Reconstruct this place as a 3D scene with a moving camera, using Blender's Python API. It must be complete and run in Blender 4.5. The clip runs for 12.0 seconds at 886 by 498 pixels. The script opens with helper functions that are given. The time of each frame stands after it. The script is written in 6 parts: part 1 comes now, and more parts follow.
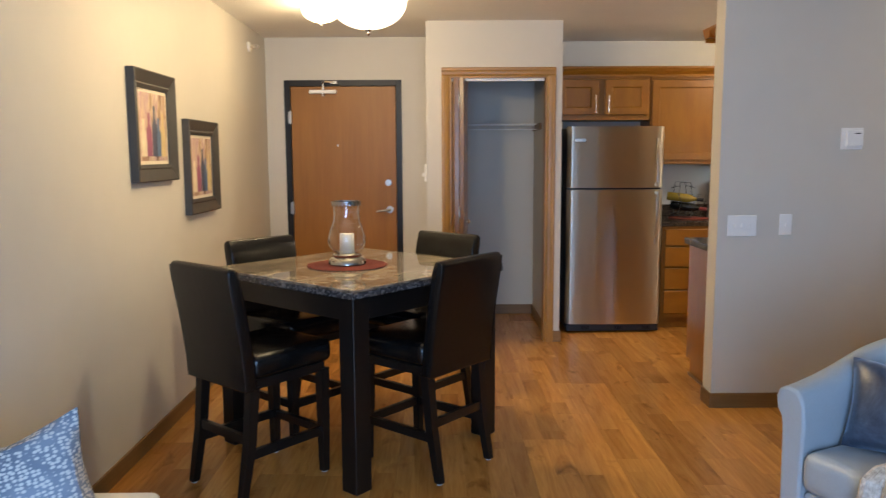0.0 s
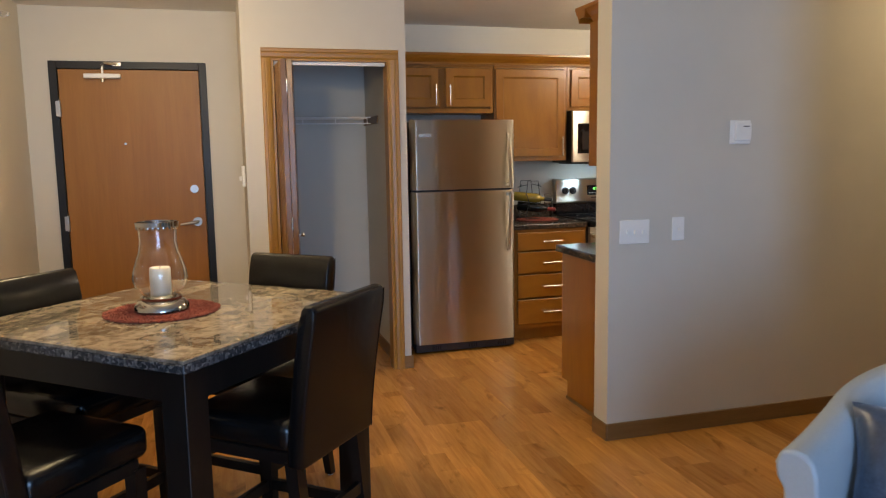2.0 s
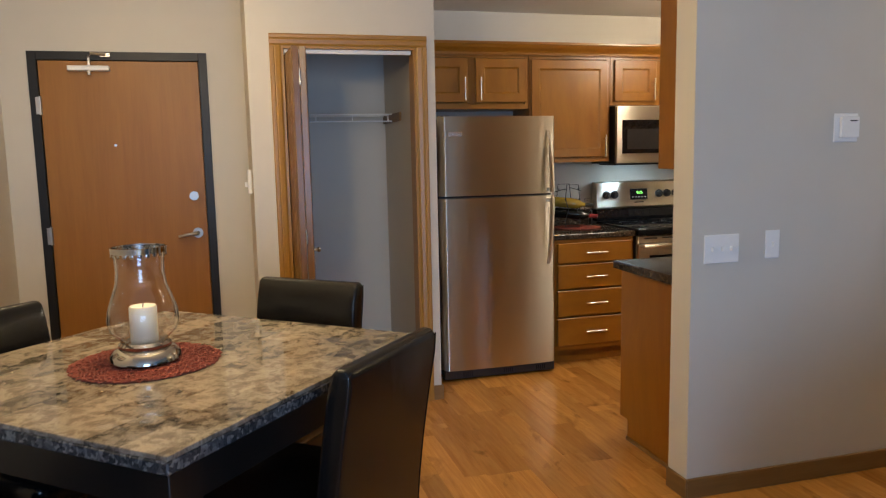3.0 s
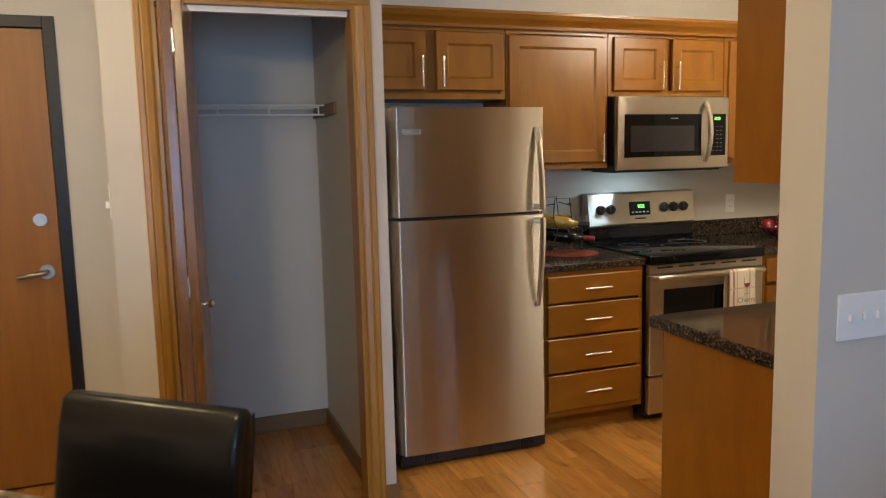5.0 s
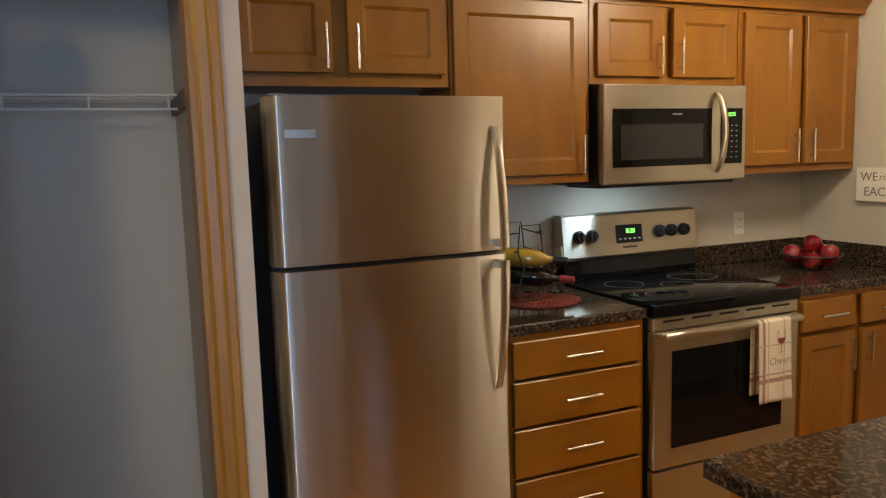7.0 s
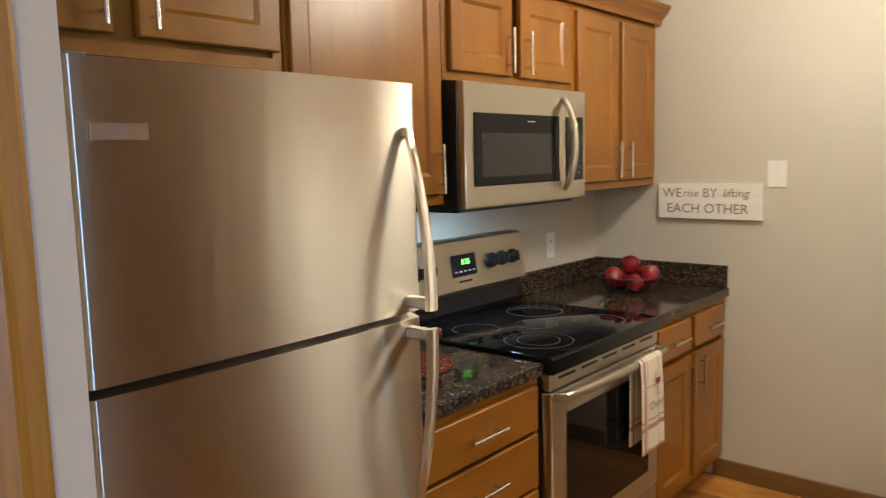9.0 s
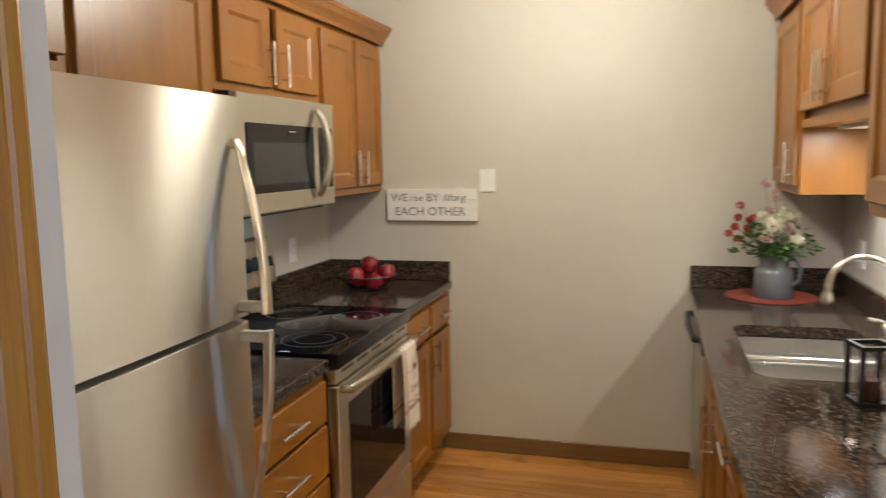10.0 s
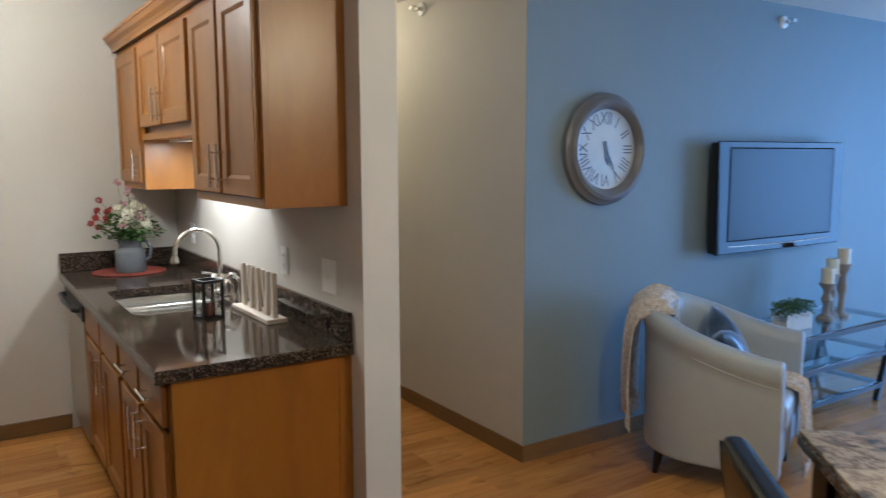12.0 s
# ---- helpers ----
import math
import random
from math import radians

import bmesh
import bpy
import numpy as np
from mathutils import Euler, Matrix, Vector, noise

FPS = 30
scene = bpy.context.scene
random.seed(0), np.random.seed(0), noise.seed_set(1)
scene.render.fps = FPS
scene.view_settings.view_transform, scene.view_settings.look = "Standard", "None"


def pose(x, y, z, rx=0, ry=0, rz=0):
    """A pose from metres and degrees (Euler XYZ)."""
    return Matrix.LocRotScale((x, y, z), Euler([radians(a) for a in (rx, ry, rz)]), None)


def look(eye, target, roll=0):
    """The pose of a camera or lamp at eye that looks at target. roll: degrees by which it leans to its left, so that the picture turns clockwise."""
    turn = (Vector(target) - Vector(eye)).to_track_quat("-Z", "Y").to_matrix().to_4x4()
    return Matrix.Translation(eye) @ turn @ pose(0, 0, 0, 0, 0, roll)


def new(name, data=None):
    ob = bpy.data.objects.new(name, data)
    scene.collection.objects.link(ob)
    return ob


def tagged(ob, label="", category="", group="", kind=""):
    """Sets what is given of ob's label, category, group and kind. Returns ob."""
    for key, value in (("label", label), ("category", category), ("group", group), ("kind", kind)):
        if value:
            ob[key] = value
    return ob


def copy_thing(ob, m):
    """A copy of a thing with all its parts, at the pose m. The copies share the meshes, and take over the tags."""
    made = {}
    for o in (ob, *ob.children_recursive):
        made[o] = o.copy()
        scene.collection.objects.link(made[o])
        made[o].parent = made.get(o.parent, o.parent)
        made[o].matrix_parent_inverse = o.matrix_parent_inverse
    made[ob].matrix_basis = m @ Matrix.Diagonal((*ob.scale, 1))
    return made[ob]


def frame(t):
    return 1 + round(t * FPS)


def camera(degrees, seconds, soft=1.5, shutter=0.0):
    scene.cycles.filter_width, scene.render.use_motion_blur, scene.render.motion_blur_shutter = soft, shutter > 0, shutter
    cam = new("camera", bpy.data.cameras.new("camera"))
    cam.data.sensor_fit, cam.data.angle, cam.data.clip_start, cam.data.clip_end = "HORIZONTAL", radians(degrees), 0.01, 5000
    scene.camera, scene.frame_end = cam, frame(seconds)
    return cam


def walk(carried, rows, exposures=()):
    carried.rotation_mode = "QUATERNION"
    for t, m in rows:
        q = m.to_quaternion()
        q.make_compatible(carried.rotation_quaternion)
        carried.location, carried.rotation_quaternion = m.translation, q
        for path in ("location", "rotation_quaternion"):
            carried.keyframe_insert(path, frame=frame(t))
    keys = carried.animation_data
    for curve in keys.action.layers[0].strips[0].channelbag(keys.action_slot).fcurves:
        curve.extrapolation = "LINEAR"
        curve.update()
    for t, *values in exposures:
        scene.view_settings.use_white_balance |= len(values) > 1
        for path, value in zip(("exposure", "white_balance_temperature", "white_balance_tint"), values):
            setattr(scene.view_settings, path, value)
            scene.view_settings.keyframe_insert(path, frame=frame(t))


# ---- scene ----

# ------------------------------------------------------------------ camera
cam = camera(60.9, 12.0, soft=1.2, shutter=0.3)
PATH = [
    (0, (0.385, -0.519, 1.465), (0.399, 1.465, 1.22), -0.3),
    (0.5, (0.301, -0.371, 1.473), (0.545, 1.598, 1.221), -0.5),
    (1, (0.265, -0.157, 1.474), (0.685, 1.782, 1.22), -0.6),
    (1.5, (0.193, 0.099, 1.479), (0.734, 2.007, 1.222), -0.6),
    (2, (0.164, 0.409, 1.479), (0.713, 2.315, 1.22), -0.9),
    (2.5, (0.169, 0.739, 1.482), (0.694, 2.652, 1.224), -1.1),
    (4.5, (0.333, 2.045, 1.501), (0.976, 3.921, 1.241), -1.4),
    (5, (0.501, 2.341, 1.491), (1.176, 4.207, 1.237), -1.3),
    (5.5, (0.678, 2.606, 1.499), (1.377, 4.463, 1.248), -1.6),
    (6, (0.842, 2.868, 1.503), (1.564, 4.717, 1.255), -1.7),
    (6.5, (0.987, 3.139, 1.51), (1.721, 4.983, 1.26), -1.7),
    (8.5, (1.069, 4.268, 1.526), (2.348, 5.787, 1.288), -1.5),
    (9, (0.979, 4.485, 1.533), (2.491, 5.772, 1.295), -1.4),
    (9.5, (0.859, 4.605, 1.54), (2.591, 5.576, 1.302), -1.4),
    (10, (0.669, 4.705, 1.553), (2.583, 5.234, 1.311), -1.0),
    (10.5, (0.421, 4.745, 1.565), (2.405, 4.788, 1.321), -1.0),
    (11, (0.139, 4.79, 1.584), (2.083, 4.399, 1.331), -1.1),
    (11.5, (-0.078, 4.869, 1.559), (1.743, 4.079, 1.316), -0.3),
    (12, (-0.256, 4.984, 1.551), (1.41, 3.905, 1.307), -0.2),
]
EXPOSURES = [(0, 0.13, 6500, 10), (1.0, 0.05, 6500, 10), (2.0, 0.0, 6500, 10), (4.5, -0.05, 6500, 10), (5.5, -0.1, 6600, 10), (6.5, -0.2, 6950, 10), (8.5, 0.0, 6250, 9), (9.5, 0.10, 5800, 8), (10.5, 0.05, 5550, 7), (11.25, 0.05, 5250, 6), (12, 0.0, 5000, 6)]
walk(cam, [(t, look(e, g, r)) for t, e, g, r in PATH], EXPOSURES)

# ------------------------------------------------------------------ plan, in metres
CEIL = 2.475
LEFT = -1.085          # wall beside the dining table
DOORY = 6.10           # wall with the entry door
CLX0, CLX1, CLY = 0.303, 1.341, 5.316      # closet box
BACK = 6.39            # kitchen wall behind the range
CBACK = 6.40           # back of the closet
ENDX = 4.435           # kitchen end wall
PY0, PY1, PX = 3.722, 3.860, 1.970       # partition with the sink counter
BLX, BLY = 2.62, 2.64  # corner of the living room wall and the hall
SOUTH = -2.60          # window wall behind the start of the walk
HALLX = 6.40

# ------------------------------------------------------------------ world and lamps
world = bpy.data.worlds.new("world")
scene.world = world
world.use_nodes = True
wn = world.node_tree.nodes
sky = wn.new("ShaderNodeTexSky")
sky.sky_type, sky.sun_disc = "NISHITA", False
sky.sun_elevation, sky.sun_rotation = radians(38), radians(20)
wn["Background"].inputs["Strength"].default_value = 0.12
world.node_tree.links.new(sky.outputs[0], wn["Background"].inputs["Color"])

sun = new("sun", bpy.data.lights.new("sun", "SUN"))
sun.data.energy, sun.data.angle, sun.data.color = 2.0, radians(0.5), (1.0, 0.95, 0.88)
sun.matrix_world = look((0, 0, 10), (0.42, -1.15, 8.9))


def area(name, m, sx, sy, power, color):
    ob = new(name, bpy.data.lights.new(name, "AREA"))
    ob.data.shape, ob.data.size, ob.data.size_y = "RECTANGLE", sx, sy
    ob.data.energy, ob.data.color = power, color
    ob.matrix_world = m
    return ob


def bulb(name, p, power, color, size=0.05):
    ob = new(name, bpy.data.lights.new(name, "POINT"))
    ob.data.energy, ob.data.color, ob.data.shadow_soft_size = power, color, size
    ob.matrix_world = Matrix.Translation(p)
    return ob


WARM = (1.0, 0.765, 0.43)
COOL = (0.335, 0.575, 1.0)
area("window_daylight", look((0.50, SOUTH + 0.06, 1.22), (0.50, 3.0, 1.0)), 1.75, 2.0, 150, COOL)
bulb("dining_bulb", (0.052, 3.27, 2.13), 48, WARM, 0.09)
bulb("entry_bulb", (-0.38, 4.65, 2.34), 18, WARM, 0.09)
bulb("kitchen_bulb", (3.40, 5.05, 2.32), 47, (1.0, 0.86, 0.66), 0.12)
bulb("hall_bulb", (4.3, 3.2, 2.33), 16, WARM, 0.09)
area("range_lamp", look((3.14, 6.09, 1.350), (3.14, 6.20, 0.9)), 0.14, 0.06, 2.3, (0.55, 0.80, 1.0))
area("sink_lamp", look((3.36, 4.02, 1.625), (3.36, 4.02, 0.9)), 0.60, 0.05, 10, (1.0, 0.90, 0.76))

# ------------------------------------------------------------------ materials
def node_mat(name):
    m = bpy.data.materials.new(name)
    m.use_nodes = True
    nt = m.node_tree
    return m, nt, nt.nodes, nt.links, nt.nodes["Principled BSDF"]


def coords(nt, scale=(1, 1, 1)):
    tc = nt.nodes.new("ShaderNodeTexCoord")
    mp = nt.nodes.new("ShaderNodeMapping")
    mp.inputs["Scale"].default_value = scale
    nt.links.new(tc.outputs["Object"], mp.inputs["Vector"])
    return mp.outputs["Vector"]


def noise_tex(nt, vec, scale, detail=4, rough=0.55, distort=0.0):
    n = nt.nodes.new("ShaderNodeTexNoise")
    n.inputs["Scale"].default_value, n.inputs["Detail"].default_value = scale, detail
    n.inputs["Roughness"].default_value, n.inputs["Distortion"].default_value = rough, distort
    nt.links.new(vec, n.inputs["Vector"])
    return n.outputs["Fac"]


def ramp(nt, fac, stops):
    r = nt.nodes.new("ShaderNodeValToRGB")
    e = r.color_ramp.elements
    while len(e) < len(stops):
        e.new(0.5)
    for el, (p, c) in zip(e, stops):
        el.position, el.color = p, (*c, 1)
    nt.links.new(fac, r.inputs["Fac"])
    return r.outputs["Color"]


def blend(nt, a, b, fac, mode="MIX"):
    m = nt.nodes.new("ShaderNodeMix")
    m.data_type, m.blend_type = "RGBA", mode
    if isinstance(fac, (int, float)):
        m.inputs["Factor"].default_value = fac
    else:
        nt.links.new(fac, m.inputs["Factor"])
    for sock, v in ((m.inputs[6], a), (m.inputs[7], b)):
        if isinstance(v, tuple):
            sock.default_value = (*v, 1)
        else:
            nt.links.new(v, sock)
    return m.outputs[2]


def bump(nt, bsdf, fac, strength, dist):
    b = nt.nodes.new("ShaderNodeBump")
    b.inputs["Strength"].default_value, b.inputs["Distance"].default_value = strength, dist
    nt.links.new(fac, b.inputs["Height"])
    nt.links.new(b.outputs["Normal"], bsdf.inputs["Normal"])


def vary(nt, fac, lo, hi):
    r = nt.nodes.new("ShaderNodeMapRange")
    r.inputs["To Min"].default_value, r.inputs["To Max"].default_value = lo, hi
    nt.links.new(fac, r.inputs["Value"])
    return r.outputs["Result"]


def plain(name, base, rough=0.5, metal=0.0, grain=60, amount=0.12, bumps=0.0, stretch=(1, 1, 1), spec=0.5, coat=0.0, sheen=0.0):
    """A surface with a broad and a fine variation of its colour, some of its roughness and a fine relief."""
    m, nt, nodes, links, b = node_mat(name)
    v = coords(nt, stretch)
    big, fine = noise_tex(nt, v, 2.3), noise_tex(nt, v, grain, 6)
    dark = tuple(c * (1 - amount) for c in base)
    light = tuple(min(1, c * (1 + amount)) for c in base)
    c1 = ramp(nt, big, [(0.3, dark), (0.7, light)])
    c2 = ramp(nt, fine, [(0.3, dark), (0.7, light)])
    links.new(blend(nt, c1, c2, 0.5), b.inputs["Base Color"])
    links.new(vary(nt, fine, max(0.02, rough * 0.75), min(1, rough * 1.25)), b.inputs["Roughness"])
    b.inputs["Metallic"].default_value = metal
    b.inputs["Specular IOR Level"].default_value = spec
    b.inputs["Coat Weight"].default_value = coat
    b.inputs["Coat Roughness"].default_value = 0.15
    b.inputs["Sheen Weight"].default_value = sheen
    if bumps:
        bump(nt, b, fine, bumps, 0.002)
    return m


def wood(name, a, c, axis, rough=0.35, scale=1.0, per_object=False, knots=False, coat=0.0, streak=0.35, across=22.0, along=1.4):
    """Stained wood with its grain along one axis."""
    m, nt, nodes, links, b = node_mat(name)
    st = [across * scale] * 3
    st[axis] = along * scale
    v = coords(nt, tuple(st))
    if per_object:
        oi = nodes.new("ShaderNodeObjectInfo")
        add = nodes.new("ShaderNodeVectorMath")
        add.operation = "MULTIPLY_ADD"
        add.inputs[1].default_value = (1, 1, 1)
        comb = nodes.new("ShaderNodeCombineXYZ")
        mul = nodes.new("ShaderNodeMath")
        mul.operation = "MULTIPLY"
        mul.inputs[1].default_value = 90
        links.new(oi.outputs["Random"], mul.inputs[0])
        for k in range(3):
            links.new(mul.outputs[0], comb.inputs[k])
        links.new(v, add.inputs[0])
        links.new(comb.outputs[0], add.inputs[2])
        v = add.outputs[0]
        # two rows of printed strips along each plank
        tc2 = nodes.new("ShaderNodeTexCoord")
        sp, cb, sh2 = nodes.new("ShaderNodeSeparateXYZ"), nodes.new("ShaderNodeCombineXYZ"), nodes.new("ShaderNodeMath")
        links.new(tc2.outputs["Object"], sp.inputs[0])
        sh2.operation = "ADD"
        links.new(sp.outputs[1], sh2.inputs[0])
        links.new(mul.outputs[0], sh2.inputs[1])
        links.new(sh2.outputs[0], cb.inputs[0])
        links.new(sp.outputs[0], cb.inputs[1])
        bk = nodes.new("ShaderNodeTexBrick")
        bk.offset, bk.inputs["Scale"].default_value, bk.inputs["Mortar Size"].default_value = 0.42, 1.0, 0.0
        bk.inputs["Brick Width"].default_value, bk.inputs["Row Height"].default_value = 0.93, 0.106
        bk.inputs["Color1"].default_value, bk.inputs["Color2"].default_value = (0, 0, 0, 1), (1, 1, 1, 1)
        links.new(cb.outputs[0], bk.inputs["Vector"])
        strip = bk.outputs["Color"]
        add2 = nodes.new("ShaderNodeVectorMath")
        add2.operation = "MULTIPLY_ADD"
        add2.inputs[1].default_value = (37, 23, 11)
        links.new(strip, add2.inputs[0])
        links.new(v, add2.inputs[2])
        v = add2.outputs[0]
    g1 = noise_tex(nt, v, 1.0, 8, 0.65, 1.3 if knots else 0.6)
    g2 = noise_tex(nt, v, 5.0, 4, 0.6, 0.2)
    mid = tuple((p + q) / 2 for p, q in zip(a, c))
    col = blend(nt, ramp(nt, g1, [(0.25, a), (0.5, mid), (0.75, c)]), ramp(nt, g2, [(0.3, a), (0.7, c)]), streak)
    if knots:
        st2 = [3.0, 3.0, 3.0]
        st2[axis] = 1.3
        mp2 = nodes.new("ShaderNodeVectorMath")
        mp2.operation = "MULTIPLY"
        mp2.inputs[1].default_value = tuple(p / q for p, q in zip(st2, st))
        links.new(v, mp2.inputs[0])
        k = noise_tex(nt, mp2.outputs[0], 1.6, 5, 0.6, 1.4)
        dark = tuple(p * 0.5 for p in a)
        kf = ramp(nt, k, [(0.58, (0, 0, 0)), (0.78, (1, 1, 1))])
        col = blend(nt, col, dark, kf)
    if per_object:
        t = ramp(nt, oi.outputs["Random"], [(0.0, (0.84, 0.80, 0.76)), (0.5, (1, 1, 1)), (1.0, (1.12, 1.10, 1.05))])
        col = blend(nt, col, t, 1.0, "MULTIPLY")
    if per_object:
        col = blend(nt, col, ramp(nt, strip, [(0.0, (0.82, 0.77, 0.72)), (0.5, (1, 1, 1)), (1.0, (1.15, 1.12, 1.06))]), 1.0, "MULTIPLY")
    links.new(col, b.inputs["Base Color"])
    if per_object:
        b.inputs["Specular IOR Level"].default_value = 0.36
        links.new(vary(nt, g1, rough - 0.01, rough + 0.015), b.inputs["Roughness"])
    else:
        links.new(vary(nt, g2, rough - 0.04, rough + 0.05), b.inputs["Roughness"])
    b.inputs["Coat Weight"].default_value = coat
    if not per_object:
        bump(nt, b, g2, 0.12 * min(1, streak * 2.9), 0.001)
    return m


def steel(name, axis, base=(0.60, 0.56, 0.475), rough=0.300):
    """Brushed stainless steel, brushed along one axis."""
    m, nt, nodes, links, b = node_mat(name)
    st = [420, 420, 420]
    st[axis] = 3
    g = noise_tex(nt, coords(nt, tuple(st)), 1.0, 3)
    soft = noise_tex(nt, coords(nt, (1, 1, 1)), 2.0, 3)
    links.new(ramp(nt, g, [(0.2, tuple(c * 0.98 for c in base)), (0.8, tuple(min(1, c * 1.02) for c in base))]), b.inputs["Base Color"])
    links.new(vary(nt, soft, rough - 0.015, rough + 0.015), b.inputs["Roughness"])
    b.inputs["Metallic"].default_value = 1.0
    b.inputs["Anisotropic"].default_value = 1.0
    tg = nodes.new("ShaderNodeTangent")
    tg.direction_type, tg.axis = "RADIAL", "X"
    links.new(tg.outputs[0], b.inputs["Tangent"])
    wave = noise_tex(nt, coords(nt, (9, 9, 0.5)), 1.0, 2)
    bump(nt, b, wave, 0.26, 0.006)
    return m


def granite(name, dark, mid, light, scale=1.0, rough=0.05):
    """Speckled stone: irregular patches of three tones, broken up by fine flecks."""
    m, nt, nodes, links, b = node_mat(name)
    v = coords(nt)
    vo = nodes.new("ShaderNodeTexVoronoi")
    vo.inputs["Scale"].default_value, vo.inputs["Randomness"].default_value = 78 * scale, 1.0
    warp = nodes.new("ShaderNodeTexNoise")
    warp.inputs["Scale"].default_value, warp.inputs["Detail"].default_value = 45 * scale, 4
    links.new(v, warp.inputs["Vector"])
    shift = nodes.new("ShaderNodeVectorMath")
    shift.operation = "MULTIPLY_ADD"
    shift.inputs[1].default_value = (0.009 / scale,) * 3
    links.new(warp.outputs["Color"], shift.inputs[0])
    links.new(v, shift.inputs[2])
    links.new(shift.outputs[0], vo.inputs["Vector"])
    cell = nodes.new("ShaderNodeSeparateColor")
    links.new(vo.outputs["Color"], cell.inputs[0])
    n2, n3 = noise_tex(nt, v, 13 * scale, 5, 0.6, 0.1), noise_tex(nt, v, 170 * scale, 3)
    c1 = ramp(nt, cell.outputs[0], [(0.30, dark), (0.62, mid), (0.97, light)])
    c2 = ramp(nt, n2, [(0.35, dark), (0.65, mid)])
    c3 = ramp(nt, n3, [(0.35, dark), (0.72, mid)])
    links.new(blend(nt, blend(nt, c1, c2, 0.38), c3, 0.25), b.inputs["Base Color"])
    b.inputs["Specular IOR Level"].default_value = 0.30
    links.new(vary(nt, n3, rough, rough + 0.03), b.inputs["Roughness"])
    return m


def glass(name, tint=(1, 1, 1), rough=0.0):
    m, nt, nodes, links, b = node_mat(name)
    b.inputs["Base Color"].default_value = (*tint, 1)
    b.inputs["Transmission Weight"].default_value = 1.0
    b.inputs["Roughness"].default_value = rough
    b.inputs["IOR"].default_value = 1.45
    return m


def glow(name, color, strength):
    m, nt, nodes, links, b = node_mat(name)
    b.inputs["Base Color"].default_value = (*color, 1)
    b.inputs["Emission Color"].default_value = (*color, 1)
    b.inputs["Emission Strength"].default_value = strength
    return m


def wall_paint(name, base):
    m, nt, nodes, links, b = node_mat(name)
    v = coords(nt)
    big, peel, fine = noise_tex(nt, v, 1.1, 3), noise_tex(nt, v, 70, 5, 0.6), noise_tex(nt, v, 9, 4)
    c = blend(nt, ramp(nt, big, [(0.3, tuple(x * 0.96 for x in base)), (0.7, tuple(x * 1.03 for x in base))]),
              ramp(nt, fine, [(0.3, tuple(x * 0.97 for x in base)), (0.7, tuple(x * 1.02 for x in base))]), 0.4)
    links.new(c, b.inputs["Base Color"])
    b.inputs["Roughness"].default_value = 0.62
    bump(nt, b, peel, 0.14, 0.002)
    return m


M_WALL = wall_paint("greige_wall_paint", (0.56, 0.525, 0.46))
M_BLUE = wall_paint("slate_blue_wall_paint", (0.212, 0.260, 0.280))
M_CEIL = plain("knockdown_ceiling", (0.74, 0.71, 0.66), 0.9, grain=38, amount=0.05, bumps=0.6)
M_FLOOR = wood("oak_laminate", (0.31, 0.128, 0.026), (0.60, 0.302, 0.076), 1, 0.25, 1.0, per_object=True, knots=True, streak=0.32, across=12.0, along=1.0)
M_SUB = plain("dark_joint", (0.10, 0.05, 0.02), 0.8)
M_BASE = wood("walnut_baseboard", (0.135, 0.070, 0.020), (0.225, 0.125, 0.042), 0, 0.45)
M_BASEY = wood("walnut_baseboard_y", (0.135, 0.070, 0.020), (0.225, 0.125, 0.042), 1, 0.45)
M_CABZ = wood("maple_stain_upright", (0.190, 0.067, 0.0055), (0.315, 0.130, 0.0115), 2, 0.32, 1.0, streak=0.10, across=5.0, along=1.5)
M_CABX = wood("maple_stain_lying", (0.190, 0.067, 0.0055), (0.315, 0.130, 0.0115), 0, 0.32, 1.0, streak=0.10, across=5.0, along=1.5)
M_OAKZ = wood("oak_trim_upright", (0.235, 0.105, 0.010), (0.41, 0.205, 0.027), 2, 0.36, 1.4)
M_OAKX = wood("oak_trim_lying", (0.235, 0.105, 0.010), (0.41, 0.205, 0.027), 0, 0.36, 1.4)
M_VENEER = wood("brown_birch_veneer", (0.120, 0.052, 0.010), (0.215, 0.100, 0.022), 2, 0.26, 0.9, streak=0.2)
M_DOOR = wood("cherry_veneer", (0.245, 0.098, 0.014), (0.325, 0.140, 0.023), 2, 0.42, 0.8, streak=0.25)
M_DOOR.node_tree.nodes["Principled BSDF"].inputs["Specular IOR Level"].default_value = 0.35
M_FRAME = plain("black_steel_frame", (0.010, 0.0098, 0.010), 0.42, amount=0.2, spec=0.3)
M_NICKEL = plain("brushed_nickel", (0.72, 0.69, 0.64), 0.25, 1.0, amount=0.05)
M_SATIN = plain("satin_steel", (0.40, 0.37, 0.33), 0.36, 1.0, amount=0.08)
M_CHROME = plain("chrome", (0.8, 0.79, 0.77), 0.10, 1.0, amount=0.03)
M_STEELZ = steel("steel_brushed_z", 2)
M_STEELX = steel("steel_brushed_x", 0)
M_BLACKPL = plain("black_plastic", (0.015, 0.015, 0.016), 0.35, amount=0.2)
M_BLACKGL = plain("black_glass", (0.006, 0.006, 0.007), 0.03, amount=0.1, spec=0.22)
M_SMOKE = plain("smoked_glass", (0.022, 0.022, 0.024), 0.06, amount=0.15)
M_COUNTER = granite("dark_laminate_stone", (0.008, 0.0065, 0.006), (0.062, 0.044, 0.032), (0.24, 0.172, 0.118), 1.9, 0.07)
M_ESPRESSO = wood("espresso_wood", (0.006, 0.0048, 0.0044), (0.012, 0.009, 0.0075), 2, 0.30)
M_ESPRESSO.node_tree.nodes["Principled BSDF"].inputs["Specular IOR Level"].default_value = 0.3
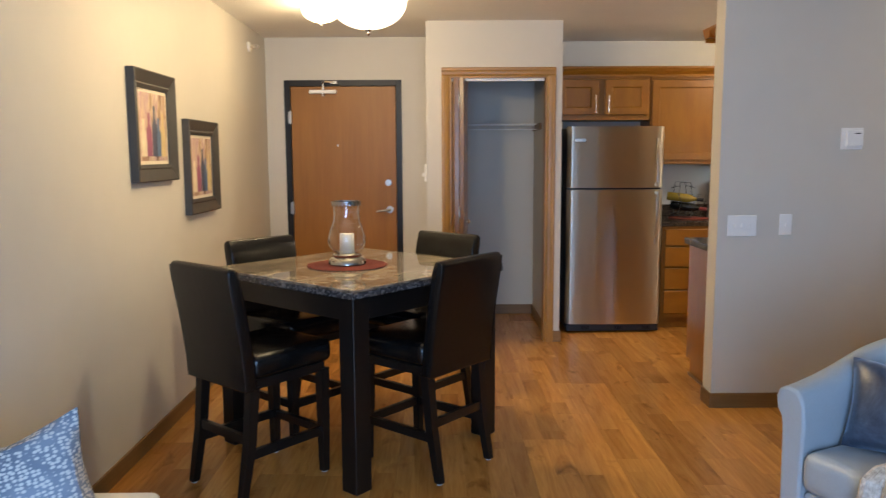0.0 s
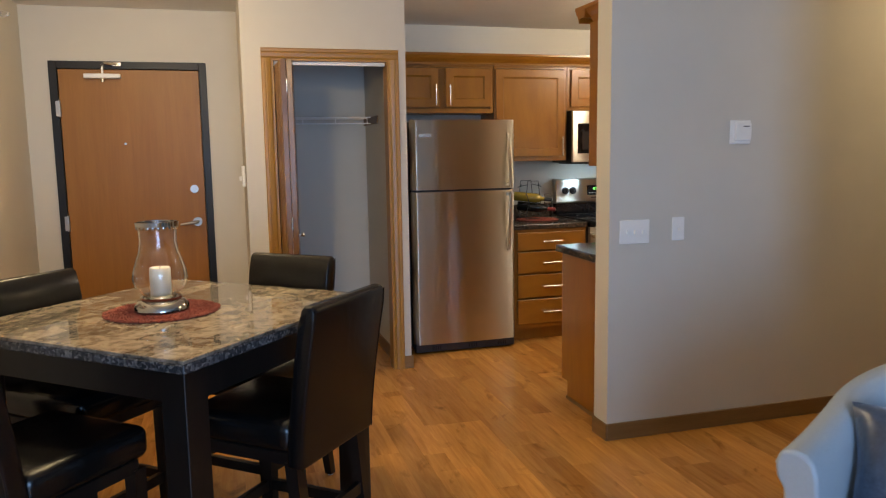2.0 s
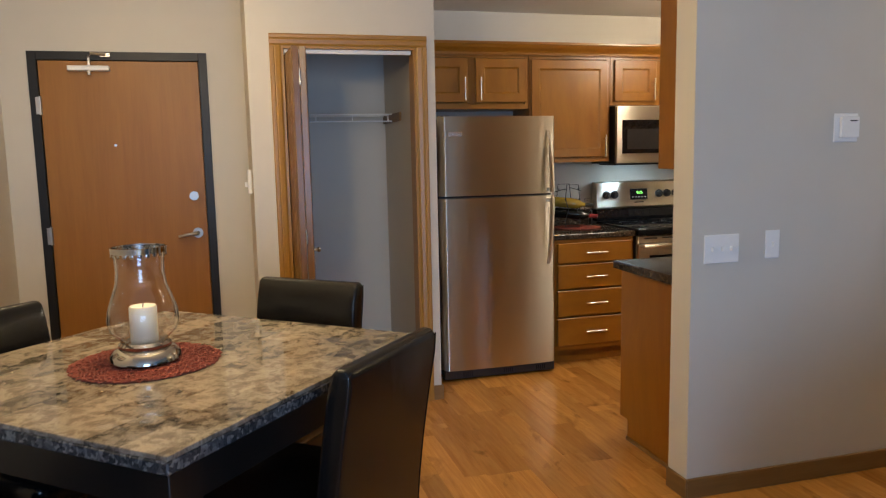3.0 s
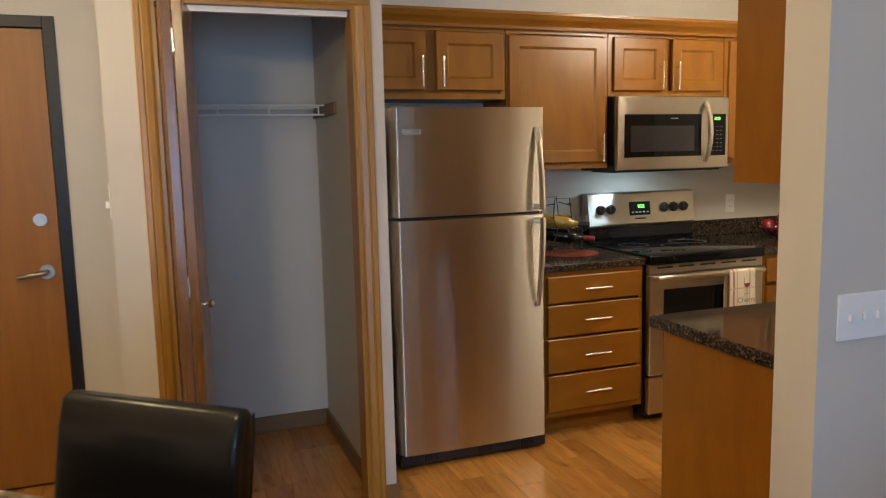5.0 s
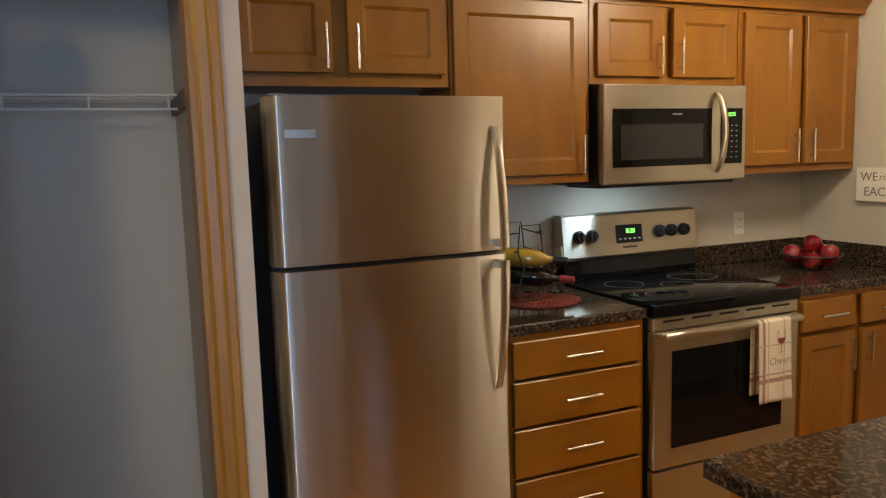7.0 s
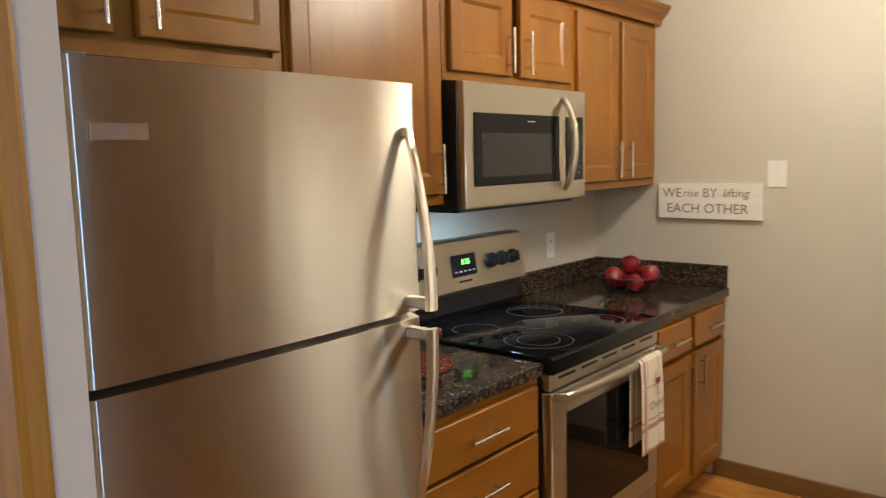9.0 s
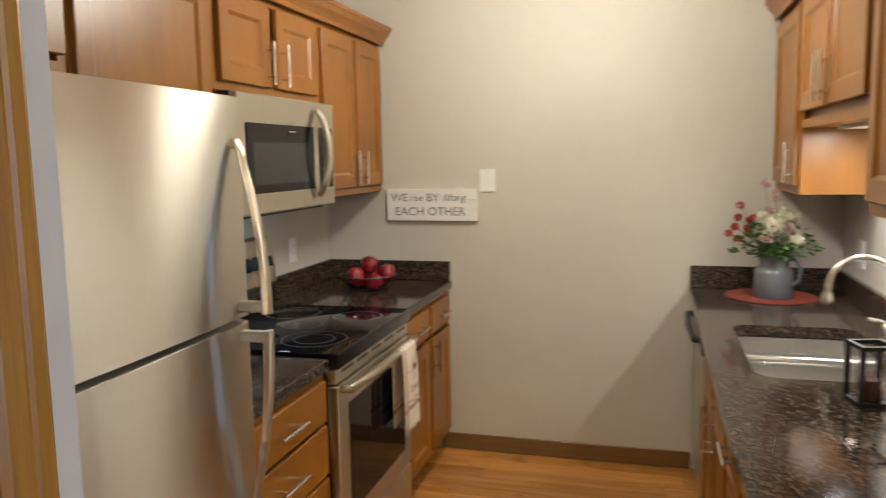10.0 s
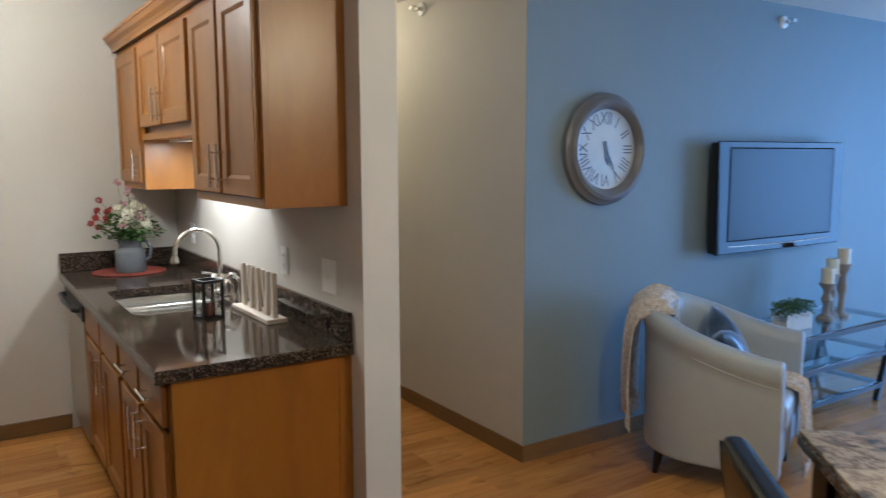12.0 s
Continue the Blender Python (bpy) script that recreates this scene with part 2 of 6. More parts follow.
M_LEATHER = plain("black_leather", (0.0050, 0.0046, 0.0046), 0.25, grain=22, amount=0.2, spec=0.36)
M_LEATHER.node_tree.links.remove(M_LEATHER.node_tree.nodes["Principled BSDF"].inputs["Roughness"].links[0])
M_LEATHER.node_tree.nodes["Principled BSDF"].inputs["Roughness"].default_value = 0.23
bump(M_LEATHER.node_tree, M_LEATHER.node_tree.nodes["Principled BSDF"], noise_tex(M_LEATHER.node_tree, coords(M_LEATHER.node_tree, (1, 1, 0.6)), 9, 5, 0.6, 0.8), 0.20, 0.006)
M_WHITEPL = plain("white_plastic", (0.80, 0.79, 0.76), 0.35, amount=0.03)
M_WIRE = plain("white_coated_wire", (0.75, 0.74, 0.71), 0.4, amount=0.04)
M_GREYLEA = plain("pale_grey_leather", (0.40, 0.435, 0.462), 0.36, grain=140, amount=0.06, bumps=0.15)
M_GLASS = glass("clear_glass")
M_GREENGL = glass("console_glass", (0.86, 0.95, 0.95))
M_WAX = plain("ivory_wax", (0.82, 0.76, 0.60), 0.5, amount=0.05)
M_RED = plain("red_woven", (0.20, 0.040, 0.022), 0.8, grain=130, amount=0.6, bumps=0.8)
M_REDD = plain("red_woven_shade", (0.055, 0.012, 0.008), 0.9, amount=0.4)

# ------------------------------------------------------------------ building helpers
def box(bm, x0, x1, y0, y1, z0, z1, bevel=0.0, seg=1):
    r = bmesh.ops.create_cube(bm, size=1.0)
    for v in r["verts"]:
        v.co = Vector(((x0 + x1) / 2 + v.co.x * (x1 - x0), (y0 + y1) / 2 + v.co.y * (y1 - y0), (z0 + z1) / 2 + v.co.z * (z1 - z0)))
    if bevel:
        edges = list({e for v in r["verts"] for e in v.link_edges})
        bmesh.ops.bevel(bm, geom=edges, offset=bevel, segments=seg, profile=0.5, affect="EDGES")
    return bm


def Bx(*a, **k):
    return box(bmesh.new(), *a, **k)


def rod(bm, p0, p1, r, seg=12, r2=None):
    p0, p1 = Vector(p0), Vector(p1)
    d = p1 - p0
    m = Matrix.Translation((p0 + p1) / 2) @ d.to_track_quat("Z", "Y").to_matrix().to_4x4()
    bmesh.ops.create_cone(bm, cap_ends=True, segments=seg, radius1=r, radius2=r if r2 is None else r2, depth=d.length, matrix=m)
    return bm


def sweep(bm, pts, r, seg=10, closed=False):
    """A round tube along a line of points; r is one radius or one for each point."""
    pts = [Vector(p) for p in pts]
    n = len(pts)
    rings = []
    up = None
    for i, p in enumerate(pts):
        a = pts[(i - 1) % n] if closed or i else p
        c = pts[(i + 1) % n] if closed or i < n - 1 else p
        d = (c - a).normalized()
        if up is None:
            up = d.orthogonal().normalized()
        up = (up - d * up.dot(d)).normalized()
        s = d.cross(up)
        rr = r if isinstance(r, (int, float)) else r[i]
        rings.append([bm.verts.new(p + (up * math.cos(2 * math.pi * k / seg) + s * math.sin(2 * math.pi * k / seg)) * rr) for k in range(seg)])
    for i in range(n if closed else n - 1):
        q, w = rings[i], rings[(i + 1) % n]
        for k in range(seg):
            bm.faces.new((q[k], q[(k + 1) % seg], w[(k + 1) % seg], w[k]))
    if not closed:
        bm.faces.new(list(reversed(rings[0])))
        bm.faces.new(rings[-1])
    return bm


def lathe(bm, profile, seg=32, at=(0, 0, 0), closed=False):
    """A turned shape: the profile is (radius, height) pairs from the bottom up."""
    c = Vector(at)
    rings = []
    for r, z in profile:
        if r < 1e-5:
            rings.append([bm.verts.new(c + Vector((0, 0, z)))])
        else:
            rings.append([bm.verts.new(c + Vector((r * math.cos(2 * math.pi * k / seg), r * math.sin(2 * math.pi * k / seg), z))) for k in range(seg)])
    pairs = list(zip(rings, rings[1:])) + ([(rings[-1], rings[0])] if closed else [])
    for q, w in pairs:
        for k in range(seg):
            j = (k + 1) % seg
            if len(q) == 1 and len(w) > 1:
                bm.faces.new((q[0], w[j], w[k]))
            elif len(w) == 1 and len(q) > 1:
                bm.faces.new((q[k], q[j], w[0]))
            elif len(q) > 1:
                bm.faces.new((q[k], q[j], w[j], w[k]))
    return bm


def prism(bm, outline, axis, a, b):
    """A flat outline pushed along an axis; the outline's pairs fill the two other axes in order."""
    def put(p, t):
        q = list(p)
        q.insert(axis, t)
        return bm.verts.new(q)
    f, g = [put(p, a) for p in outline], [put(p, b) for p in outline]
    n = len(outline)
    bm.faces.new(f)
    bm.faces.new(list(reversed(g)))
    for i in range(n):
        bm.faces.new((f[i], g[i], g[(i + 1) % n], f[(i + 1) % n]))
    bmesh.ops.recalc_face_normals(bm, faces=bm.faces)
    return bm


def mesh_of(name, bm, material, smooth=False):
    me = bpy.data.meshes.new(name)
    bmesh.ops.recalc_face_normals(bm, faces=bm.faces)
    if smooth:
        for f in bm.faces:
            f.smooth = True
        for e in bm.edges:
            e.smooth = len(e.link_faces) != 2 or e.calc_face_angle() < radians(38)
    bm.to_mesh(me)
    bm.free()
    me.materials.append(material)
    return me


def part(name, bm, material, parent, label="", smooth=False, m=None):
    ob = new(name, mesh_of(name, bm, material, smooth))
    ob.parent = parent
    if m is not None:
        ob.matrix_basis = m
    return tagged(ob, label)


def thing(name, label, category, m=None, group="", kind=""):
    ob = new(name)
    ob.empty_display_size = 0.1
    if m is not None:
        ob.matrix_basis = m
    return tagged(ob, label, category, group, kind)


def solid(name, bm, material, label, category, kind="structure", smooth=False, m=None, group=""):
    ob = new(name, mesh_of(name, bm, material, smooth))
    if m is not None:
        ob.matrix_basis = m
    return tagged(ob, label, category, group, kind)


def soften(ob, width, seg=2, angle=40):
    b = ob.modifiers.new("bevel", "BEVEL")
    b.width, b.segments, b.limit_method, b.angle_limit = width, seg, "ANGLE", radians(angle)
    return ob

# ------------------------------------------------------------------ walls, ceiling, openings
WT = 0.12


def wall(name, label, *boxes, paint=None):
    bm = bmesh.new()
    for b in boxes:
        box(bm, *b)
    return solid(name, bm, paint or M_WALL, label, "wall")


wall("wall_west", "greige painted wall beside the dining table", (LEFT - WT, LEFT, SOUTH - WT, DOORY + WT, 0, CEIL))
DX0, DX1, DZ = -0.929, 0.081, 2.117       # outer edges of the steel door frame
wall("wall_north", "greige painted wall around the entry door", (LEFT, DX0, DOORY, DOORY + WT, 0, CEIL), (DX1, CLX0, DOORY, DOORY + WT, 0, CEIL), (DX0, DX1, DOORY, DOORY + WT, DZ, CEIL))
wall("wall_entry_outer", "dark corridor wall behind the entry door", (LEFT, CLX0, DOORY + 0.3, DOORY + 0.36, 0, CEIL))
# closet box
CX0, CX1, CZ = 0.482, 1.230, 2.067     # closet opening
wall("wall_closet_front", "greige painted wall around the closet opening", (CLX0, CX0, CLY, CLY + 0.11, 0, CEIL), (CX1, CLX1, CLY, CLY + 0.11, 0, CEIL), (CX0, CX1, CLY, CLY + 0.11, CZ, CEIL))
wall("wall_closet_west", "greige painted side wall of the closet", (CLX0, CLX0 + 0.09, CLY + 0.11, CBACK, 0, CEIL))
wall("wall_closet_east", "greige painted wall between closet and refrigerator", (1.265, CLX1, CLY + 0.11, CBACK, 0, CEIL))
wall("wall_closet_back", "shaded back wall of the closet", (CLX0, CLX1, CBACK, CBACK + 0.1, 0, CEIL))
wall("wall_kitchen_back", "greige painted kitchen wall behind the range", (CLX1, ENDX + WT, BACK, BACK + WT, 0, CEIL))
wall("wall_kitchen_end", "greige painted end wall of the kitchen", (ENDX, ENDX + WT, PY1, BACK, 0, CEIL))
wall("wall_partition", "greige painted partition between kitchen and living room", (PX, HALLX, PY0, PY1, 0, CEIL))
wall("wall_hall", "greige painted hall wall", (BLX + 0.003, HALLX, BLY - WT, BLY, 0, CEIL))
wall("wall_hall_end", "greige painted wall closing the hall", (HALLX, HALLX + WT, BLY - WT, PY1, 0, CEIL))
wall("wall_living_east", "slate blue painted living room wall behind the television", (BLX, BLX + WT, SOUTH - WT, BLY - WT, 0, CEIL), (BLX, BLX + 0.003, BLY - WT, BLY, 0, CEIL), paint=M_BLUE)
WX0, WX1, WZ0, WZ1 = -0.43, 1.43, 0.12, 2.25
wall("wall_south", "painted wall around the wide living room window", (LEFT, WX0, SOUTH - WT, SOUTH, 0, CEIL), (WX1, BLX, SOUTH - WT, SOUTH, 0, CEIL), (WX0, WX1, SOUTH - WT, SOUTH, WZ1, CEIL), (WX0, WX1, SOUTH - WT, SOUTH, 0, WZ0))
solid("ceiling", Bx(LEFT - WT, HALLX + WT, SOUTH - WT, 6.62, CEIL, CEIL + 0.1), M_CEIL, "off-white textured ceiling", "ceiling")
solid("ground", Bx(-60, 60, -80, 60, -0.6, -0.5), plain("lawn", (0.07, 0.10, 0.04), 0.9, grain=20, amount=0.3), "grass outside the window", "ground")
subfloor = solid("floor", Bx(LEFT - WT, HALLX + WT, SOUTH - WT, 6.62, -0.10, -0.008), M_SUB, "oak-look laminate plank floor", "floor")

# the window behind the start of the walk
win = thing("window_1", "wide white framed living room window", "window", pose(0.50, SOUTH - 0.06, WZ0), kind="structure")
bm = bmesh.new()
W2, WH = (WX1 - WX0) / 2, WZ1 - WZ0
for b in ((-W2, -W2 + 0.06, 0, WH), (W2 - 0.06, W2, 0, WH), (-0.04, 0.04, 0, WH), (-W2 + 0.06, -0.04, 0, 0.06), (0.04, W2 - 0.06, 0, 0.06), (-W2 + 0.06, -0.04, WH - 0.06, WH), (0.04, W2 - 0.06, WH - 0.06, WH)):
    box(bm, b[0], b[1], -0.04, 0.04, b[2], b[3])
part("window_frame", bm, M_WHITEPL, win)
for sx in (-1, 1):
    p = part("pane", Bx(min(sx * 0.04, sx * (W2 - 0.06)), max(sx * 0.04, sx * (W2 - 0.06)), -0.004, 0.004, 0.06, WH - 0.06), M_GLASS, win)
    p.visible_shadow = False

# baseboards: 95 mm high, 12 mm thick
BH, BT = 0.088, 0.012


def baseboard(x0, x1, y0, y1):
    bm = Bx(x0, x1, y0, y1, 0.0, BH, 0.003)
    return solid("baseboard", bm, M_BASE if x1 - x0 > y1 - y0 else M_BASEY, "brown wood-look vinyl baseboard", "baseboard")


baseboard(LEFT, LEFT + BT, SOUTH, DOORY)
baseboard(LEFT + BT, DX0, DOORY - BT, DOORY)
baseboard(DX1, CLX0, DOORY - BT, DOORY)
baseboard(CLX0 - BT, CLX0, CLY, DOORY - BT)
baseboard(CLX0 - BT, CX0 - 0.06, CLY - BT, CLY)
baseboard(CX1 + 0.06, CLX1 + BT, CLY - BT, CLY)
baseboard(CLX1, CLX1 + BT, CLY, 5.75)
baseboard(CLX0 + 0.09, 1.265, CBACK - BT, CBACK)
baseboard(1.265 - BT, 1.265, CLY + 0.11, CBACK - BT)
baseboard(ENDX - BT, ENDX, 4.50, 5.76)
baseboard(PX - BT, PX, PY0 - BT, PY1)
baseboard(PX, HALLX, PY0 - BT, PY0)
baseboard(BLX, HALLX, BLY, BLY + BT)
baseboard(BLX - BT, BLX, SOUTH, BLY + BT)
baseboard(HALLX - BT, HALLX, BLY + BT, PY0 - BT)

# entry door
door = thing("door_1", "cherry veneer entry door in a black steel frame", "door", pose((DX0 + DX1) / 2, DOORY, 0), kind="structure")
w = (DX1 - DX0) / 2
bm = bmesh.new()
box(bm, -w, -w + 0.05, -0.012, 0.13, 0, DZ, 0.002)
box(bm, w - 0.05, w, -0.012, 0.13, 0, DZ, 0.002)
box(bm, -w + 0.05, w - 0.05, -0.012, 0.13, DZ - 0.05, DZ, 0.002)
part("door_frame", bm, M_FRAME, door, "black painted steel frame")
leaf = part("door_leaf", Bx(-w + 0.053, w - 0.053, 0.004, 0.048, 0.012, DZ - 0.053, 0.002), M_DOOR, door)
lx = w - 0.053 - 0.07
bm = rod(bmesh.new(), (lx, 0.004, 1.235), (lx, -0.010, 1.235), 0.028, 24)
rod(bm, (lx, -0.010, 1.235), (lx, -0.022, 1.235), 0.017, 20)
part("deadbolt", bm, M_SATIN, leaf, "round chrome deadbolt", True)
bm = rod(bmesh.new(), (lx + 0.01, 0.004, 1.00), (lx + 0.01, -0.010, 1.00), 0.032, 24)
sweep(bm, [(lx + 0.01, -0.008, 1.0), (lx + 0.01, -0.045, 1.0), (lx - 0.005, -0.055, 0.999), (lx - 0.05, -0.055, 0.994), (lx - 0.105, -0.050, 0.985)], [0.013, 0.012, 0.012, 0.010, 0.008])
part("door_handle", bm, M_SATIN, leaf, "brushed nickel lever handle", True)
for z in (0.25, 1.02, 1.80):
    bm = rod(bmesh.new(), (-w + 0.052, -0.006, z - 0.055), (-w + 0.052, -0.006, z + 0.055), 0.009, 10)
    box(bm, -w + 0.030, -w + 0.052, -0.016, -0.0125, z - 0.05, z + 0.05)
    part("hinge", bm, M_SATIN, door, "steel hinge", True)
rod(bm := bmesh.new(), (0.15 - w + 0.3, 0.004, 1.56), (0.15 - w + 0.3, -0.003, 1.56), 0.008, 12)
part("peephole", bm, M_CHROME, leaf)
closer = part("door_closer", Bx(-w + 0.22, -w + 0.45, -0.052, 0.004, DZ - 0.115, DZ - 0.085, 0.006, 2), M_WHITEPL, door, "silver hydraulic door closer")
bm = Bx(-w + 0.33, -w + 0.345, -0.03, -0.018, DZ - 0.085, DZ - 0.02, 0.002)
sweep(bm, [(-w + 0.337, -0.03, DZ - 0.03), (-w + 0.36, -0.09, DZ - 0.02), (-w + 0.44, -0.03, DZ - 0.02)], 0.008)
box(bm, -w + 0.40, -w + 0.46, -0.04, -0.012, DZ - 0.035, DZ - 0.008, 0.003)
rod(bm, (-w + 0.337, -0.035, DZ - 0.14), (-w + 0.337, -0.035, DZ - 0.115), 0.012, 12)
part("closer_arm", bm, M_NICKEL, closer, "steel closer arm", True)

# closet casing, track and folding door
casing = thing("closet_casing", "oak casing around the closet opening", "trim", pose(0, CLY, 0), kind="structure")
TW = 0.062


def casing_profile(out):
    """A colonial casing: a thick outer edge, a bead and a thin rounded inner edge; (way out from the opening, depth)."""
    return [(0, 0), (out, 0), (out, -0.014), (out * 0.91, -0.0165), (out * 0.66, -0.0158), (out * 0.58, -0.0128), (out * 0.50, -0.0136), (out * 0.16, -0.0100), (0, -0.005)]


part("casing_side", prism(bmesh.new(), [(CX0 - p, q) for p, q in casing_profile(TW)], 2, 0, CZ), M_OAKZ, casing)
part("casing_side", prism(bmesh.new(), [(CX1 + p, q) for p, q in casing_profile(TW)], 2, 0, CZ), M_OAKZ, casing)
part("casing_head", prism(bmesh.new(), [(q, CZ + p) for p, q in casing_profile(TW)], 0, CX0 - TW, CX1 + TW), M_OAKX, casing)
bm = Bx(CX0, CX0 + 0.014, 0.0, 0.112, 0, CZ - 0.014)
box(bm, CX1 - 0.014, CX1, 0.0, 0.112, 0, CZ - 0.014)
part("jamb", bm, M_OAKZ, casing)
part("head_jamb", Bx(CX0, CX1, 0.0, 0.112, CZ - 0.014, CZ), M_OAKX, casing)
part("door_track", Bx(CX0 + 0.02, CX1 - 0.02, 0.035, 0.062, CZ - 0.036, CZ - 0.015), M_WHITEPL, casing, "white bifold track")
bif = thing("bifold_door", "oak bifold closet door folded open into the room", "door", pose(0.545, CLY + 0.05, 0.02))
LEAF_T = 0.0165
for back, front in (((-0.030, 0.0), (-0.0175, -0.384)), ((0.062, 0.0), (0.0175, -0.384))):
    p0, p1 = Vector((*back, 0)), Vector((*front, 0))
    turn = math.degrees(math.atan2(p1.y - p0.y, p1.x - p0.x))
    p = part("door_panel", Bx(0.0, (p1 - p0).length, -LEAF_T, LEAF_T, 0, CZ - 0.065, 0.0025, 2), M_VENEER, bif, "", False, pose(p0.x, p0.y, 0, 0, 0, turn))
    if back[0] > 0:
        bm = rod(bmesh.new(), (0.25, LEAF_T, 0.955), (0.25, LEAF_T + 0.018, 0.955), 0.006, 12)
        lathe_at = pose(0.25, LEAF_T + 0.014, 0.955, -90)
        part("knob", bm, M_NICKEL, p, "small nickel knob", True)
        part("knob_head", lathe(bmesh.new(), [(0, 0), (0.008, 0.0), (0.0145, 0.008), (0.0155, 0.014), (0.011, 0.020), (0, 0.022)], 18), M_NICKEL, p, "", True, lathe_at)
for z in (0.25, 1.04, 1.85):
    bm = rod(bmesh.new(), (0.000, -0.388, z - 0.038), (0.000, -0.388, z + 0.038), 0.0055, 10)
    for k in range(1, 5):
        rod(bm, (0.000, -0.388, z - 0.038 + k * 0.0152 - 0.0006), (0.000, -0.388, z - 0.038 + k * 0.0152 + 0.0006), 0.0063, 10)
    part("hinge", bm, M_NICKEL, bif, "nickel butt hinge", True)
for x in (-0.030, 0.062):
    part("pivot_pin", rod(bmesh.new(), (x, -0.012, CZ - 0.066), (x, -0.012, CZ - 0.056), 0.005, 10), M_NICKEL, bif)

# wire shelf in the closet
sh = thing("closet_shelf", "white wire closet shelf with hanging rod", "shelf", pose(0, 0, 0))
bm = bmesh.new()
SZ, SY0, SY1 = 1.735, 6.10, 6.395
for k in range(30):
    x = CLX0 + 0.10 + k * (1.245 - CLX0 - 0.10) / 29
    rod(bm, (x, SY0, SZ + 0.004), (x, SY1, SZ + 0.004), 0.0016, 5)
part("wire_deck", bm, M_WIRE, sh)
for y, z in ((SY0, SZ), (SY0, SZ - 0.045), (SY1 - 0.02, SZ), (6.25, SZ)):
    part("rail", rod(bmesh.new(), (CLX0 + 0.092, y, z), (1.2500, y, z), 0.0042, 8), M_WIRE, sh)
for k in range(4):
    x = CLX0 + 0.2 + k * 0.24
    part("rod_hook", rod(bmesh.new(), (x, SY0, SZ), (x, SY0, SZ - 0.045), 0.004, 6), M_WIRE, sh)
part("end_bracket", Bx(1.2505, 1.2645, 5.875, CBACK - 0.002, SZ - 0.052, SZ + 0.004, 0.0015), M_BASEY, sh, "brown wooden end cleat")

# ------------------------------------------------------------------ cabinets
def shaker(x0, x1, z0, z1, y=-0.020):
    """A framed door with a recessed panel, front at y; its back lies on the cabinet face at y = 0."""
    bm = bmesh.new()
    r, f = 0.058, 0.012
    ch = [(x0, z0), (x1, z0), (x1, z1), (x0, z1)]
    inn = [(x0 + r, z0 + r), (x1 - r, z0 + r), (x1 - r, z1 - r), (x0 + r, z1 - r)]
    pan = [(x0 + r + f, z0 + r + f), (x1 - r - f, z0 + r + f), (x1 - r - f, z1 - r - f), (x0 + r + f, z1 - r - f)]
    e = 0.003
    edge = [(x0 + e, z0 + e), (x1 - e, z0 + e), (x1 - e, z1 - e), (x0 + e, z1 - e)]
    rows = [[bm.verts.new((a, -0.0005, c)) for a, c in ch], [bm.verts.new((a, y + e, c)) for a, c in ch], [bm.verts.new((a, y, c)) for a, c in edge],
            [bm.verts.new((a, y, c)) for a, c in inn], [bm.verts.new((a, y + 0.009, c)) for a, c in pan]]
    for p, q in zip(rows, rows[1:]):
        for k in range(4):
            bm.faces.new((p[k], p[(k + 1) % 4], q[(k + 1) % 4], q[k]))
    bm.faces.new(rows[-1])
    bm.faces.new(list(reversed(rows[0])))
    return bm


def pull(x, z, length, upright, y):
    """A bar pull on two posts."""
    bm = bmesh.new()
    h = length / 2
    d = (0, 0, 1) if upright else (1, 0, 0)
    c = Vector((x, y - 0.030, z))
    rod(bm, c - Vector(d) * h, c + Vector(d) * h, 0.0058, 12)
    for s in (-0.62, 0.62):
        p = c + Vector(d) * h * s
        rod(bm, p, (p.x, y + 0.0005, p.z), 0.0042, 8)
    return bm


def cabinet(name, label, w, z0, z1, depth, m, doors=(), drawers=(), toe=0.0, end=None, group=""):
    """A face-framed cabinet: the face at y = 0, its back at y = depth. doors: x0, x1, z0, z1, handle x, handle z; drawers: x0, x1, z0, z1."""
    c = thing(name, label, "cabinet", m, group)
    bm = Bx(0.001, w - 0.001, 0.02, depth - 0.002, z0 + toe, z1)
    if toe:
        box(bm, 0.001, w - 0.001, 0.075, depth - 0.03, 0.0, toe)
    part("body", bm, M_CABZ, c)
    bm = bmesh.new()
    s = 0.030
    box(bm, 0.001, s, 0.0, 0.0198, z0 + toe, z1)
    box(bm, w - s, w - 0.001, 0.0, 0.0198, z0 + toe, z1)
    box(bm, s, w - s, 0.0, 0.0198, z0 + toe, z0 + toe + s)
    box(bm, s, w - s, 0.0, 0.0198, z1 - s, z1)
    part("face_frame", bm, M_CABZ, c)
    for d in doors:
        p = part("door", shaker(*d[:4]), M_CABZ, c)
        if len(d) > 4:
            part("handle", pull(d[4], d[5], d[6] if len(d) > 6 else 0.155, True, -0.020), M_NICKEL, p, "brushed nickel bar pull", True)
    for d in drawers:
        p = part("drawer_front", Bx(d[0], d[1], -0.020, -0.0005, d[2], d[3], 0.004), M_CABX, c)
        if len(d) == 4:
            part("handle", pull((d[0] + d[1]) / 2, (d[2] + d[3]) / 2, 0.155, False, -0.020), M_NICKEL, p, "brushed nickel bar pull", True)
    return c


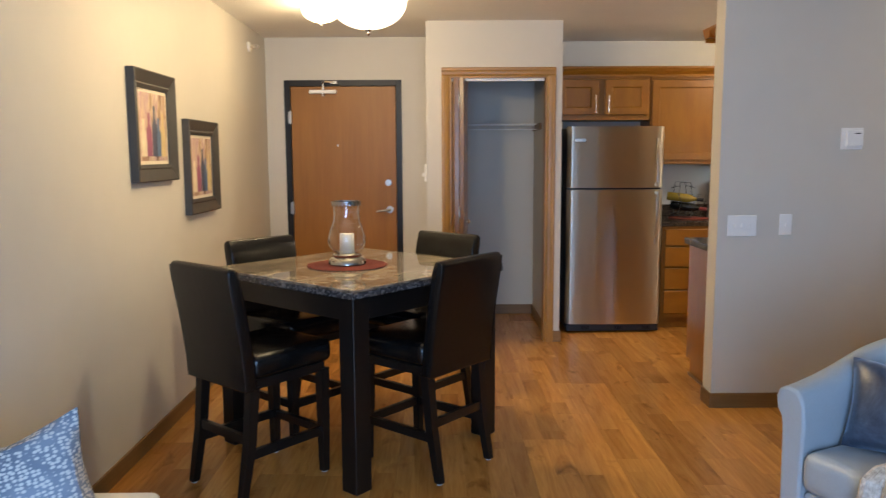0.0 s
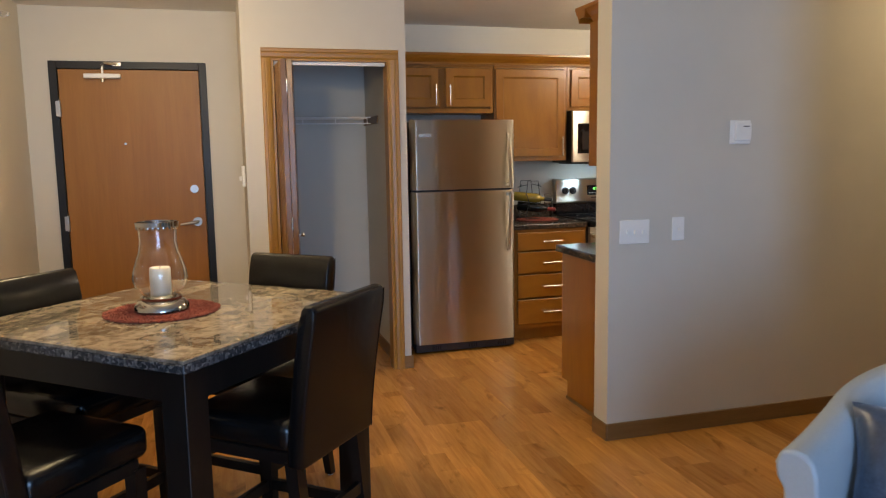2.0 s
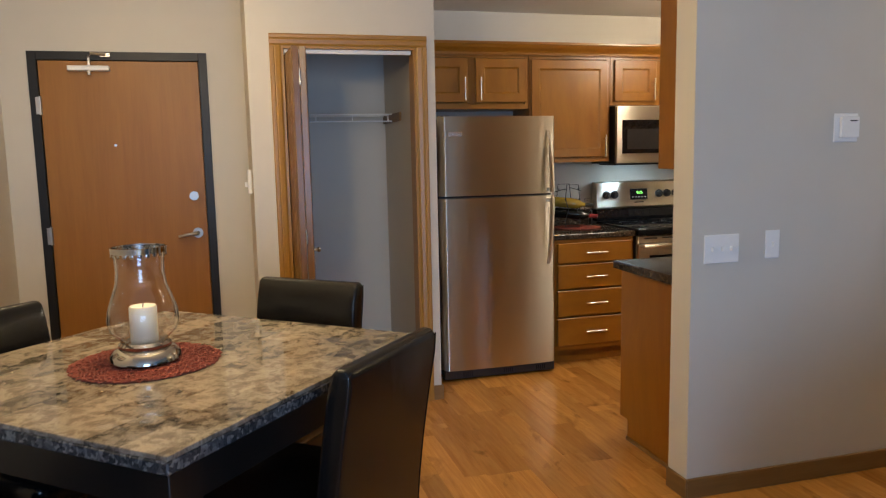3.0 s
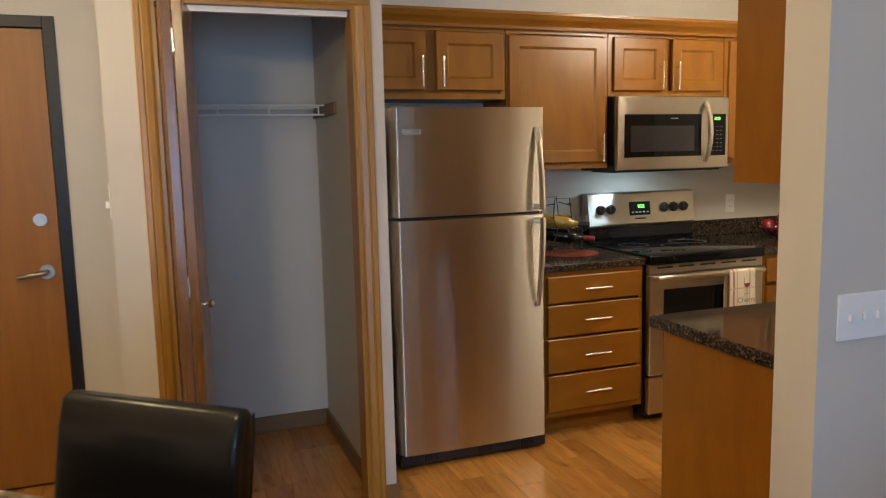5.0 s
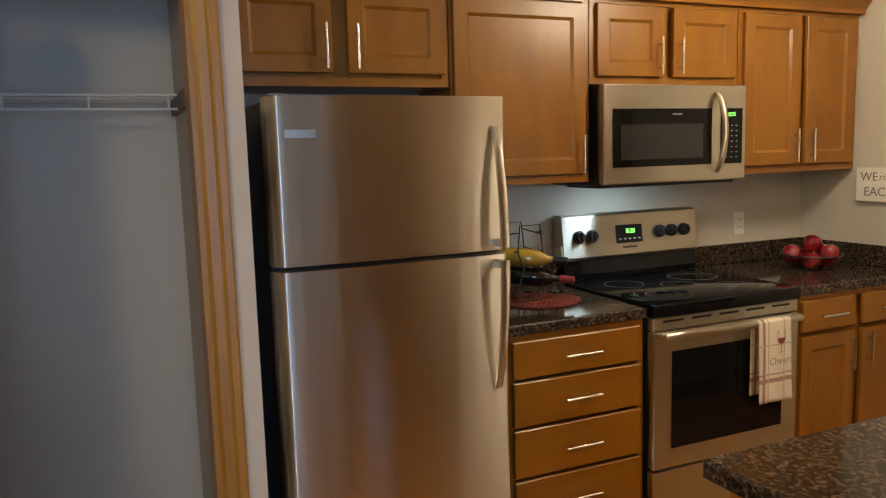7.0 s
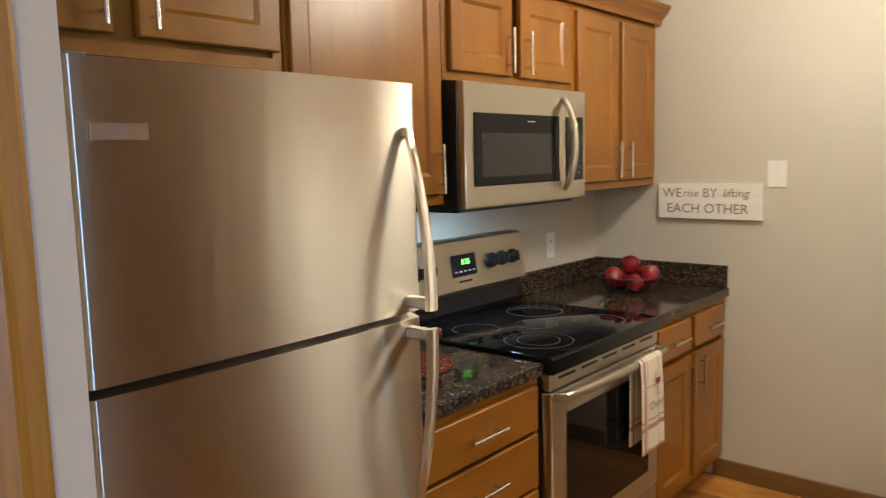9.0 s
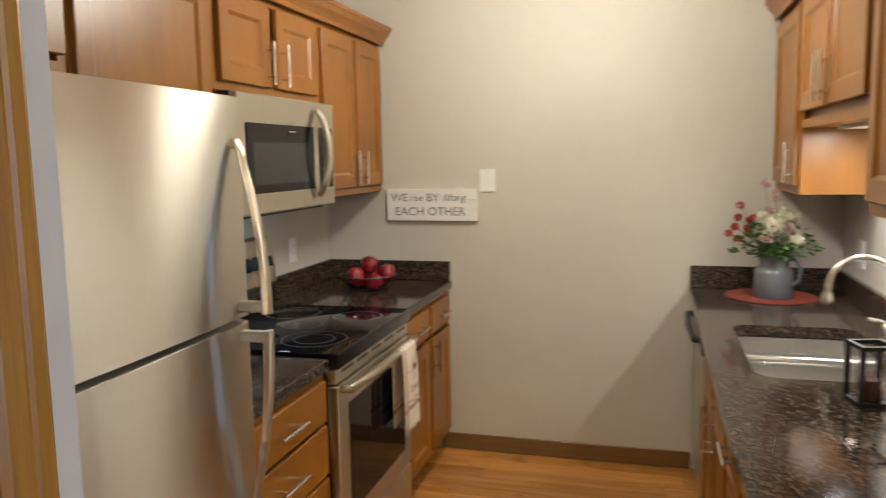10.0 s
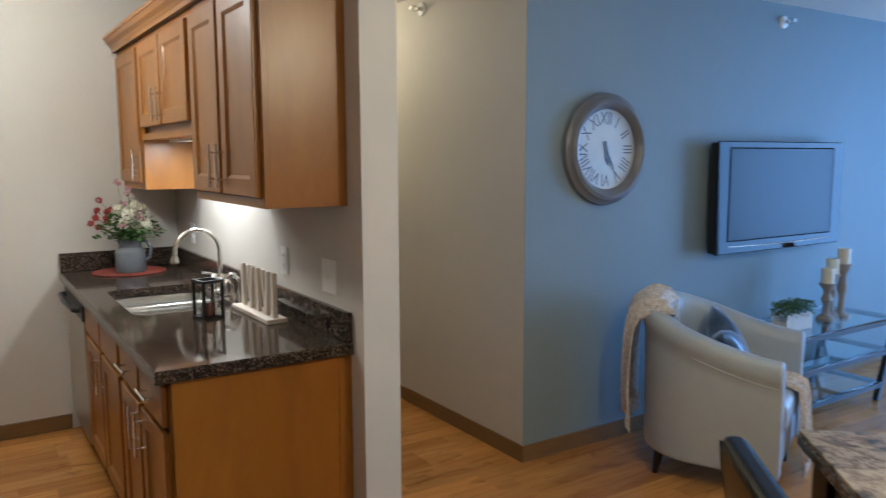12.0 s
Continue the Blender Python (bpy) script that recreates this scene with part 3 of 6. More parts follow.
UY, UB, UT = 6.07, 1.385, 2.14          # face, bottom and top of the upper cabinets
UD = BACK - UY
KU = "upper cabinets over the range"
U = lambda x: pose(x, UY, 0)
cabinet("wall_cabinet", "stained maple wall cabinet with two doors above the refrigerator", 0.85, 1.765, UT, UD, U(1.375), [(0.055, 0.400, 1.81, 2.105, 0.372, 1.90), (0.457, 0.830, 1.81, 2.105, 0.485, 1.90)], group=KU)
cabinet("wall_cabinet", "stained maple wall cabinet with one wide door", 0.625, UB, UT, UD, U(2.228), [(0.012, 0.600, 1.42, 2.100, 0.572, 1.50)], group=KU)
cabinet("wall_cabinet", "short stained maple wall cabinet above the microwave", 0.795, 1.785, UT, UD, U(2.855), [(0.030, 0.366, 1.815, 2.105, 0.338, 1.90), (0.420, 0.770, 1.815, 2.105, 0.448, 1.90)], group=KU)
cabinet("wall_cabinet", "tall stained maple wall cabinet beside the end wall", 0.770, UB, UT, UD, U(3.652), [(0.028, 0.372, 1.42, 2.105, 0.340, 1.51), (0.412, 0.735, 1.42, 2.105, 0.444, 1.51)], group=KU)


def crown(x0, x1, y, s, up=0.0):
    """A crown moulding along x; s = -1 when the cabinets face -y, 1 when they face +y."""
    prof = [(0.0, 2.118), (0.008, 2.118), (0.010, 2.135), (0.020, 2.150), (0.036, 2.165), (0.046, 2.185), (0.052, 2.187), (0.052, 2.203), (-0.06, 2.203), (-0.06, 2.142), (0.0, 2.142)]
    bm = prism(bmesh.new(), [(y + s * a, z + up) for a, z in prof], 0, x0, x1)
    return bm


cr = thing("crown_moulding", "stained maple crown moulding on the range-side cabinets", "trim", kind="structure")
part("moulding", crown(1.372, ENDX - 0.004, UY - 0.021, -1, 0.010), M_CABX, cr)

# base cabinets on the range side
BY = 5.72
BD = BACK - BY
Bp = lambda x: pose(x, BY, 0)
cabinet("base_cabinet", "stained maple base cabinet with four drawers", 0.600, 0, 0.872, BD, Bp(2.256), drawers=[(0.022, 0.578, 0.712, 0.848), (0.022, 0.578, 0.535, 0.700), (0.022, 0.578, 0.343, 0.523), (0.022, 0.578, 0.138, 0.331)], toe=0.105)
cabinet("base_cabinet", "stained maple base cabinet with two drawers over two doors", 0.775, 0, 0.872, BD, Bp(3.650), [(0.030, 0.352, 0.138, 0.690, 0.320, 0.60), (0.400, 0.730, 0.138, 0.690, 0.432, 0.60)], [(0.030, 0.352, 0.712, 0.848), (0.400, 0.730, 0.712, 0.848)], toe=0.105)


def worktop(name, label, x0, x1, y0, y1, front):
    """A 40 mm worktop with a rounded front edge; front is 'y0' or 'y1'."""
    bm = Bx(x0, x1, y0, y1, 0.8725, 0.912, 0.006, 3)
    return bm


ct = thing("worktop", "dark speckled stone-look worktop beside the refrigerator", "worktop", pose(2.55, 6.0, 0.8725))
MW = pose(-2.55, -6.0, -0.8725)
part("slab", worktop("", "", 2.245, 2.862, 5.700, BACK - 0.001, "y0"), M_COUNTER, ct, m=MW)
part("backsplash", Bx(2.245, 2.862, BACK - 0.022, BACK - 0.0015, 0.9125, 1.014, 0.003), M_COUNTER, ct, m=MW)
ct = thing("worktop", "dark speckled stone-look worktop in the corner with backsplash", "worktop", pose(4.03, 6.0, 0.8725))
MW = pose(-4.03, -6.0, -0.8725)
part("slab", worktop("", "", 3.640, ENDX - 0.001, 5.700, BACK - 0.001, "y0"), M_COUNTER, ct, m=MW)
part("backsplash", Bx(3.640, ENDX - 0.023, BACK - 0.022, BACK - 0.0015, 0.9125, 1.014, 0.003), M_COUNTER, ct, m=MW)
part("backsplash", Bx(ENDX - 0.022, ENDX - 0.0015, 5.708, BACK - 0.0015, 0.9125, 1.014, 0.003), M_COUNTER, ct, m=MW)

# sink side: the cabinets face +y, so they are turned round
SYF = 4.47                               # face of the base cabinets
SD = SYF - PY1
S = lambda x: pose(x, SYF, 0, 0, 0, 180)
cabinet("base_cabinet", "stained maple base cabinet at the open end of the worktop", 0.76, 0, 0.872, SD, S(2.845), [(0.030, 0.360, 0.138, 0.690, 0.330, 0.60), (0.400, 0.730, 0.138, 0.690, 0.430, 0.60)], [(0.030, 0.360, 0.712, 0.848), (0.400, 0.730, 0.712, 0.848)], toe=0.105)
cabinet("sink_cabinet", "stained maple sink cabinet with two false fronts over two doors", 0.90, 0, 0.70, SD, S(3.747), [(0.030, 0.430, 0.138, 0.690, 0.402, 0.60), (0.470, 0.870, 0.138, 0.690, 0.498, 0.60)], toe=0.105)
sf = thing("false_front", "stained maple false drawer fronts below the sink", "cabinet front", S(3.747))
for a, b in ((0.030, 0.430), (0.470, 0.870)):
    part("panel", Bx(a, b, -0.020, -0.0005, 0.712, 0.848, 0.004), M_CABX, sf)
part("rail", Bx(0.001, 0.899, 0.0, 0.02, 0.701, 0.8715), M_CABX, sf)
ep = thing("end_panel", "stained maple end panel of the sink counter", "panel", pose(2.076, 4.15, 0))
part("panel", prism(bmesh.new(), [(3.862 - 4.15, 0.0), (SYF - 0.078 - 4.15, 0.0), (SYF - 0.078 - 4.15, 0.105), (SYF - 0.003 - 4.15, 0.105), (SYF - 0.003 - 4.15, 0.8715), (3.862 - 4.15, 0.8715)], 0, -0.006, 0.0065), M_CABZ, ep)
part("corner_post", Bx(-0.010, -0.0062, 3.862 - 4.15, 3.91 - 4.15, 0.0, 0.8715), M_CABZ, ep)
part("shoe", Bx(-0.016, -0.0105, 3.864 - 4.15, SYF - 0.08 - 4.15, 0.0, 0.02), M_BASEY, ep)

# dishwasher
dw = thing("dishwasher", "stainless dishwasher with a black control strip", "dishwasher", S(4.405))
part("tub", Bx(0.005, 0.645, 0.02, 0.56, 0.11, 0.868), M_BLACKPL, dw)
part("door", Bx(0.006, 0.644, -0.022, 0.0195, 0.115, 0.74, 0.004, 2), M_STEELX, dw, "brushed stainless door")
p = part("control_panel", Bx(0.006, 0.644, -0.028, 0.0195, 0.745, 0.866, 0.006, 2), M_BLACKPL, dw, "black control strip")
part("handle", sweep(bmesh.new(), [(0.05, -0.028, 0.80), (0.06, -0.055, 0.80), (0.30, -0.066, 0.80), (0.58, -0.055, 0.80), (0.59, -0.028, 0.80)], 0.014), M_BLACKPL, p, "", True)
part("toe_plate", Bx(0.006, 0.644, 0.06, 0.075, 0.0, 0.108), M_BLACKPL, dw)

# sink worktop with two cut-outs
SX0, SXM0, SXM1, SX1, SB0, SB1 = 2.93, 3.285, 3.320, 3.63, 3.985, 4.405
ct = thing("worktop", "dark speckled stone-look worktop with an undermount sink", "worktop", pose(3.25, 4.2, 0.8725))
MW = pose(-3.25, -4.2, -0.8725)


def rounded(x0, x1, y0, y1, r, n=6):
    pts = []
    for cx, cy, a in ((x1 - r, y0 + r, -90), (x1 - r, y1 - r, 0), (x0 + r, y1 - r, 90), (x0 + r, y0 + r, 180)):
        for k in range(n + 1):
            t = radians(a + 90 * k / n)
            pts.append((cx + r * math.cos(t), cy + r * math.sin(t)))
    return pts


def top_with_hole(x0, x1, y0, y1, z0, z1, hole):
    """A slab with a bevelled rim and a rounded hole: the top is filled by bridging the outer rim with the hole's edge."""
    bm = bmesh.new()
    n = len(hole)
    cx, cy = (hole[0][0] + hole[n // 2][0]) / 2, (hole[0][1] + hole[n // 2][1]) / 2

    def out(p, inset=0.0):
        dx, dy = p[0] - cx, p[1] - cy
        ax0, ax1, ay0, ay1 = x0 + inset, x1 - inset, y0 + inset, y1 - inset
        t = min(((ax1 - cx) / dx if dx > 0 else (ax0 - cx) / dx) if abs(dx) > 1e-9 else 1e9, ((ay1 - cy) / dy if dy > 0 else (ay0 - cy) / dy) if abs(dy) > 1e-9 else 1e9)
        return (cx + dx * t, cy + dy * t)
    corner = [(x1, y0), (x1, y1), (x0, y1), (x0, y0)]
    rim = [out(p) for p in hole]
    for c in corner:
        k = min(range(n), key=lambda i: (rim[i][0] - c[0]) ** 2 + (rim[i][1] - c[1]) ** 2)
        rim[k] = c
    b = 0.006
    top = [(min(max(p[0], x0 + b), x1 - b), min(max(p[1], y0 + b), y1 - b)) for p in rim]
    loops = [[bm.verts.new((*p, z0)) for p in hole], [bm.verts.new((*p, z1)) for p in hole], [bm.verts.new((*p, z1)) for p in top],
             [bm.verts.new((*p, z1 - b)) for p in rim], [bm.verts.new((*p, z0)) for p in rim]]
    for p, q in zip(loops, loops[1:] + loops[:1]):
        for k in range(n):
            bm.faces.new((p[k], p[(k + 1) % n], q[(k + 1) % n], q[k]))
    return bm


part("slab", top_with_hole(2.05, ENDX - 0.001, PY1 + 0.001, 4.52, 0.8725, 0.912, rounded(SX0, SX1, SB0, SB1, 0.07)), M_COUNTER, ct, m=MW)
part("backsplash", Bx(2.052, ENDX - 0.023, PY1 + 0.0015, PY1 + 0.022, 0.9125, 1.018, 0.003), M_COUNTER, ct, m=MW)
part("backsplash", Bx(ENDX - 0.022, ENDX - 0.0015, PY1 + 0.0015, 4.515, 0.9125, 1.018, 0.003), M_COUNTER, ct, m=MW)
sink = thing("sink", "stainless double-bowl undermount sink", "sink", pose(3.27, 4.2, 0.70))
M_SINK = plain("satin_steel", (0.64, 0.63, 0.60), 0.30, 1.0, grain=200, amount=0.06)


def bowl_basin(x0, x1, y0, y1, zt, zb):
    bm = bmesh.new()
    loops = []
    for inset, z, r in ((-0.02, zt, 0.085), (0.0, zt, 0.07), (0.008, zb + 0.05, 0.07), (0.022, zb + 0.014, 0.06), (0.06, zb, 0.04)):
        loops.append([bm.verts.new((a - 3.27, c - 4.2, z - 0.70)) for a, c in rounded(x0 + inset, x1 - inset, y0 + inset, y1 - inset, r)])
    n = len(loops[0])
    for p, q in zip(loops, loops[1:]):
        for k in range(n):
            bm.faces.new((p[k], p[(k + 1) % n], q[(k + 1) % n], q[k]))
    bm.faces.new(loops[-1])
    return bm


for x0, x1, zt in ((SXM1 - 0.015, SX1 + 0.004, 0.866), (SX0 - 0.004, SXM0 + 0.015, 0.866)):
    p = part("bowl", bowl_basin(x0, x1, SB0 - 0.004, SB1 + 0.004, zt, 0.712), M_SINK, sink, "", True)
    part("drain", lathe(bmesh.new(), [(0, 0.0155), (0.03, 0.0155), (0.034, 0.018), (0.042, 0.018), (0.044, 0.0132)], 20, ((x0 + x1) / 2 - 3.27, 0, 0)), M_CHROME, p, "", True)
part("divider", Bx(SXM0 - 3.27 - 0.014, SXM1 - 3.27 + 0.014, SB0 - 4.2 + 0.006, SB1 - 4.2 - 0.006, 0.155, 0.186, 0.012, 3), M_SINK, sink, "", True)

# gooseneck faucet with side handles
fc = thing("faucet", "brushed nickel gooseneck faucet with lever and side spray", "faucet", pose(3.30, 3.945, 0.912))
bm = lathe(bmesh.new(), [(0, 0), (0.028, 0), (0.028, 0.012), (0.020, 0.022), (0.017, 0.06), (0.020, 0.075), (0.014, 0.09), (0, 0.09)], 20)
pts = [(0, 0, 0.08), (0, 0, 0.19)] + [(0, 0.103 - 0.103 * math.cos(a), 0.200 + 0.103 * math.sin(a)) for a in np.linspace(0, math.pi, 17)] + [(0, 0.208, 0.178)]
sweep(bm, pts, 0.0105, 14)
lathe(bm, [(0.0, 0.152), (0.018, 0.152), (0.020, 0.165), (0.014, 0.188), (0, 0.188)], 16, (0, 0.208, 0))
part("spout", bm, M_NICKEL, fc, "", True)
part("deck_plate", Bx(-0.13, 0.13, -0.027, 0.027, 0.0002, 0.008, 0.003, 2), M_NICKEL, fc)
for x in (-0.10, 0.10):
    bm = lathe(bmesh.new(), [(0, 0.008), (0.022, 0.008), (0.020, 0.03), (0.016, 0.05), (0.020, 0.062), (0.012, 0.075), (0, 0.076)], 16, (x, 0, 0))
    sweep(bm, [(x, 0, 0.065), (x, 0.02, 0.078), (x, 0.06, 0.085)], [0.008, 0.007, 0.006])
    part("lever", bm, M_NICKEL, fc, "", True)
part("side_spray", lathe(bmesh.new(), [(0, 0.0002), (0.022, 0.0002), (0.020, 0.02), (0.013, 0.04), (0.015, 0.075), (0.020, 0.10), (0.014, 0.115), (0, 0.116)], 16, (-0.19, 0.0, 0)), M_NICKEL, fc, "", True)
bm = lathe(bmesh.new(), [(0, 0.0002), (0.020, 0.0002), (0.018, 0.02), (0.011, 0.035), (0.011, 0.07), (0, 0.071)], 16, (-0.27, 0.0, 0))
sweep(bm, [(-0.27, 0, 0.06), (-0.27, 0.0, 0.10), (-0.27, 0.03, 0.125), (-0.27, 0.065, 0.115), (-0.27, 0.075, 0.10)], 0.009)
part("soap_pump", bm, M_CHROME, fc, "", True)

# sink-side wall cabinets
SUY = 4.15
SUD = SUY - PY1
V = lambda x: pose(x, SUY, 0, 0, 0, 180)
KS = "wall cabinets over the sink counter"
cabinet("wall_cabinet", "stained maple wall cabinet with two doors at the partition's end", 0.80, UB, UT, SUD, V(2.874), [(0.030, 0.385, 1.42, 2.105, 0.357, 1.52), (0.415, 0.770, 1.42, 2.105, 0.443, 1.52)], group=KS)
cabinet("wall_cabinet", "short stained maple wall cabinet above the sink", 0.970, 1.640, UT, SUD, V(3.846), [(0.030, 0.470, 1.70, 2.105, 0.440, 1.79), (0.500, 0.940, 1.70, 2.105, 0.530, 1.79)], group=KS)
cabinet("wall_cabinet", "narrow stained maple wall cabinet beside the end wall", 0.584, UB, UT, SUD, V(4.432), [(0.030, 0.555, 1.42, 2.105, 0.522, 1.51)], group=KS)
cr = thing("crown_moulding", "stained maple crown moulding on the sink-side cabinets", "trim", kind="structure")
part("moulding", crown(2.022, ENDX - 0.004, SUY + 0.021, 1, 0.020), M_CABX, cr)
part("moulding_return", prism(bmesh.new(), [(2.074 - a, z + 0.020) for a, z in [(0.0, 2.118), (0.010, 2.135), (0.020, 2.150), (0.036, 2.165), (0.046, 2.185), (0.052, 2.187), (0.052, 2.203), (0.0, 2.203)]], 1, PY1 + 0.001, SUY - 0.036), M_CABX, cr)
ul = thing("under_cabinet_light", "slim white light under the short cabinet above the sink", "lamp", pose(3.36, 4.02, 1.6395))
part("housing", Bx(-0.32, 0.32, -0.04, 0.04, -0.012, 0), M_WHITEPL, ul)

# ------------------------------------------------------------------ refrigerator
FX0, FX1, FY = 1.442, 2.226, 5.592
fr = thing("refrigerator", "stainless top-freezer refrigerator with curved handles", "refrigerator", pose((FX0 + FX1) / 2, FY, 0))
h = (FX1 - FX0) / 2
part("body", Bx(-h + 0.006, h - 0.006, 0.085, 0.76, 0.03, 1.685, 0.006, 2), M_BLACKPL, fr, "black cabinet body")


def fridge_door(z0, z1):
    """A door with flat sides, tightly rounded edges and a gently bowed front."""
    r, c = 0.012, radians(56)                        # the sides splay in towards the front
    cx, cy = -h + 0.034, 0.004 + r
    arc = [(cx - r * math.sin(c) * (1 - k / 6) ** 1.0, cy - r * math.cos(math.asin(math.sin(c) * (1 - k / 6)))) for k in range(7)]
    prof = [(-h, 0.075), (-h, 0.056)] + arc
    prof += [(-h + 0.040 + (2 * h - 0.080) * k / 16, 0.0035 - 0.009 * math.sin(math.pi * k / 16) ** 0.8) for k in range(17)]
    prof += [(-x, y) for x, y in reversed(arc)] + [(h, 0.056), (h, 0.075)]
    return prism(bmesh.new(), prof, 2, z0, z1)


def fridge_handle(z0, z1, low):
    """Half of a long bow: flush with the door at its far end, standing well off it beside the split, with a foot there."""
    bm = bmesh.new()
    n = 22
    rows = []
    x = h - 0.064
    for k in range(n + 1):
        t = k / n
        z = z0 + (z1 - z0) * t
        s = t if low else 1 - t                      # 0 at the far end, 1 beside the split
        out = 0.006 + 0.058 * math.sin(math.pi / 2 * min(1.0, s * 1.05)) ** 0.85
        wd = 0.0125 + 0.0045 * math.sin(math.pi / 2 * s)
        th = 0.006 + 0.004 * s
        rows.append([bm.verts.new((x + a * wd, -out + c * th, z)) for a, c in ((-1, 0.2), (-0.75, -0.7), (0, -1.0), (0.75, -0.7), (1, 0.2), (0.6, 0.9), (-0.6, 0.9))])
    m = len(rows[0])
    for p, q in zip(rows, rows[1:]):
        for k in range(m):
            bm.faces.new((p[k], p[(k + 1) % m], q[(k + 1) % m], q[k]))
    bm.faces.new(rows[0])
    bm.faces.new(list(reversed(rows[-1])))
    foot, tip = (z1 - 0.014, z0 + 0.010) if low else (z0 + 0.014, z1 - 0.010)
    box(bm, x - 0.014, x + 0.014, -0.060, 0.004, foot - 0.012, foot + 0.012, 0.004)
    box(bm, x - 0.010, x + 0.010, -0.012, 0.004, tip - 0.010, tip + 0.010, 0.003)
    return bm


SPLIT = 1.193
for z0, z1, a, b, rev in ((SPLIT + 0.008, 1.694, SPLIT + 0.020, 1.60, False), (0.075, SPLIT - 0.008, 0.74, SPLIT - 0.020, True)):
    p = part("door", fridge_door(z0, z1), M_STEELZ, fr, "brushed stainless door", True)
    part("handle", fridge_handle(a, b, rev), M_STEELZ, p, "curved stainless handle", True)
    part("gasket", Bx(-h + 0.01, h - 0.01, 0.0752, 0.0848, z0 + 0.01, z1 - 0.01), M_BLACKPL, p)
    if not rev:
        part("badge", Bx(-h + 0.050, -h + 0.140, -0.0060, 0.002, 1.572, 1.598, 0.001), M_NICKEL, p, "small brushed metal badge")
part("hinge_cover", Bx(-h + 0.012, -h + 0.065, 0.02, 0.11, 1.6945, 1.702, 0.003, 2), M_SATIN, fr)
p = part("kick_grille", Bx(-h + 0.01, h - 0.01, 0.03, 0.08, 0.012, 0.068, 0.003), M_BLACKPL, fr, "black vented kick plate")
for x0 in (-0.26, 0.02, 0.25):
    bm = bmesh.new()
    for k in range(5):
        box(bm, x0 + k * 0.014, x0 + k * 0.014 + 0.007, 0.026, 0.0298, 0.025, 0.055)
    part("vent", bm, M_SMOKE, p)
for x in (-h + 0.06, h - 0.06):
    part("roller", rod(bmesh.new(), (x - 0.015, 0.12, 0.0155), (x + 0.015, 0.12, 0.0155), 0.0155, 12), M_BLACKPL, fr)

# ------------------------------------------------------------------ range
RX0, RX1 = 2.868, 3.634
rg = thing("range", "stainless electric range with black glass cooktop", "stove", pose((RX0 + RX1) / 2, 5.70, 0))
h = (RX1 - RX0) / 2
part("body", Bx(-h + 0.004, h - 0.004, 0.02, 0.66, 0.03, 0.871), M_BLACKPL, rg, "black enamel sides")
cook = part("cooktop", Bx(-h, h, -0.03, 0.60, 0.872, 0.925, 0.009, 3), M_BLACKGL, rg, "black glass cooktop", True)
M_RING = plain("printed_ring", (0.11, 0.11, 0.115), 0.3)
for x, y, r in ((-0.20, 0.14, 0.115), (0.19, 0.13, 0.095), (-0.19, 0.41, 0.085), (0.20, 0.42, 0.11), (0.0, 0.28, 0.075)):
    for rr in (r, r * 0.62) if r > 0.11 else (r,):
        part("burner_ring", lathe(bmesh.new(), [(rr - 0.0014, 0.9256), (rr - 0.0014, 0.9253), (rr + 0.0014, 0.9253), (rr + 0.0014, 0.9256)], 40, (x, y, 0), True), M_RING, cook)
od = part("oven_door", Bx(-h + 0.006, h - 0.006, -0.022, 0.0195, 0.265, 0.815, 0.006, 2), M_STEELX, rg, "stainless oven door")
part("door_glass", Bx(-0.290, 0.290, -0.0245, -0.0222, 0.345, 0.735), M_BLACKGL, od, "dark oven window")
bm = sweep(bmesh.new(), [(-h + 0.03, -0.022, 0.800), (-h + 0.035, -0.055, 0.803), (-0.25, -0.066, 0.806), (0.0, -0.070, 0.807), (0.25, -0.066, 0.806), (h - 0.035, -0.055, 0.803), (h - 0.03, -0.022, 0.800)], [0.013, 0.016, 0.016, 0.016, 0.016, 0.016, 0.013], 12)
part("handle", bm, M_STEELX, od, "stainless oven handle", True)
p = part("vent_strip", Bx(-h + 0.006, h - 0.006, -0.016, 0.0195, 0.820, 0.870, 0.003), M_STEELX, rg)
for k in range(5):
    part("vent_slot", Bx(-0.33 + k * 0.14, -0.23 + k * 0.14, -0.0172, -0.0162, 0.850, 0.859), M_BLACKPL, p)
part("drawer", Bx(-h + 0.006, h - 0.006, -0.020, 0.0195, 0.05, 0.255, 0.006, 2), M_STEELX, rg, "stainless storage drawer")
for x in (-h + 0.06, h - 0.06):
    part("foot", rod(bmesh.new(), (x, 0.06, 0), (x, 0.06, 0.0298), 0.018, 12), M_BLACKPL, rg)
# backguard, leaning back
bg = part("backguard", prism(bmesh.new(), [(0.60, 1.015), (0.585, 1.03), (0.612, 1.215), (0.625, 1.223), (0.672, 1.223), (0.672, 1.015)], 0, -h, h), M_STEELX, rg, "stainless control panel")
part("riser", prism(bmesh.new(), [(0.596, 0.9255), (0.592, 0.95), (0.606, 1.0145), (0.67, 1.0145), (0.67, 0.9255)], 0, -h + 0.006, h - 0.006), M_BLACKGL, rg)
TILT = pose(0, 0.5985, 1.122, -8.3)
dp = part("display", Bx(-0.095, 0.055, -0.0035, 0.0, -0.042, 0.042, 0.002), M_BLACKGL, bg, "black control display", m=TILT)


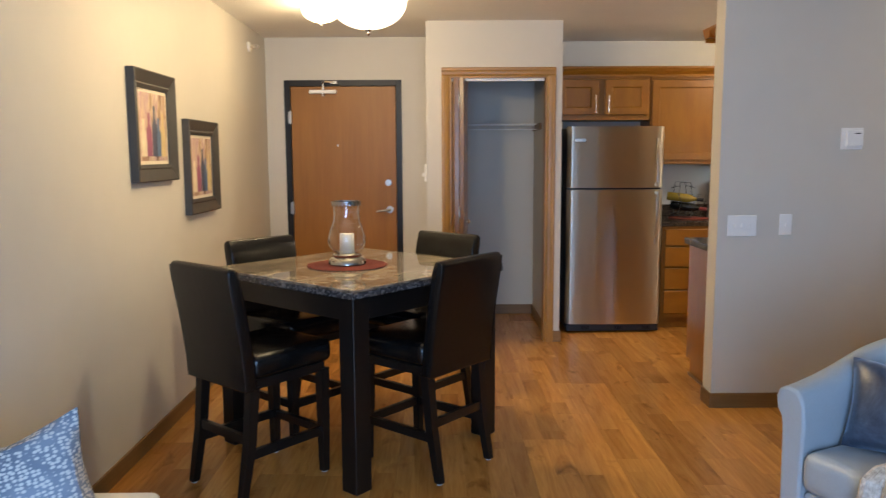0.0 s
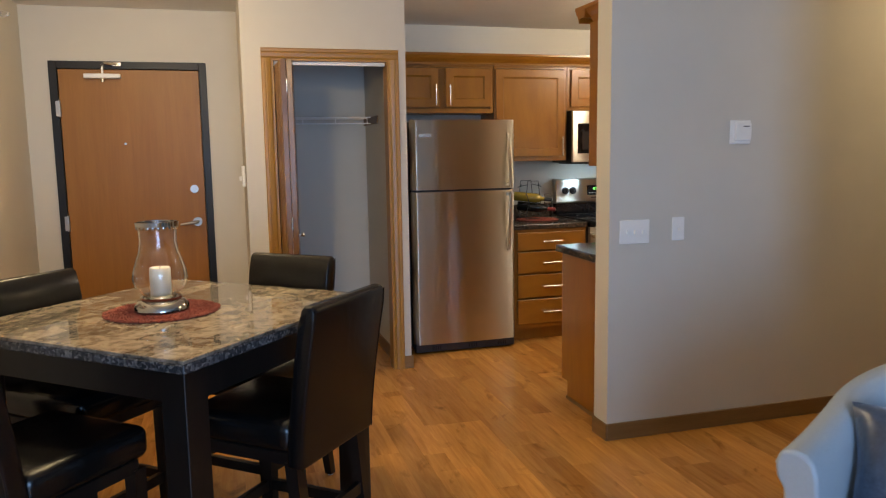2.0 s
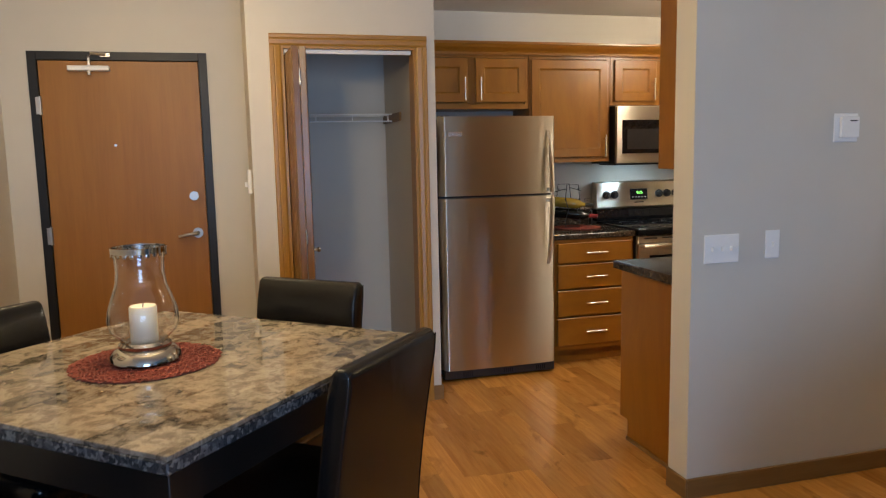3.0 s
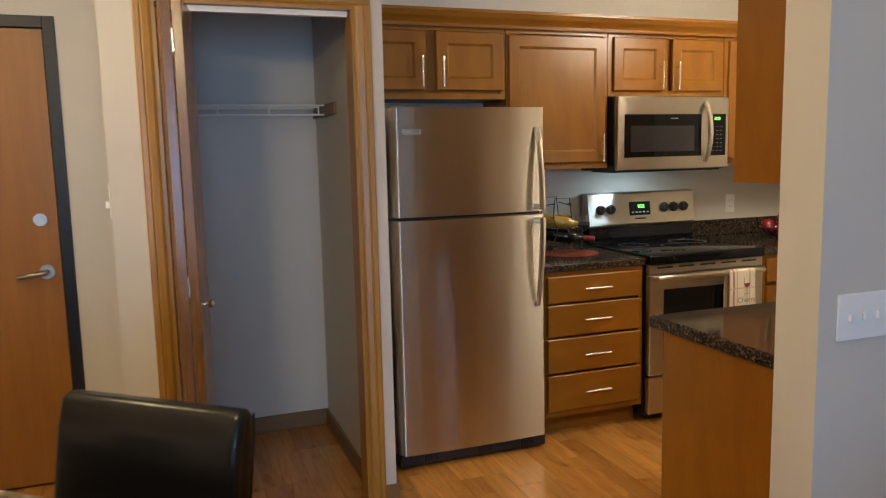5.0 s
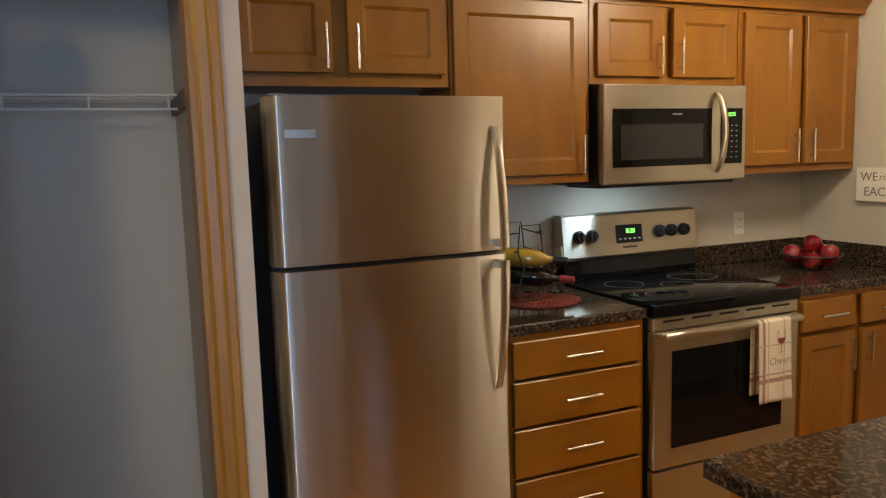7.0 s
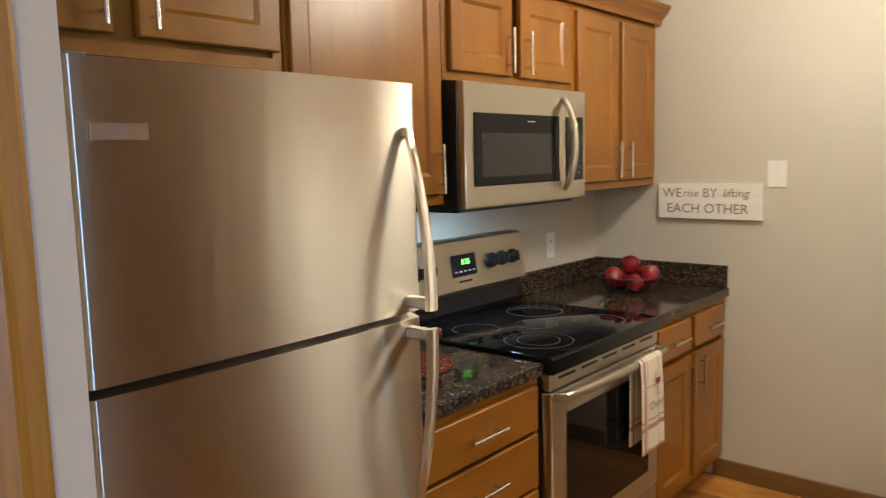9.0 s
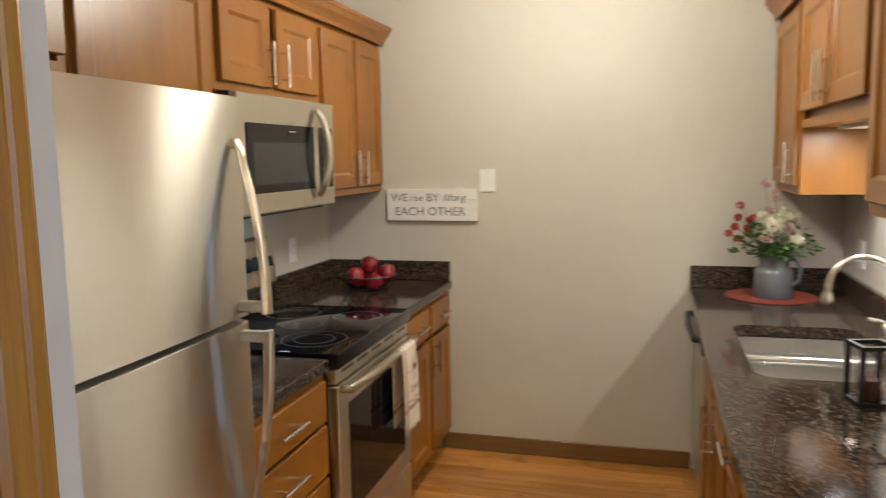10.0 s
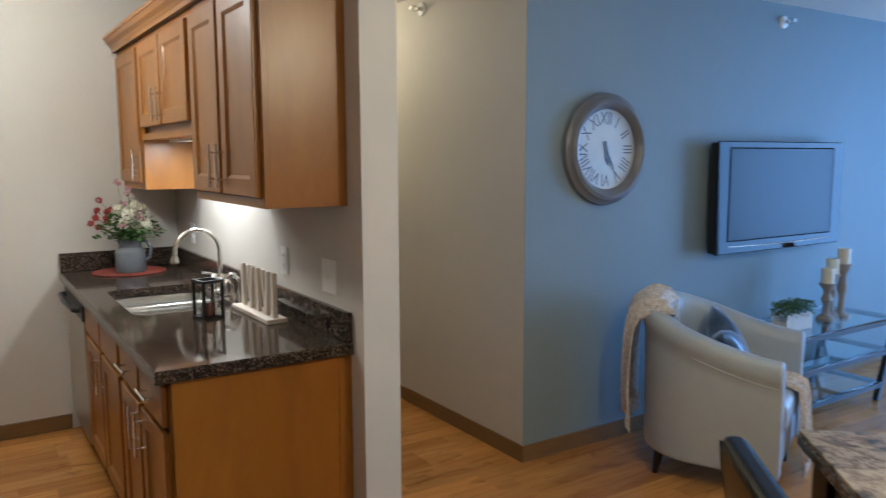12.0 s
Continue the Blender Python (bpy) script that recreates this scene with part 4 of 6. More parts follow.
def writing(text, size, parent, material, m, extrude=0.0004):
    """Raised lettering as a mesh, centred on its pose, in its x-y plane."""
    cu = bpy.data.curves.new("lettering", "FONT")
    cu.body, cu.size, cu.extrude, cu.align_x, cu.align_y = text, size, extrude, "CENTER", "CENTER"
    cu.resolution_u = 3
    tmp = bpy.data.objects.new("lettering", cu)
    me = bpy.data.meshes.new_from_object(tmp)
    bpy.data.objects.remove(tmp)
    me.materials.append(material)
    ob = new("lettering", me)
    ob.parent = parent
    ob.matrix_basis = m
    return ob


M_LED = glow("green_led", (0.25, 1.0, 0.15), 2.5)
M_MARK = plain("white_print", (0.5, 0.5, 0.5), 0.5)
M_DIM = plain("grey_print", (0.26, 0.26, 0.26), 0.5)
writing("8:25", 0.030, dp, M_LED, pose(-0.012, -0.0041, 0.012, 90))
for k in range(5):
    part("key_mark", Bx(-0.080 + k * 0.027, -0.066 + k * 0.027, -0.0042, -0.0036, -0.026, -0.020), M_MARK, dp)
part("maker_mark", Bx(-0.06, 0.02, -0.0006, 0.0, -0.066, -0.058), M_SMOKE, bg, m=TILT)
for x in (-0.30, -0.23, 0.155, 0.225, 0.30):
    bm = rod(bmesh.new(), (x, 0, 0.0), (x, -0.012, 0.0), 0.030, 20)
    rod(bm, (x, -0.012, 0), (x, -0.030, 0), 0.024, 20, 0.021)
    box(bm, x - 0.005, x + 0.005, -0.040, -0.028, -0.021, 0.021, 0.002)
    part("knob", bm, M_BLACKPL, bg, "black burner knob", True, TILT)

# ------------------------------------------------------------------ microwave
mw = thing("microwave", "stainless microwave mounted above the range", "microwave", pose(3.251, 5.993, 1.364))
h = 0.381
part("body", Bx(-h, h, 0.03, BACK - 5.993 - 0.002, 0.0, 0.416, 0.003), M_BLACKPL, mw, "black case")
fd = part("front", Bx(-h, h, 0.0, 0.0298, 0.004, 0.414, 0.006, 2), M_STEELX, mw, "stainless front")
part("door_window", Bx(-h + 0.045, 0.185, -0.003, -0.0005, 0.075, 0.315, 0.001), M_BLACKGL, fd, "dark glass window")
part("window_mesh", Bx(-h + 0.085, 0.135, -0.004, -0.0032, 0.105, 0.250), M_SMOKE, fd)
cp = part("control_panel", Bx(0.235, h - 0.022, -0.003, -0.0005, 0.075, 0.315, 0.001), M_BLACKGL, fd, "black keypad")
writing("8:25", 0.024, cp, M_LED, pose(0.297, -0.0036, 0.288, 90))
for r in range(7):
    for k in range(3):
        part("key_mark", Bx(0.264 + k * 0.028, 0.274 + k * 0.028, -0.0034, -0.0031, 0.101 + r * 0.023, 0.1045 + r * 0.023), M_DIM, cp)
part("maker_mark", Bx(-0.03, 0.02, -0.0036, -0.0031, 0.289, 0.294), M_DIM, fd)
n = 15
bm = sweep(bmesh.new(), [(0.212, -0.004 - 0.05 * math.sin(math.pi * k / n) ** 0.6, 0.045 + 0.335 * k / n) for k in range(n + 1)], 0.013, 12)
part("handle", bm, M_STEELZ, fd, "curved stainless handle", True)
part("bottom_vent", Bx(-h + 0.02, h - 0.02, 0.05, 0.30, -0.010, -0.0005), M_BLACKPL, mw)

# ------------------------------------------------------------------ dining set
TCX, TCY, TH = -0.022, 3.303, 0.912
TROT = 49
M_STONE, nt, nodes, links, b = node_mat("faux_marble_top")
v = coords(nt)
br = nodes.new("ShaderNodeTexBrick")
br.offset, br.inputs["Scale"].default_value = 0.5, 1.0
br.inputs["Brick Width"].default_value, br.inputs["Row Height"].default_value = 0.20, 0.10
br.inputs["Mortar Size"].default_value = 0.0006
br.inputs["Color1"].default_value, br.inputs["Color2"].default_value, br.inputs["Mortar"].default_value = (0, 0, 0, 1), (1, 1, 1, 1), (0.5, 0.5, 0.5, 1)
links.new(v, br.inputs["Vector"])
n1, n2 = noise_tex(nt, v, 21, 10, 0.76, 0.4), noise_tex(nt, v, 55, 6, 0.65, 0.5)
tile = ramp(nt, br.outputs["Color"], [(0.0, (0.006, 0.005, 0.004)), (0.45, (0.075, 0.054, 0.036)), (1.0, (0.30, 0.245, 0.185))])
cloud = ramp(nt, n1, [(0.36, (0.008, 0.007, 0.006)), (0.45, (0.075, 0.055, 0.038)), (0.56, (0.40, 0.335, 0.26)), (0.68, (0.018, 0.015, 0.013))])
fine = ramp(nt, n2, [(0.3, (0.10, 0.08, 0.06)), (0.7, (0.42, 0.37, 0.30))])
links.new(blend(nt, blend(nt, tile, cloud, 0.50), fine, 0.12), b.inputs["Base Color"])
b.inputs["Roughness"].default_value = 0.03
b.inputs["Specular IOR Level"].default_value = 0.30
M_EDGE = granite("faux_marble_edge", (0.012, 0.012, 0.014), (0.10, 0.098, 0.10), (0.30, 0.285, 0.27), 1.5, 0.06)

tb = thing("dining_table", "counter-height square table with faux marble top and dark legs", "table", pose(TCX, TCY, 0, 0, 0, TROT))
e = 0.530
part("tabletop", Bx(-e + 0.002, e - 0.002, -e + 0.002, e - 0.002, TH - 0.012, TH, 0.003, 2), M_STONE, tb, "glossy faux marble tabletop")
part("top_edge", Bx(-e, e, -e, e, TH - 0.040, TH - 0.0122, 0.003), M_EDGE, tb, "grey marbled edge")
for sx in (-1, 1):
    part("apron", Bx(sx * (e - 0.055) - 0.012, sx * (e - 0.055) + 0.012, -e + 0.125, e - 0.125, TH - 0.145, TH - 0.0405), M_ESPRESSO, tb)
    part("apron", Bx(-e + 0.125, e - 0.125, sx * (e - 0.055) - 0.012, sx * (e - 0.055) + 0.012, TH - 0.145, TH - 0.0405), M_ESPRESSO, tb)
    for sy in (-1, 1):
        cx, cy = sx * (e - 0.075), sy * (e - 0.075)
        part("leg", Bx(cx - 0.046, cx + 0.046, cy - 0.046, cy + 0.046, 0.0, TH - 0.0405, 0.002), M_ESPRESSO, tb)


def stool(m):
    """A counter stool: local -y is its front, the table's side."""
    c = thing("dining_chair", "black leather counter-height dining chair with dark wooden legs", "chair", m, "chairs round the table")
    w, d = 0.205, 0.20
    s = part("seat", Bx(-w - 0.015, w + 0.015, -d - 0.04, d - 0.005, 0.530, 0.638, 0.036, 5), M_LEATHER, c, "", True)
    part("seat_frame", Bx(-w + 0.005, w - 0.005, -d, d - 0.01, 0.490, 0.531), M_ESPRESSO, c)
    # upholstered back, leaning outwards and slightly curved
    bm = bmesh.new()
    n = 10
    prof = []
    for k in range(n + 1):
        t = k / n
        z = 0.49 + 0.515 * t
        prof.append((z, d + 0.010 + 0.072 * t ** 1.4))
    rows = []
    for z, y in prof:
        th = 0.030 if z < 0.97 else 0.024
        row = []
        for a, c2 in ((-1, -1), (-0.9, -1.12), (0, -1.16), (0.9, -1.12), (1, -1), (1.02, 0), (1, 1), (0.9, 1.1), (-0.9, 1.1), (-1, 1), (-1.02, 0)):
            row.append(bm.verts.new((a * (w + 0.012), y + c2 * th, z)))
        rows.append(row)
    last = [(v.co.x * 0.97, v.co.y + (prof[-1][1] - v.co.y) * 0.45, v.co.z + 0.013) for v in rows[-1]]
    rows.append([bm.verts.new(p) for p in last])
    for p, q in zip(rows, rows[1:]):
        for k in range(11):
            bm.faces.new((p[k], p[(k + 1) % 11], q[(k + 1) % 11], q[k]))
    bm.faces.new(rows[0])
    bm.faces.new(list(reversed(rows[-1])))
    bk = soften(part("backrest", bm, M_LEATHER, c, "", True), 0.010, 3, 30)
    # stitched seams on the back face
    for sx in (-1, 1):
        part("seam", sweep(bmesh.new(), [(sx * (w + 0.0115), y + 0.030 if z < 0.97 else y + 0.024, z) for z, y in prof], 0.0022, 5), M_LEATHER, bk)
        z, y = prof[6]
        bm = bmesh.new()
        bmesh.ops.create_uvsphere(bm, u_segments=10, v_segments=6, radius=0.011, matrix=Matrix.Translation((sx * 0.07, y - 0.034, z + 0.02)) @ Matrix.Diagonal((1, 0.5, 1, 1)))
        part("button", bm, M_LEATHER, bk, "", True)

    def leg(x, y0, y1):
        bm = bmesh.new()
        rows = []
        for z, y, t in ((0.008, y1, 0.017), (0.25, y0 + (y1 - y0) * 0.35, 0.021), (0.50, y0, 0.023)):
            rows.append([bm.verts.new((x + a * t, y + b2 * t, z)) for a, b2 in ((-1, -1), (1, -1), (1, 1), (-1, 1))])
        for p, q in zip(rows, rows[1:]):
            for k in range(4):
                bm.faces.new((p[k], p[(k + 1) % 4], q[(k + 1) % 4], q[k]))
        bm.faces.new(rows[0])
        bm.faces.new(rows[-1])
        l = part("leg", bm, M_ESPRESSO, c)
        part("glide", rod(bmesh.new(), (x, y1, 0), (x, y1, 0.0079), 0.012, 10), M_WHITEPL, l, "white plastic glide")
    for sx in (-1, 1):
        leg(sx * (w - 0.022), -d + 0.0, -d + 0.0)
        leg(sx * (w - 0.022), d - 0.015, d + 0.055)
        part("stretcher", Bx(sx * (w - 0.022) - 0.011, sx * (w - 0.022) + 0.011, -d + 0.02, d + 0.0, 0.185, 0.225), M_ESPRESSO, c)
    part("stretcher", Bx(-w + 0.045, w - 0.045, -d - 0.011, -d + 0.011, 0.185, 0.225), M_ESPRESSO, c)
    part("stretcher", Bx(-w + 0.045, w - 0.045, d + 0.001, d + 0.022, 0.250, 0.290), M_ESPRESSO, c)
    return c


def seat_pose(angle, out, side, turn=0):
    """A chair's place: the table's side it stands at, how far its middle is out, and how far to its side."""
    a = radians(angle)
    ux, uy = math.cos(a), math.sin(a)
    return pose(TCX + ux * out - uy * side, TCY + uy * out + ux * side, 0, 0, 0, angle - 90 + turn)


chair = stool(seat_pose(229.5, 0.615, 0.0))
copy_thing(chair, seat_pose(319.5, 0.44, 0.0))
copy_thing(chair, seat_pose(49.5, 0.475, 0.03))
copy_thing(chair, seat_pose(139.5, 0.40, 0.10))

# ------------------------------------------------------------------ on the dining table
def place_mat(x, y, z, r, label):
    """A round mat of coiled, twisted paper strands."""
    t = thing("placemat", label, "placemat", pose(x, y, z))
    # dark red disc: the shade between the strands is put into its colour
    part("base", lathe(bmesh.new(), [(0, 0.0005), (r - 0.006, 0.0005), (r - 0.006, 0.002), (0, 0.002)], 40), M_REDD, t)
    bm = bmesh.new()
    rnd = random.Random(7)
    k = 0
    rr = 0.010
    while rr < r:
        n = max(10, int(rr * 2 * math.pi / 0.010))
        pts = [((rr + (0.005 if j % 2 else -0.005) + rnd.uniform(-0.003, 0.003)) * math.cos(2 * math.pi * j / n + k), (rr + (0.005 if j % 2 else -0.005) + rnd.uniform(-0.003, 0.003)) * math.sin(2 * math.pi * j / n + k), 0.0048 + rnd.uniform(-0.0012, 0.0026)) for j in range(n)]
        sweep(bm, pts, 0.0025, 5, True)
        rr += 0.0085
        k += 0.7
    weave = part("weave", bm, M_RED, t, "", True)
    weave["kind"] = "stuff"
    return t


place_mat(-0.076, 3.290, TH, 0.205, "round woven red-brown placemat on the dining table")
hl = thing("candle_holder", "glass hurricane candle holder with a silver base", "candle holder", pose(-0.076, 3.288, TH + 0.0085))
M_SILVER = plain("polished_silver", (0.42, 0.40, 0.38), 0.10, 1.0, amount=0.06)
part("base", lathe(bmesh.new(), [(0, 0), (0.092, 0), (0.096, 0.006), (0.094, 0.020), (0.080, 0.036), (0.070, 0.040), (0.072, 0.050), (0.064, 0.058), (0.04, 0.0585), (0, 0.0585)], 40), M_SILVER, hl, "", True)
out = [(0.045, 0.0600), (0.066, 0.066), (0.088, 0.088), (0.096, 0.115), (0.093, 0.145), (0.080, 0.185), (0.069, 0.215), (0.064, 0.250), (0.066, 0.290), (0.071, 0.318)]
inn = [(r - 0.0028, z) for r, z in reversed(out)]
part("glass_shade", lathe(bmesh.new(), out + inn, 40, closed=True), M_GLASS, hl, "clear blown glass shade", True)
bm = lathe(bmesh.new(), [(0.0725, 0.306), (0.0735, 0.306), (0.0745, 0.322), (0.0695, 0.322), (0.0690, 0.319), (0.0715, 0.318)], 40, closed=True)
for k in range(22):
    a = 2 * math.pi * k / 22
    m = Matrix.Translation((0.0715 * math.cos(a), 0.0715 * math.sin(a), 0.302)) @ Matrix.Rotation(a, 4, "Z")
    bmesh.ops.create_uvsphere(bm, u_segments=6, v_segments=5, radius=0.0065, matrix=m @ Matrix.Diagonal((0.35, 1, 1.2, 1)))
part("rim", bm, M_SILVER, hl, "scalloped silver rim", True)
cd = part("candle", lathe(bmesh.new(), [(0, 0.0587), (0.036, 0.0587), (0.037, 0.062), (0.037, 0.150), (0.034, 0.156), (0.020, 0.1515), (0, 0.150)], 28), M_WAX, hl, "ivory pillar candle", True)
part("wick", rod(bmesh.new(), (0, 0, 0.149), (0.002, 0, 0.163), 0.0014, 6), M_BLACKPL, cd)

# ------------------------------------------------------------------ ceiling lamps
M_BOWL, nt, nodes, links, b = node_mat("alabaster_glass")
b.inputs["Base Color"].default_value = (0.85, 0.76, 0.60, 1)
b.inputs["Roughness"].default_value = 0.35
sw = noise_tex(nt, coords(nt), 6, 5, 0.6, 1.5)
links.new(ramp(nt, sw, [(0.3, (1.0, 0.80, 0.52)), (0.7, (1.0, 0.90, 0.70))]), b.inputs["Emission Color"])
b.inputs["Emission Strength"].default_value = 2.6


def bowl_lamp(name, label, x, y, r, depth, drop):
    """A glass bowl below the ceiling on a short stem with a finial."""
    t = thing(name, label, "ceiling lamp", pose(x, y, CEIL))
    part("canopy", lathe(bmesh.new(), [(0, -0.0005), (0.065, -0.0005), (0.065, -0.012), (0.045, -0.030), (0.012, -0.034), (0, -0.034)], 28), M_NICKEL, t, "", True)
    if drop > 0.12:
        part("stem", rod(bmesh.new(), (0, 0, -0.034), (0, 0, -drop + 0.02), 0.007, 10), M_NICKEL, t, "", True)
        for k in range(3):
            a = 2 * math.pi * k / 3
            part("arm", sweep(bmesh.new(), [(0, 0, -0.06), (r * 0.5 * math.cos(a), r * 0.5 * math.sin(a), -drop * 0.45), (r * 0.98 * math.cos(a), r * 0.98 * math.sin(a), -drop + 0.01)], 0.005, 8), M_NICKEL, t, "", True)
    n = 9
    prof = [(r * math.sin(math.pi / 2 * k / n), -drop - depth * math.cos(math.pi / 2 * k / n)) for k in range(n + 1)]
    prof = [(max(p[0], 0.004), p[1]) for p in prof]
    prof.append((r * 1.03, -drop + 0.008))
    sh = part("shade", lathe(bmesh.new(), prof + [(p[0] - 0.005 if p[0] > 0.01 else 0.004, p[1] + 0.005) for p in reversed(prof)], 40, closed=True), M_BOWL, t, "lit alabaster glass bowl", True)
    sh.visible_shadow = False
    part("finial", lathe(bmesh.new(), [(0, -drop - depth - 0.030), (0.006, -drop - depth - 0.028), (0.010, -drop - depth - 0.020), (0.005, -drop - depth - 0.012), (0.016, -drop - depth - 0.004), (0.016, -drop - depth + 0.002), (0, -drop - depth + 0.003)], 16), M_NICKEL, t, "", True)
    return t


bowl_lamp("pendant_lamp", "lit alabaster glass bowl lamp hanging above the dining table", 0.052, 3.27, 0.19, 0.135, 0.26)
bowl_lamp("ceiling_lamp", "lit alabaster glass ceiling lamp near the entry door", -0.38, 4.65, 0.13, 0.080, 0.045)
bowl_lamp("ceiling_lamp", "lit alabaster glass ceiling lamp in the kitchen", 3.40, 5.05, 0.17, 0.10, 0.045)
bowl_lamp("ceiling_lamp", "lit alabaster glass ceiling lamp in the hall", 4.30, 3.20, 0.15, 0.085, 0.045)

# ------------------------------------------------------------------ pictures on the dining wall
M_PFRAME = plain("charcoal_frame", (0.045, 0.042, 0.038), 0.42, grain=30, amount=0.3)
M_MATB = plain("cream_mat_board", (0.68, 0.61, 0.48), 0.8, amount=0.05)
M_ART, nt, nodes, links, b = node_mat("bottle_print")
v = coords(nt, (1, 15, 2.2))
links.new(ramp(nt, noise_tex(nt, v, 1.5, 4, 0.7, 0.5), [(0.34, (0.06, 0.035, 0.03)), (0.43, (0.28, 0.14, 0.08)), (0.50, (0.62, 0.50, 0.33)), (0.57, (0.36, 0.20, 0.26)), (0.66, (0.70, 0.62, 0.48))]), b.inputs["Base Color"])
b.inputs["Roughness"].default_value = 0.55


def picture(label, y0, y1, z0, z1):
    t = thing("framed_picture", label, "picture", pose(LEFT, (y0 + y1) / 2, (z0 + z1) / 2), "pictures on the dining wall")
    a, c = (y1 - y0) / 2, (z1 - z0) / 2
    f = 0.088
    bm = bmesh.new()
    prof = [(0.001, 0.0), (0.040, 0.0), (0.044, 0.006), (0.040, 0.018), (0.024, 0.062), (0.029, 0.070), (0.022, f), (0.001, f)]
    loops = [[bm.verts.new((x, sy * (a - i * a / 0.30 * 0.92), sz * (c - i))) for sy, sz in ((-1, -1), (1, -1), (1, 1), (-1, 1))] for x, i in prof]
    for p, q in zip(loops, loops[1:] + loops[:1]):
        for k in range(4):
            bm.faces.new((p[k], p[(k + 1) % 4], q[(k + 1) % 4], q[k]))
    part("frame", bm, M_PFRAME, t, "wide charcoal frame")
    ya, zc = a - f * a / 0.30 * 0.92, c - f
    part("mat_board", Bx(0.002, 0.012, -ya, ya, -zc, zc), M_MATB, t, "cream mat board")
    pr = part("print", Bx(0.0122, 0.014, -ya + 0.016, ya - 0.016, -zc + 0.018, zc - 0.018), M_ART, t, "abstract print of coloured wine bottles")
    # bottle silhouettes in the print
    for k, (yy, hh, col) in enumerate(((-0.72, 0.58, (0.62, 0.54, 0.40)), (-0.32, 0.68, (0.26, 0.07, 0.13)), (0.12, 0.80, (0.06, 0.07, 0.12)), (0.42, 0.62, (0.10, 0.17, 0.30)), (0.76, 0.70, (0.58, 0.44, 0.22)))):
        w2 = ya * 0.17
        pts = [(-w2, 0), (w2, 0), (w2, hh * 0.62), (w2 * 0.4, hh * 0.74), (w2 * 0.4, hh), (-w2 * 0.4, hh), (-w2 * 0.4, hh * 0.74), (-w2, hh * 0.62)]
        part("bottle_shape", prism(bmesh.new(), [((ya - 0.03) * yy + p, -zc + 0.04 + q * (zc * 1.7)) for p, q in pts], 0, 0.0142, 0.0148), plain("print_ink", col, 0.55, amount=0.25, grain=25), pr)
    return t


picture("framed wine bottle print in a wide charcoal frame", 3.120, 3.685, 1.342, 1.895)
picture("framed wine bottle print hanging lower nearer the entry", 3.880, 4.470, 1.128, 1.686)

# ------------------------------------------------------------------ plates and boxes on the walls


def plate(label, m, w, h, toggles, kind="light_switch"):
    """A wall plate: local x is its width, z its height, -y faces the room."""
    t = thing(kind, label, "outlet" if kind == "outlet" else "switch", m)
    p = part("plate", Bx(-w / 2, w / 2, -0.006, -0.0003, -h / 2, h / 2, 0.003, 2), M_WHITEPL, t)
    for x in toggles:
        if kind == "outlet":
            for z in (-0.02, 0.02):
                o = part("socket", Bx(x - 0.016, x + 0.016, -0.0085, -0.0062, z - 0.014, z + 0.014, 0.002), M_WHITEPL, p)
                for sx in (-0.006, 0.006):
                    part("slot", Bx(x + sx - 0.0012, x + sx + 0.0012, -0.0088, -0.00852, z - 0.003, z + 0.006), M_BLACKPL, o)
        else:
            part("toggle", Bx(x - 0.005, x + 0.005, -0.016, -0.0062, -0.010, 0.010, 0.002), M_WHITEPL, p)
    return t


plate("white three-toggle light switch plate", pose(2.108, PY0, 1.064), 0.165, 0.118, (-0.046, 0, 0.046))
plate("white single light switch plate", pose(2.355, PY0, 1.070), 0.070, 0.118, (0,))
th = thing("thermostat", "white wall thermostat on the partition", "thermostat", pose(2.703, PY0, 1.549))
part("back_plate", Bx(-0.062, 0.062, -0.006, -0.0003, -0.060, 0.060, 0.003), M_WHITEPL, th)
part("cover", Bx(-0.036, 0.056, -0.022, -0.0062, -0.042, 0.046, 0.004, 2), M_WHITEPL, th)
part("label_mark", Bx(0.006, 0.042, -0.0226, -0.0221, 0.026, 0.031), M_SMOKE, th)
plate("white duplex outlet above the corner worktop", pose(3.995, BACK, 1.115), 0.072, 0.118, (0,), "outlet")
plate("white wide blank switch plate over the sink counter", pose(2.236, PY1, 1.121, 0, 0, 180), 0.118, 0.124, (0,))
plate("white duplex outlet over the sink counter", pose(2.675, PY1, 1.129, 0, 0, 180), 0.072, 0.118, (0,), "outlet")
plate("white duplex outlet behind the faucet", pose(4.085, PY1, 1.126, 0, 0, 180), 0.072, 0.118, (0,), "outlet")
wc = thing("call_switch", "white wall control on the kitchen end wall", "switch", pose(ENDX, 5.504, 1.432, 0, 0, -90))
part("plate", Bx(-0.040, 0.040, -0.008, -0.0003, -0.058, 0.058, 0.003, 2), M_WHITEPL, wc)
for z in (-0.045, 0.0, 0.042):
    part("button", Bx(-0.010, 0.010, -0.0095, -0.0082, z - 0.003, z + 0.003), M_WIRE, wc)
pl = thing("wall_intercom", "small white wall device beside the closet", "intercom", pose(CLX0, 5.62, 1.33, 0, 0, -90))
part("case", Bx(-0.05, 0.05, -0.022, -0.0003, -0.07, 0.07, 0.006, 2), M_WHITEPL, pl)
part("lever", Bx(-0.01, 0.01, -0.040, -0.0222, -0.03, 0.0, 0.003), M_WHITEPL, pl)


